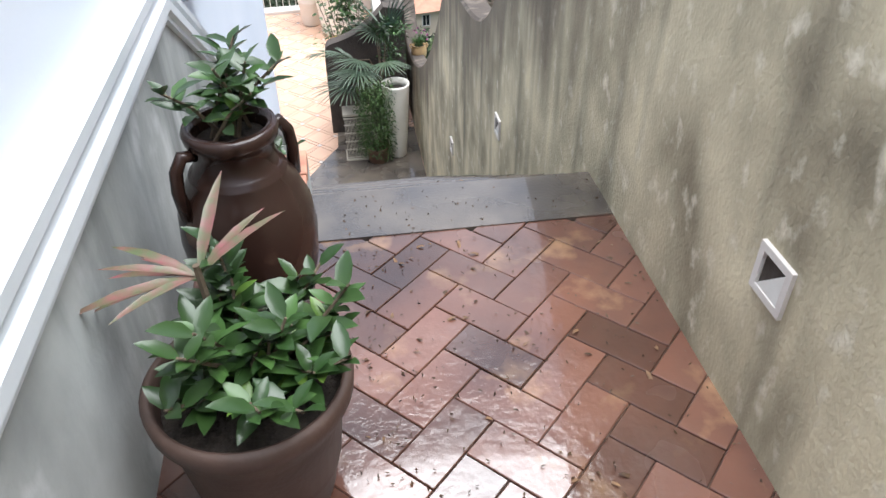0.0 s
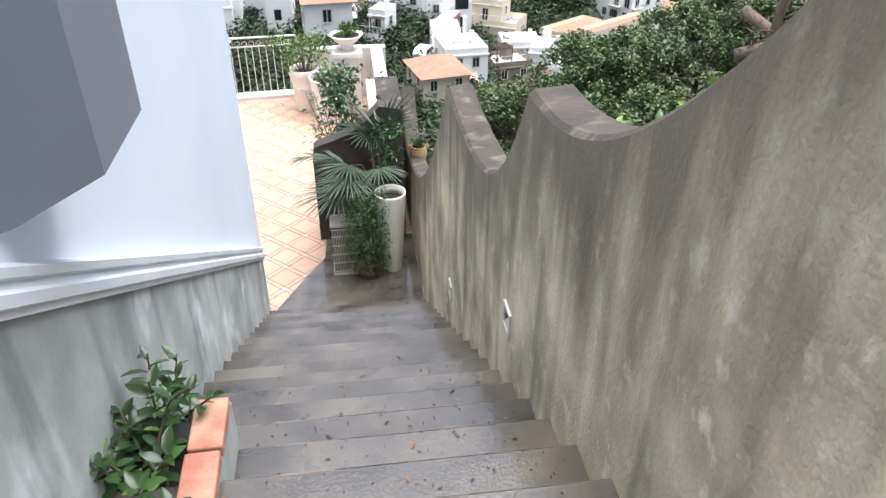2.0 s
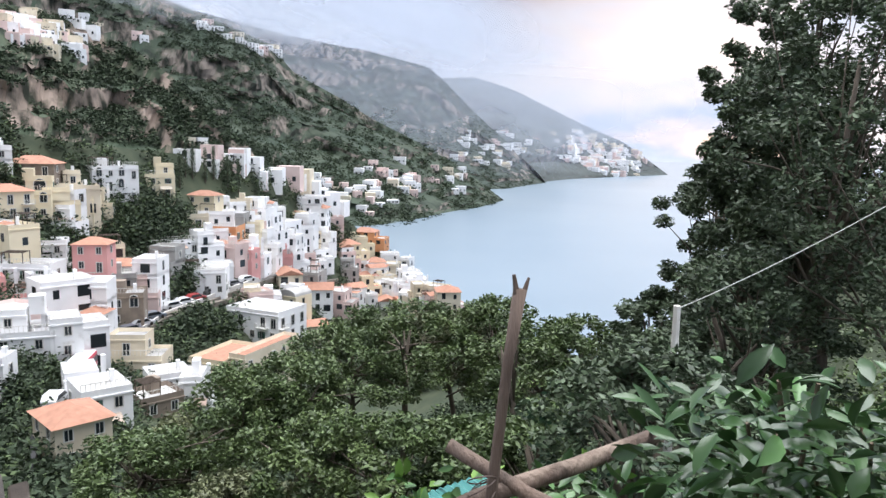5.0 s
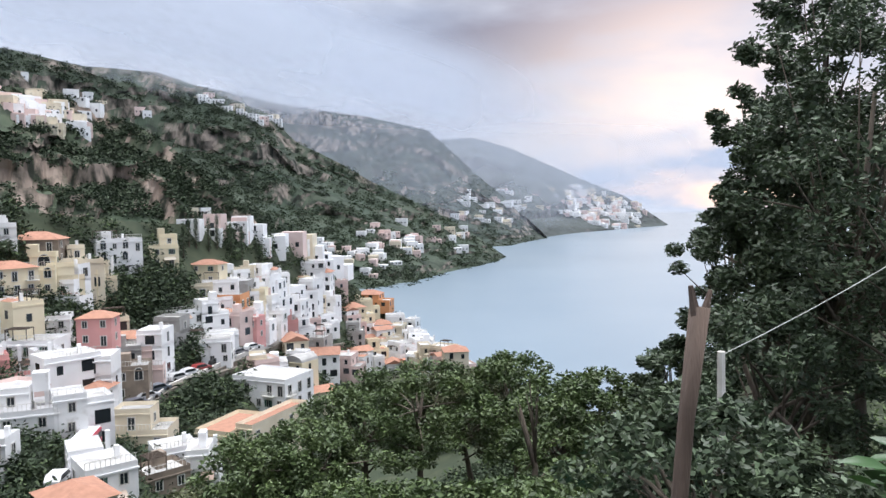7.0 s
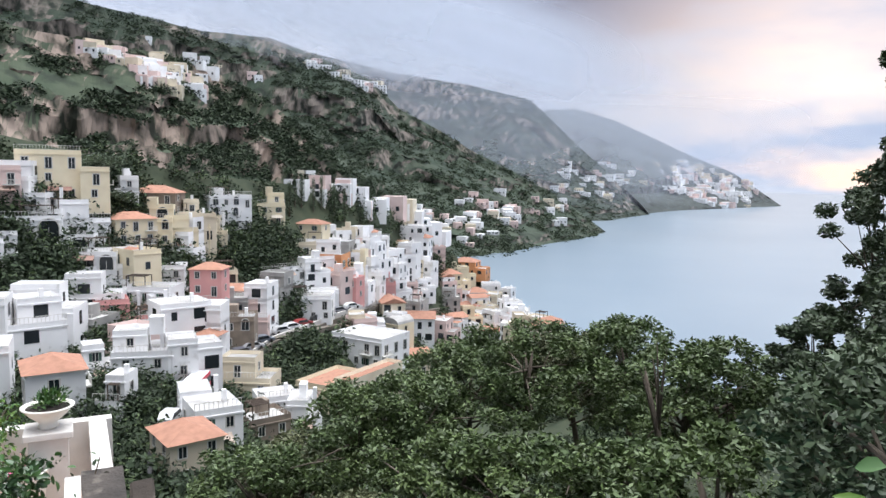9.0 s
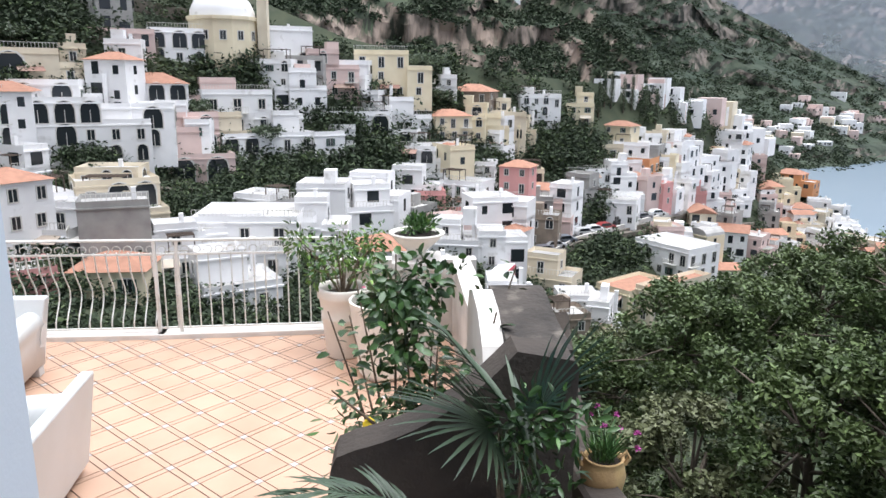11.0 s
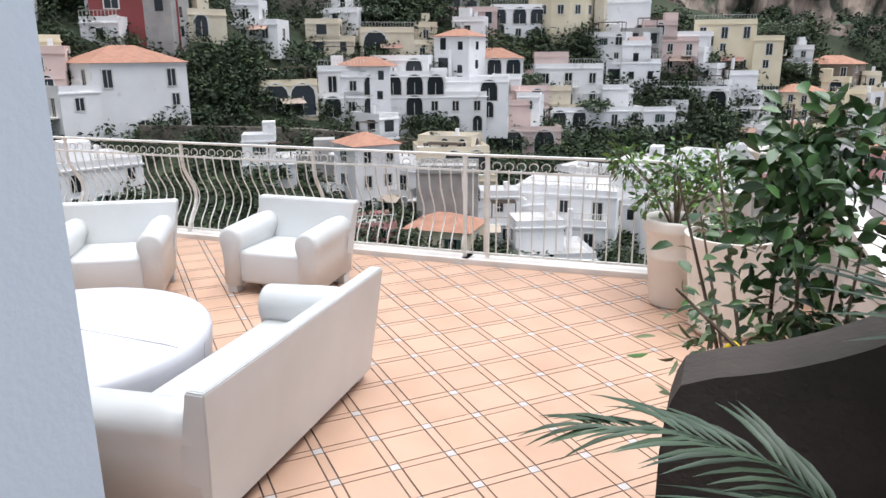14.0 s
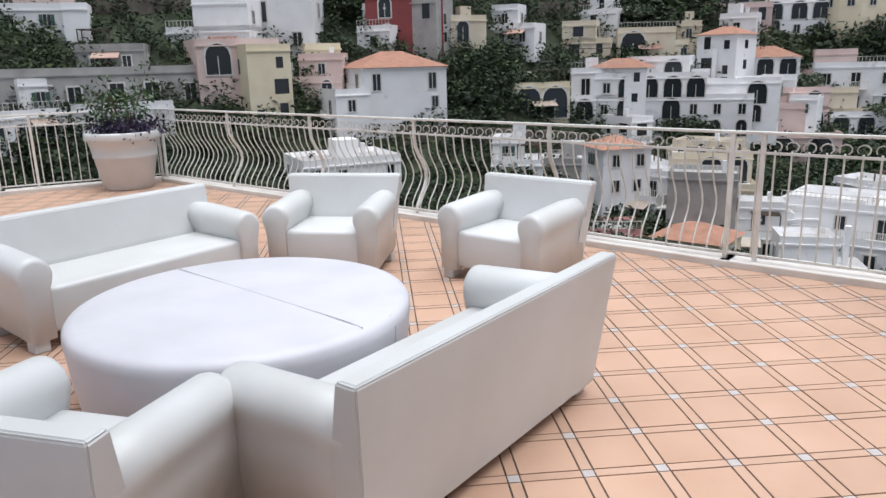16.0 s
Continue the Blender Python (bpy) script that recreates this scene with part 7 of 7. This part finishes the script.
part("dome", lathe([(5.9, 5.9), (5.8, 7.0), (5.0, 8.7), (3.5, 10.0), (1.6, 10.7), (0.001, 10.9)], 28), TINT["w"], church, smooth=True)
part("bell_turret", box(6.6, 8.4, -1, 1, -4, 9.5), TINT["c"], church)
for i in range(12):
    a = math.tau * (i + 0.5) / 12
    share("window", WINDOWS["n"], church, pose(6.1 * math.cos(a), 6.1 * math.sin(a), 1.8, 0, 0, math.degrees(a) + 90))

# ---- paving pieces, last ----
random.seed(31)
# herringbone pavers on the landing
PL, PW = 0.27, 0.135
bm = box(-PL / 2 + 0.0015, PL / 2 - 0.0015, -PW / 2 + 0.0015, PW / 2 - 0.0015, -0.03, 0, bevel=0.0025, seg=1)
paver_me = bpy.data.meshes.new("paver")
bm.to_mesh(paver_me)
bm.free()
paver_me.materials.append(M_BRICK)
turn = Matrix.Translation((1.86, 0.67, 0)) @ Matrix.Rotation(radians(45), 4, "Z")
for i in range(-22, 22):
    for j in range(-22, 22):
        for k in (0, 1):
            # two pavers in each cell of the zigzag
            if k == 0:
                ang = 0
                c = Vector((i * PW + j * 2 * PW, i * PW - j * 2 * PW, 0)) + Vector((PL / 2, PW / 2, 0))
            else:
                c, ang = Vector((i * PW + j * 2 * PW, i * PW - j * 2 * PW, 0)) + Vector((PW / 2, PW + PL / 2, 0)), 90
            w = turn @ c
            if left_x(w.y) - 0.1 < w.x < WR + 0.1 and -1.6 < w.y < 0.86:
                m = Matrix.Translation((w.x, w.y, LAND + random.uniform(-0.002, 0.002))) @ Matrix.Rotation(radians(45 + ang), 4, "Z") @ Matrix.Rotation(random.uniform(-0.006, 0.006), 4, "X")
                share("paver", paver_me, floor, m)

# terrace tiles on the diagonal, with narrow border strips and white insets
PITCH, BIG = 0.325, 0.268
tm = Matrix.Translation((-0.035, 10.013, 0)) @ Matrix.Rotation(radians(46.3), 4, "Z")


def inside(x, y):
    hit = False
    n = len(TERR)
    for i in range(n):
        (x0, y0), (x1, y1) = TERR[i], TERR[(i + 1) % n]
        if (y0 > y) != (y1 > y) and x < (x1 - x0) * (y - y0) / (y1 - y0) + x0:
            hit = not hit
    return hit


terr = bpy.data.objects["floor_terrace"]


def tile_mesh(name, w, h, mat):
    bm = box(-w / 2, w / 2, -h / 2, h / 2, -0.006, 0.0)
    me = bpy.data.meshes.new(name)
    bm.to_mesh(me)
    bm.free()
    me.materials.append(mat)
    return me


S = PITCH - BIG
t_big, t_in = tile_mesh("tile", BIG - 0.009, BIG - 0.009, M_TILE), tile_mesh("inset", S - 0.007, S - 0.007, M_INSET)
t_a, t_b = tile_mesh("border_tile", BIG - 0.006, S - 0.009, M_STRIP), tile_mesh("border_tile", S - 0.009, BIG - 0.006, M_STRIP)
own = {"tile": 0, "inset": 0, "border_tile": 0}
late = bmesh.new()
slot = {"tile": 0, "border_tile": 1, "inset": 2}
for i in range(-46, 46):
    for j in range(-46, 46):
        for me, dx, dy, w, h in ((t_big, PITCH / 2, PITCH / 2, BIG, BIG), (t_in, 0, 0, S, S), (t_a, PITCH / 2, 0, BIG, S), (t_b, 0, PITCH / 2, S, BIG)):
            p = tm @ Vector((i * PITCH + dx, j * PITCH + dy, 0))
            if not inside(p.x, p.y) or p.y < 6.45:
                continue
            nm = me.name.split(".")[0]
            m = Matrix.Translation((p.x, p.y, random.uniform(-0.0006, 0.0006))) @ Matrix.Rotation(radians(46.3), 4, "Z")
            if -1.2 < p.x < 1.7 and 7.4 < p.y < 12.2 and own[nm] < 300:
                own[nm] += 1
                share(nm, me, terr, m)
            else:
                q = [late.verts.new(m @ Vector((sx * (w / 2 - 0.0045), sy * (h / 2 - 0.0045), 0))) for sx, sy in ((-1, -1), (1, -1), (1, 1), (-1, 1))]
                f = late.faces.new(q)
                f.material_index = slot[nm]
M_TILE2 = shade("peach terrace tile", (0.58, 0.375, 0.27), 0.42, vary=(0.5, 0.31, 0.215), scale=1.6, island=0.05, grain=0.03)
part("far_tiles", late, [M_TILE2, M_STRIP, M_INSET], terr, kind="stuff")
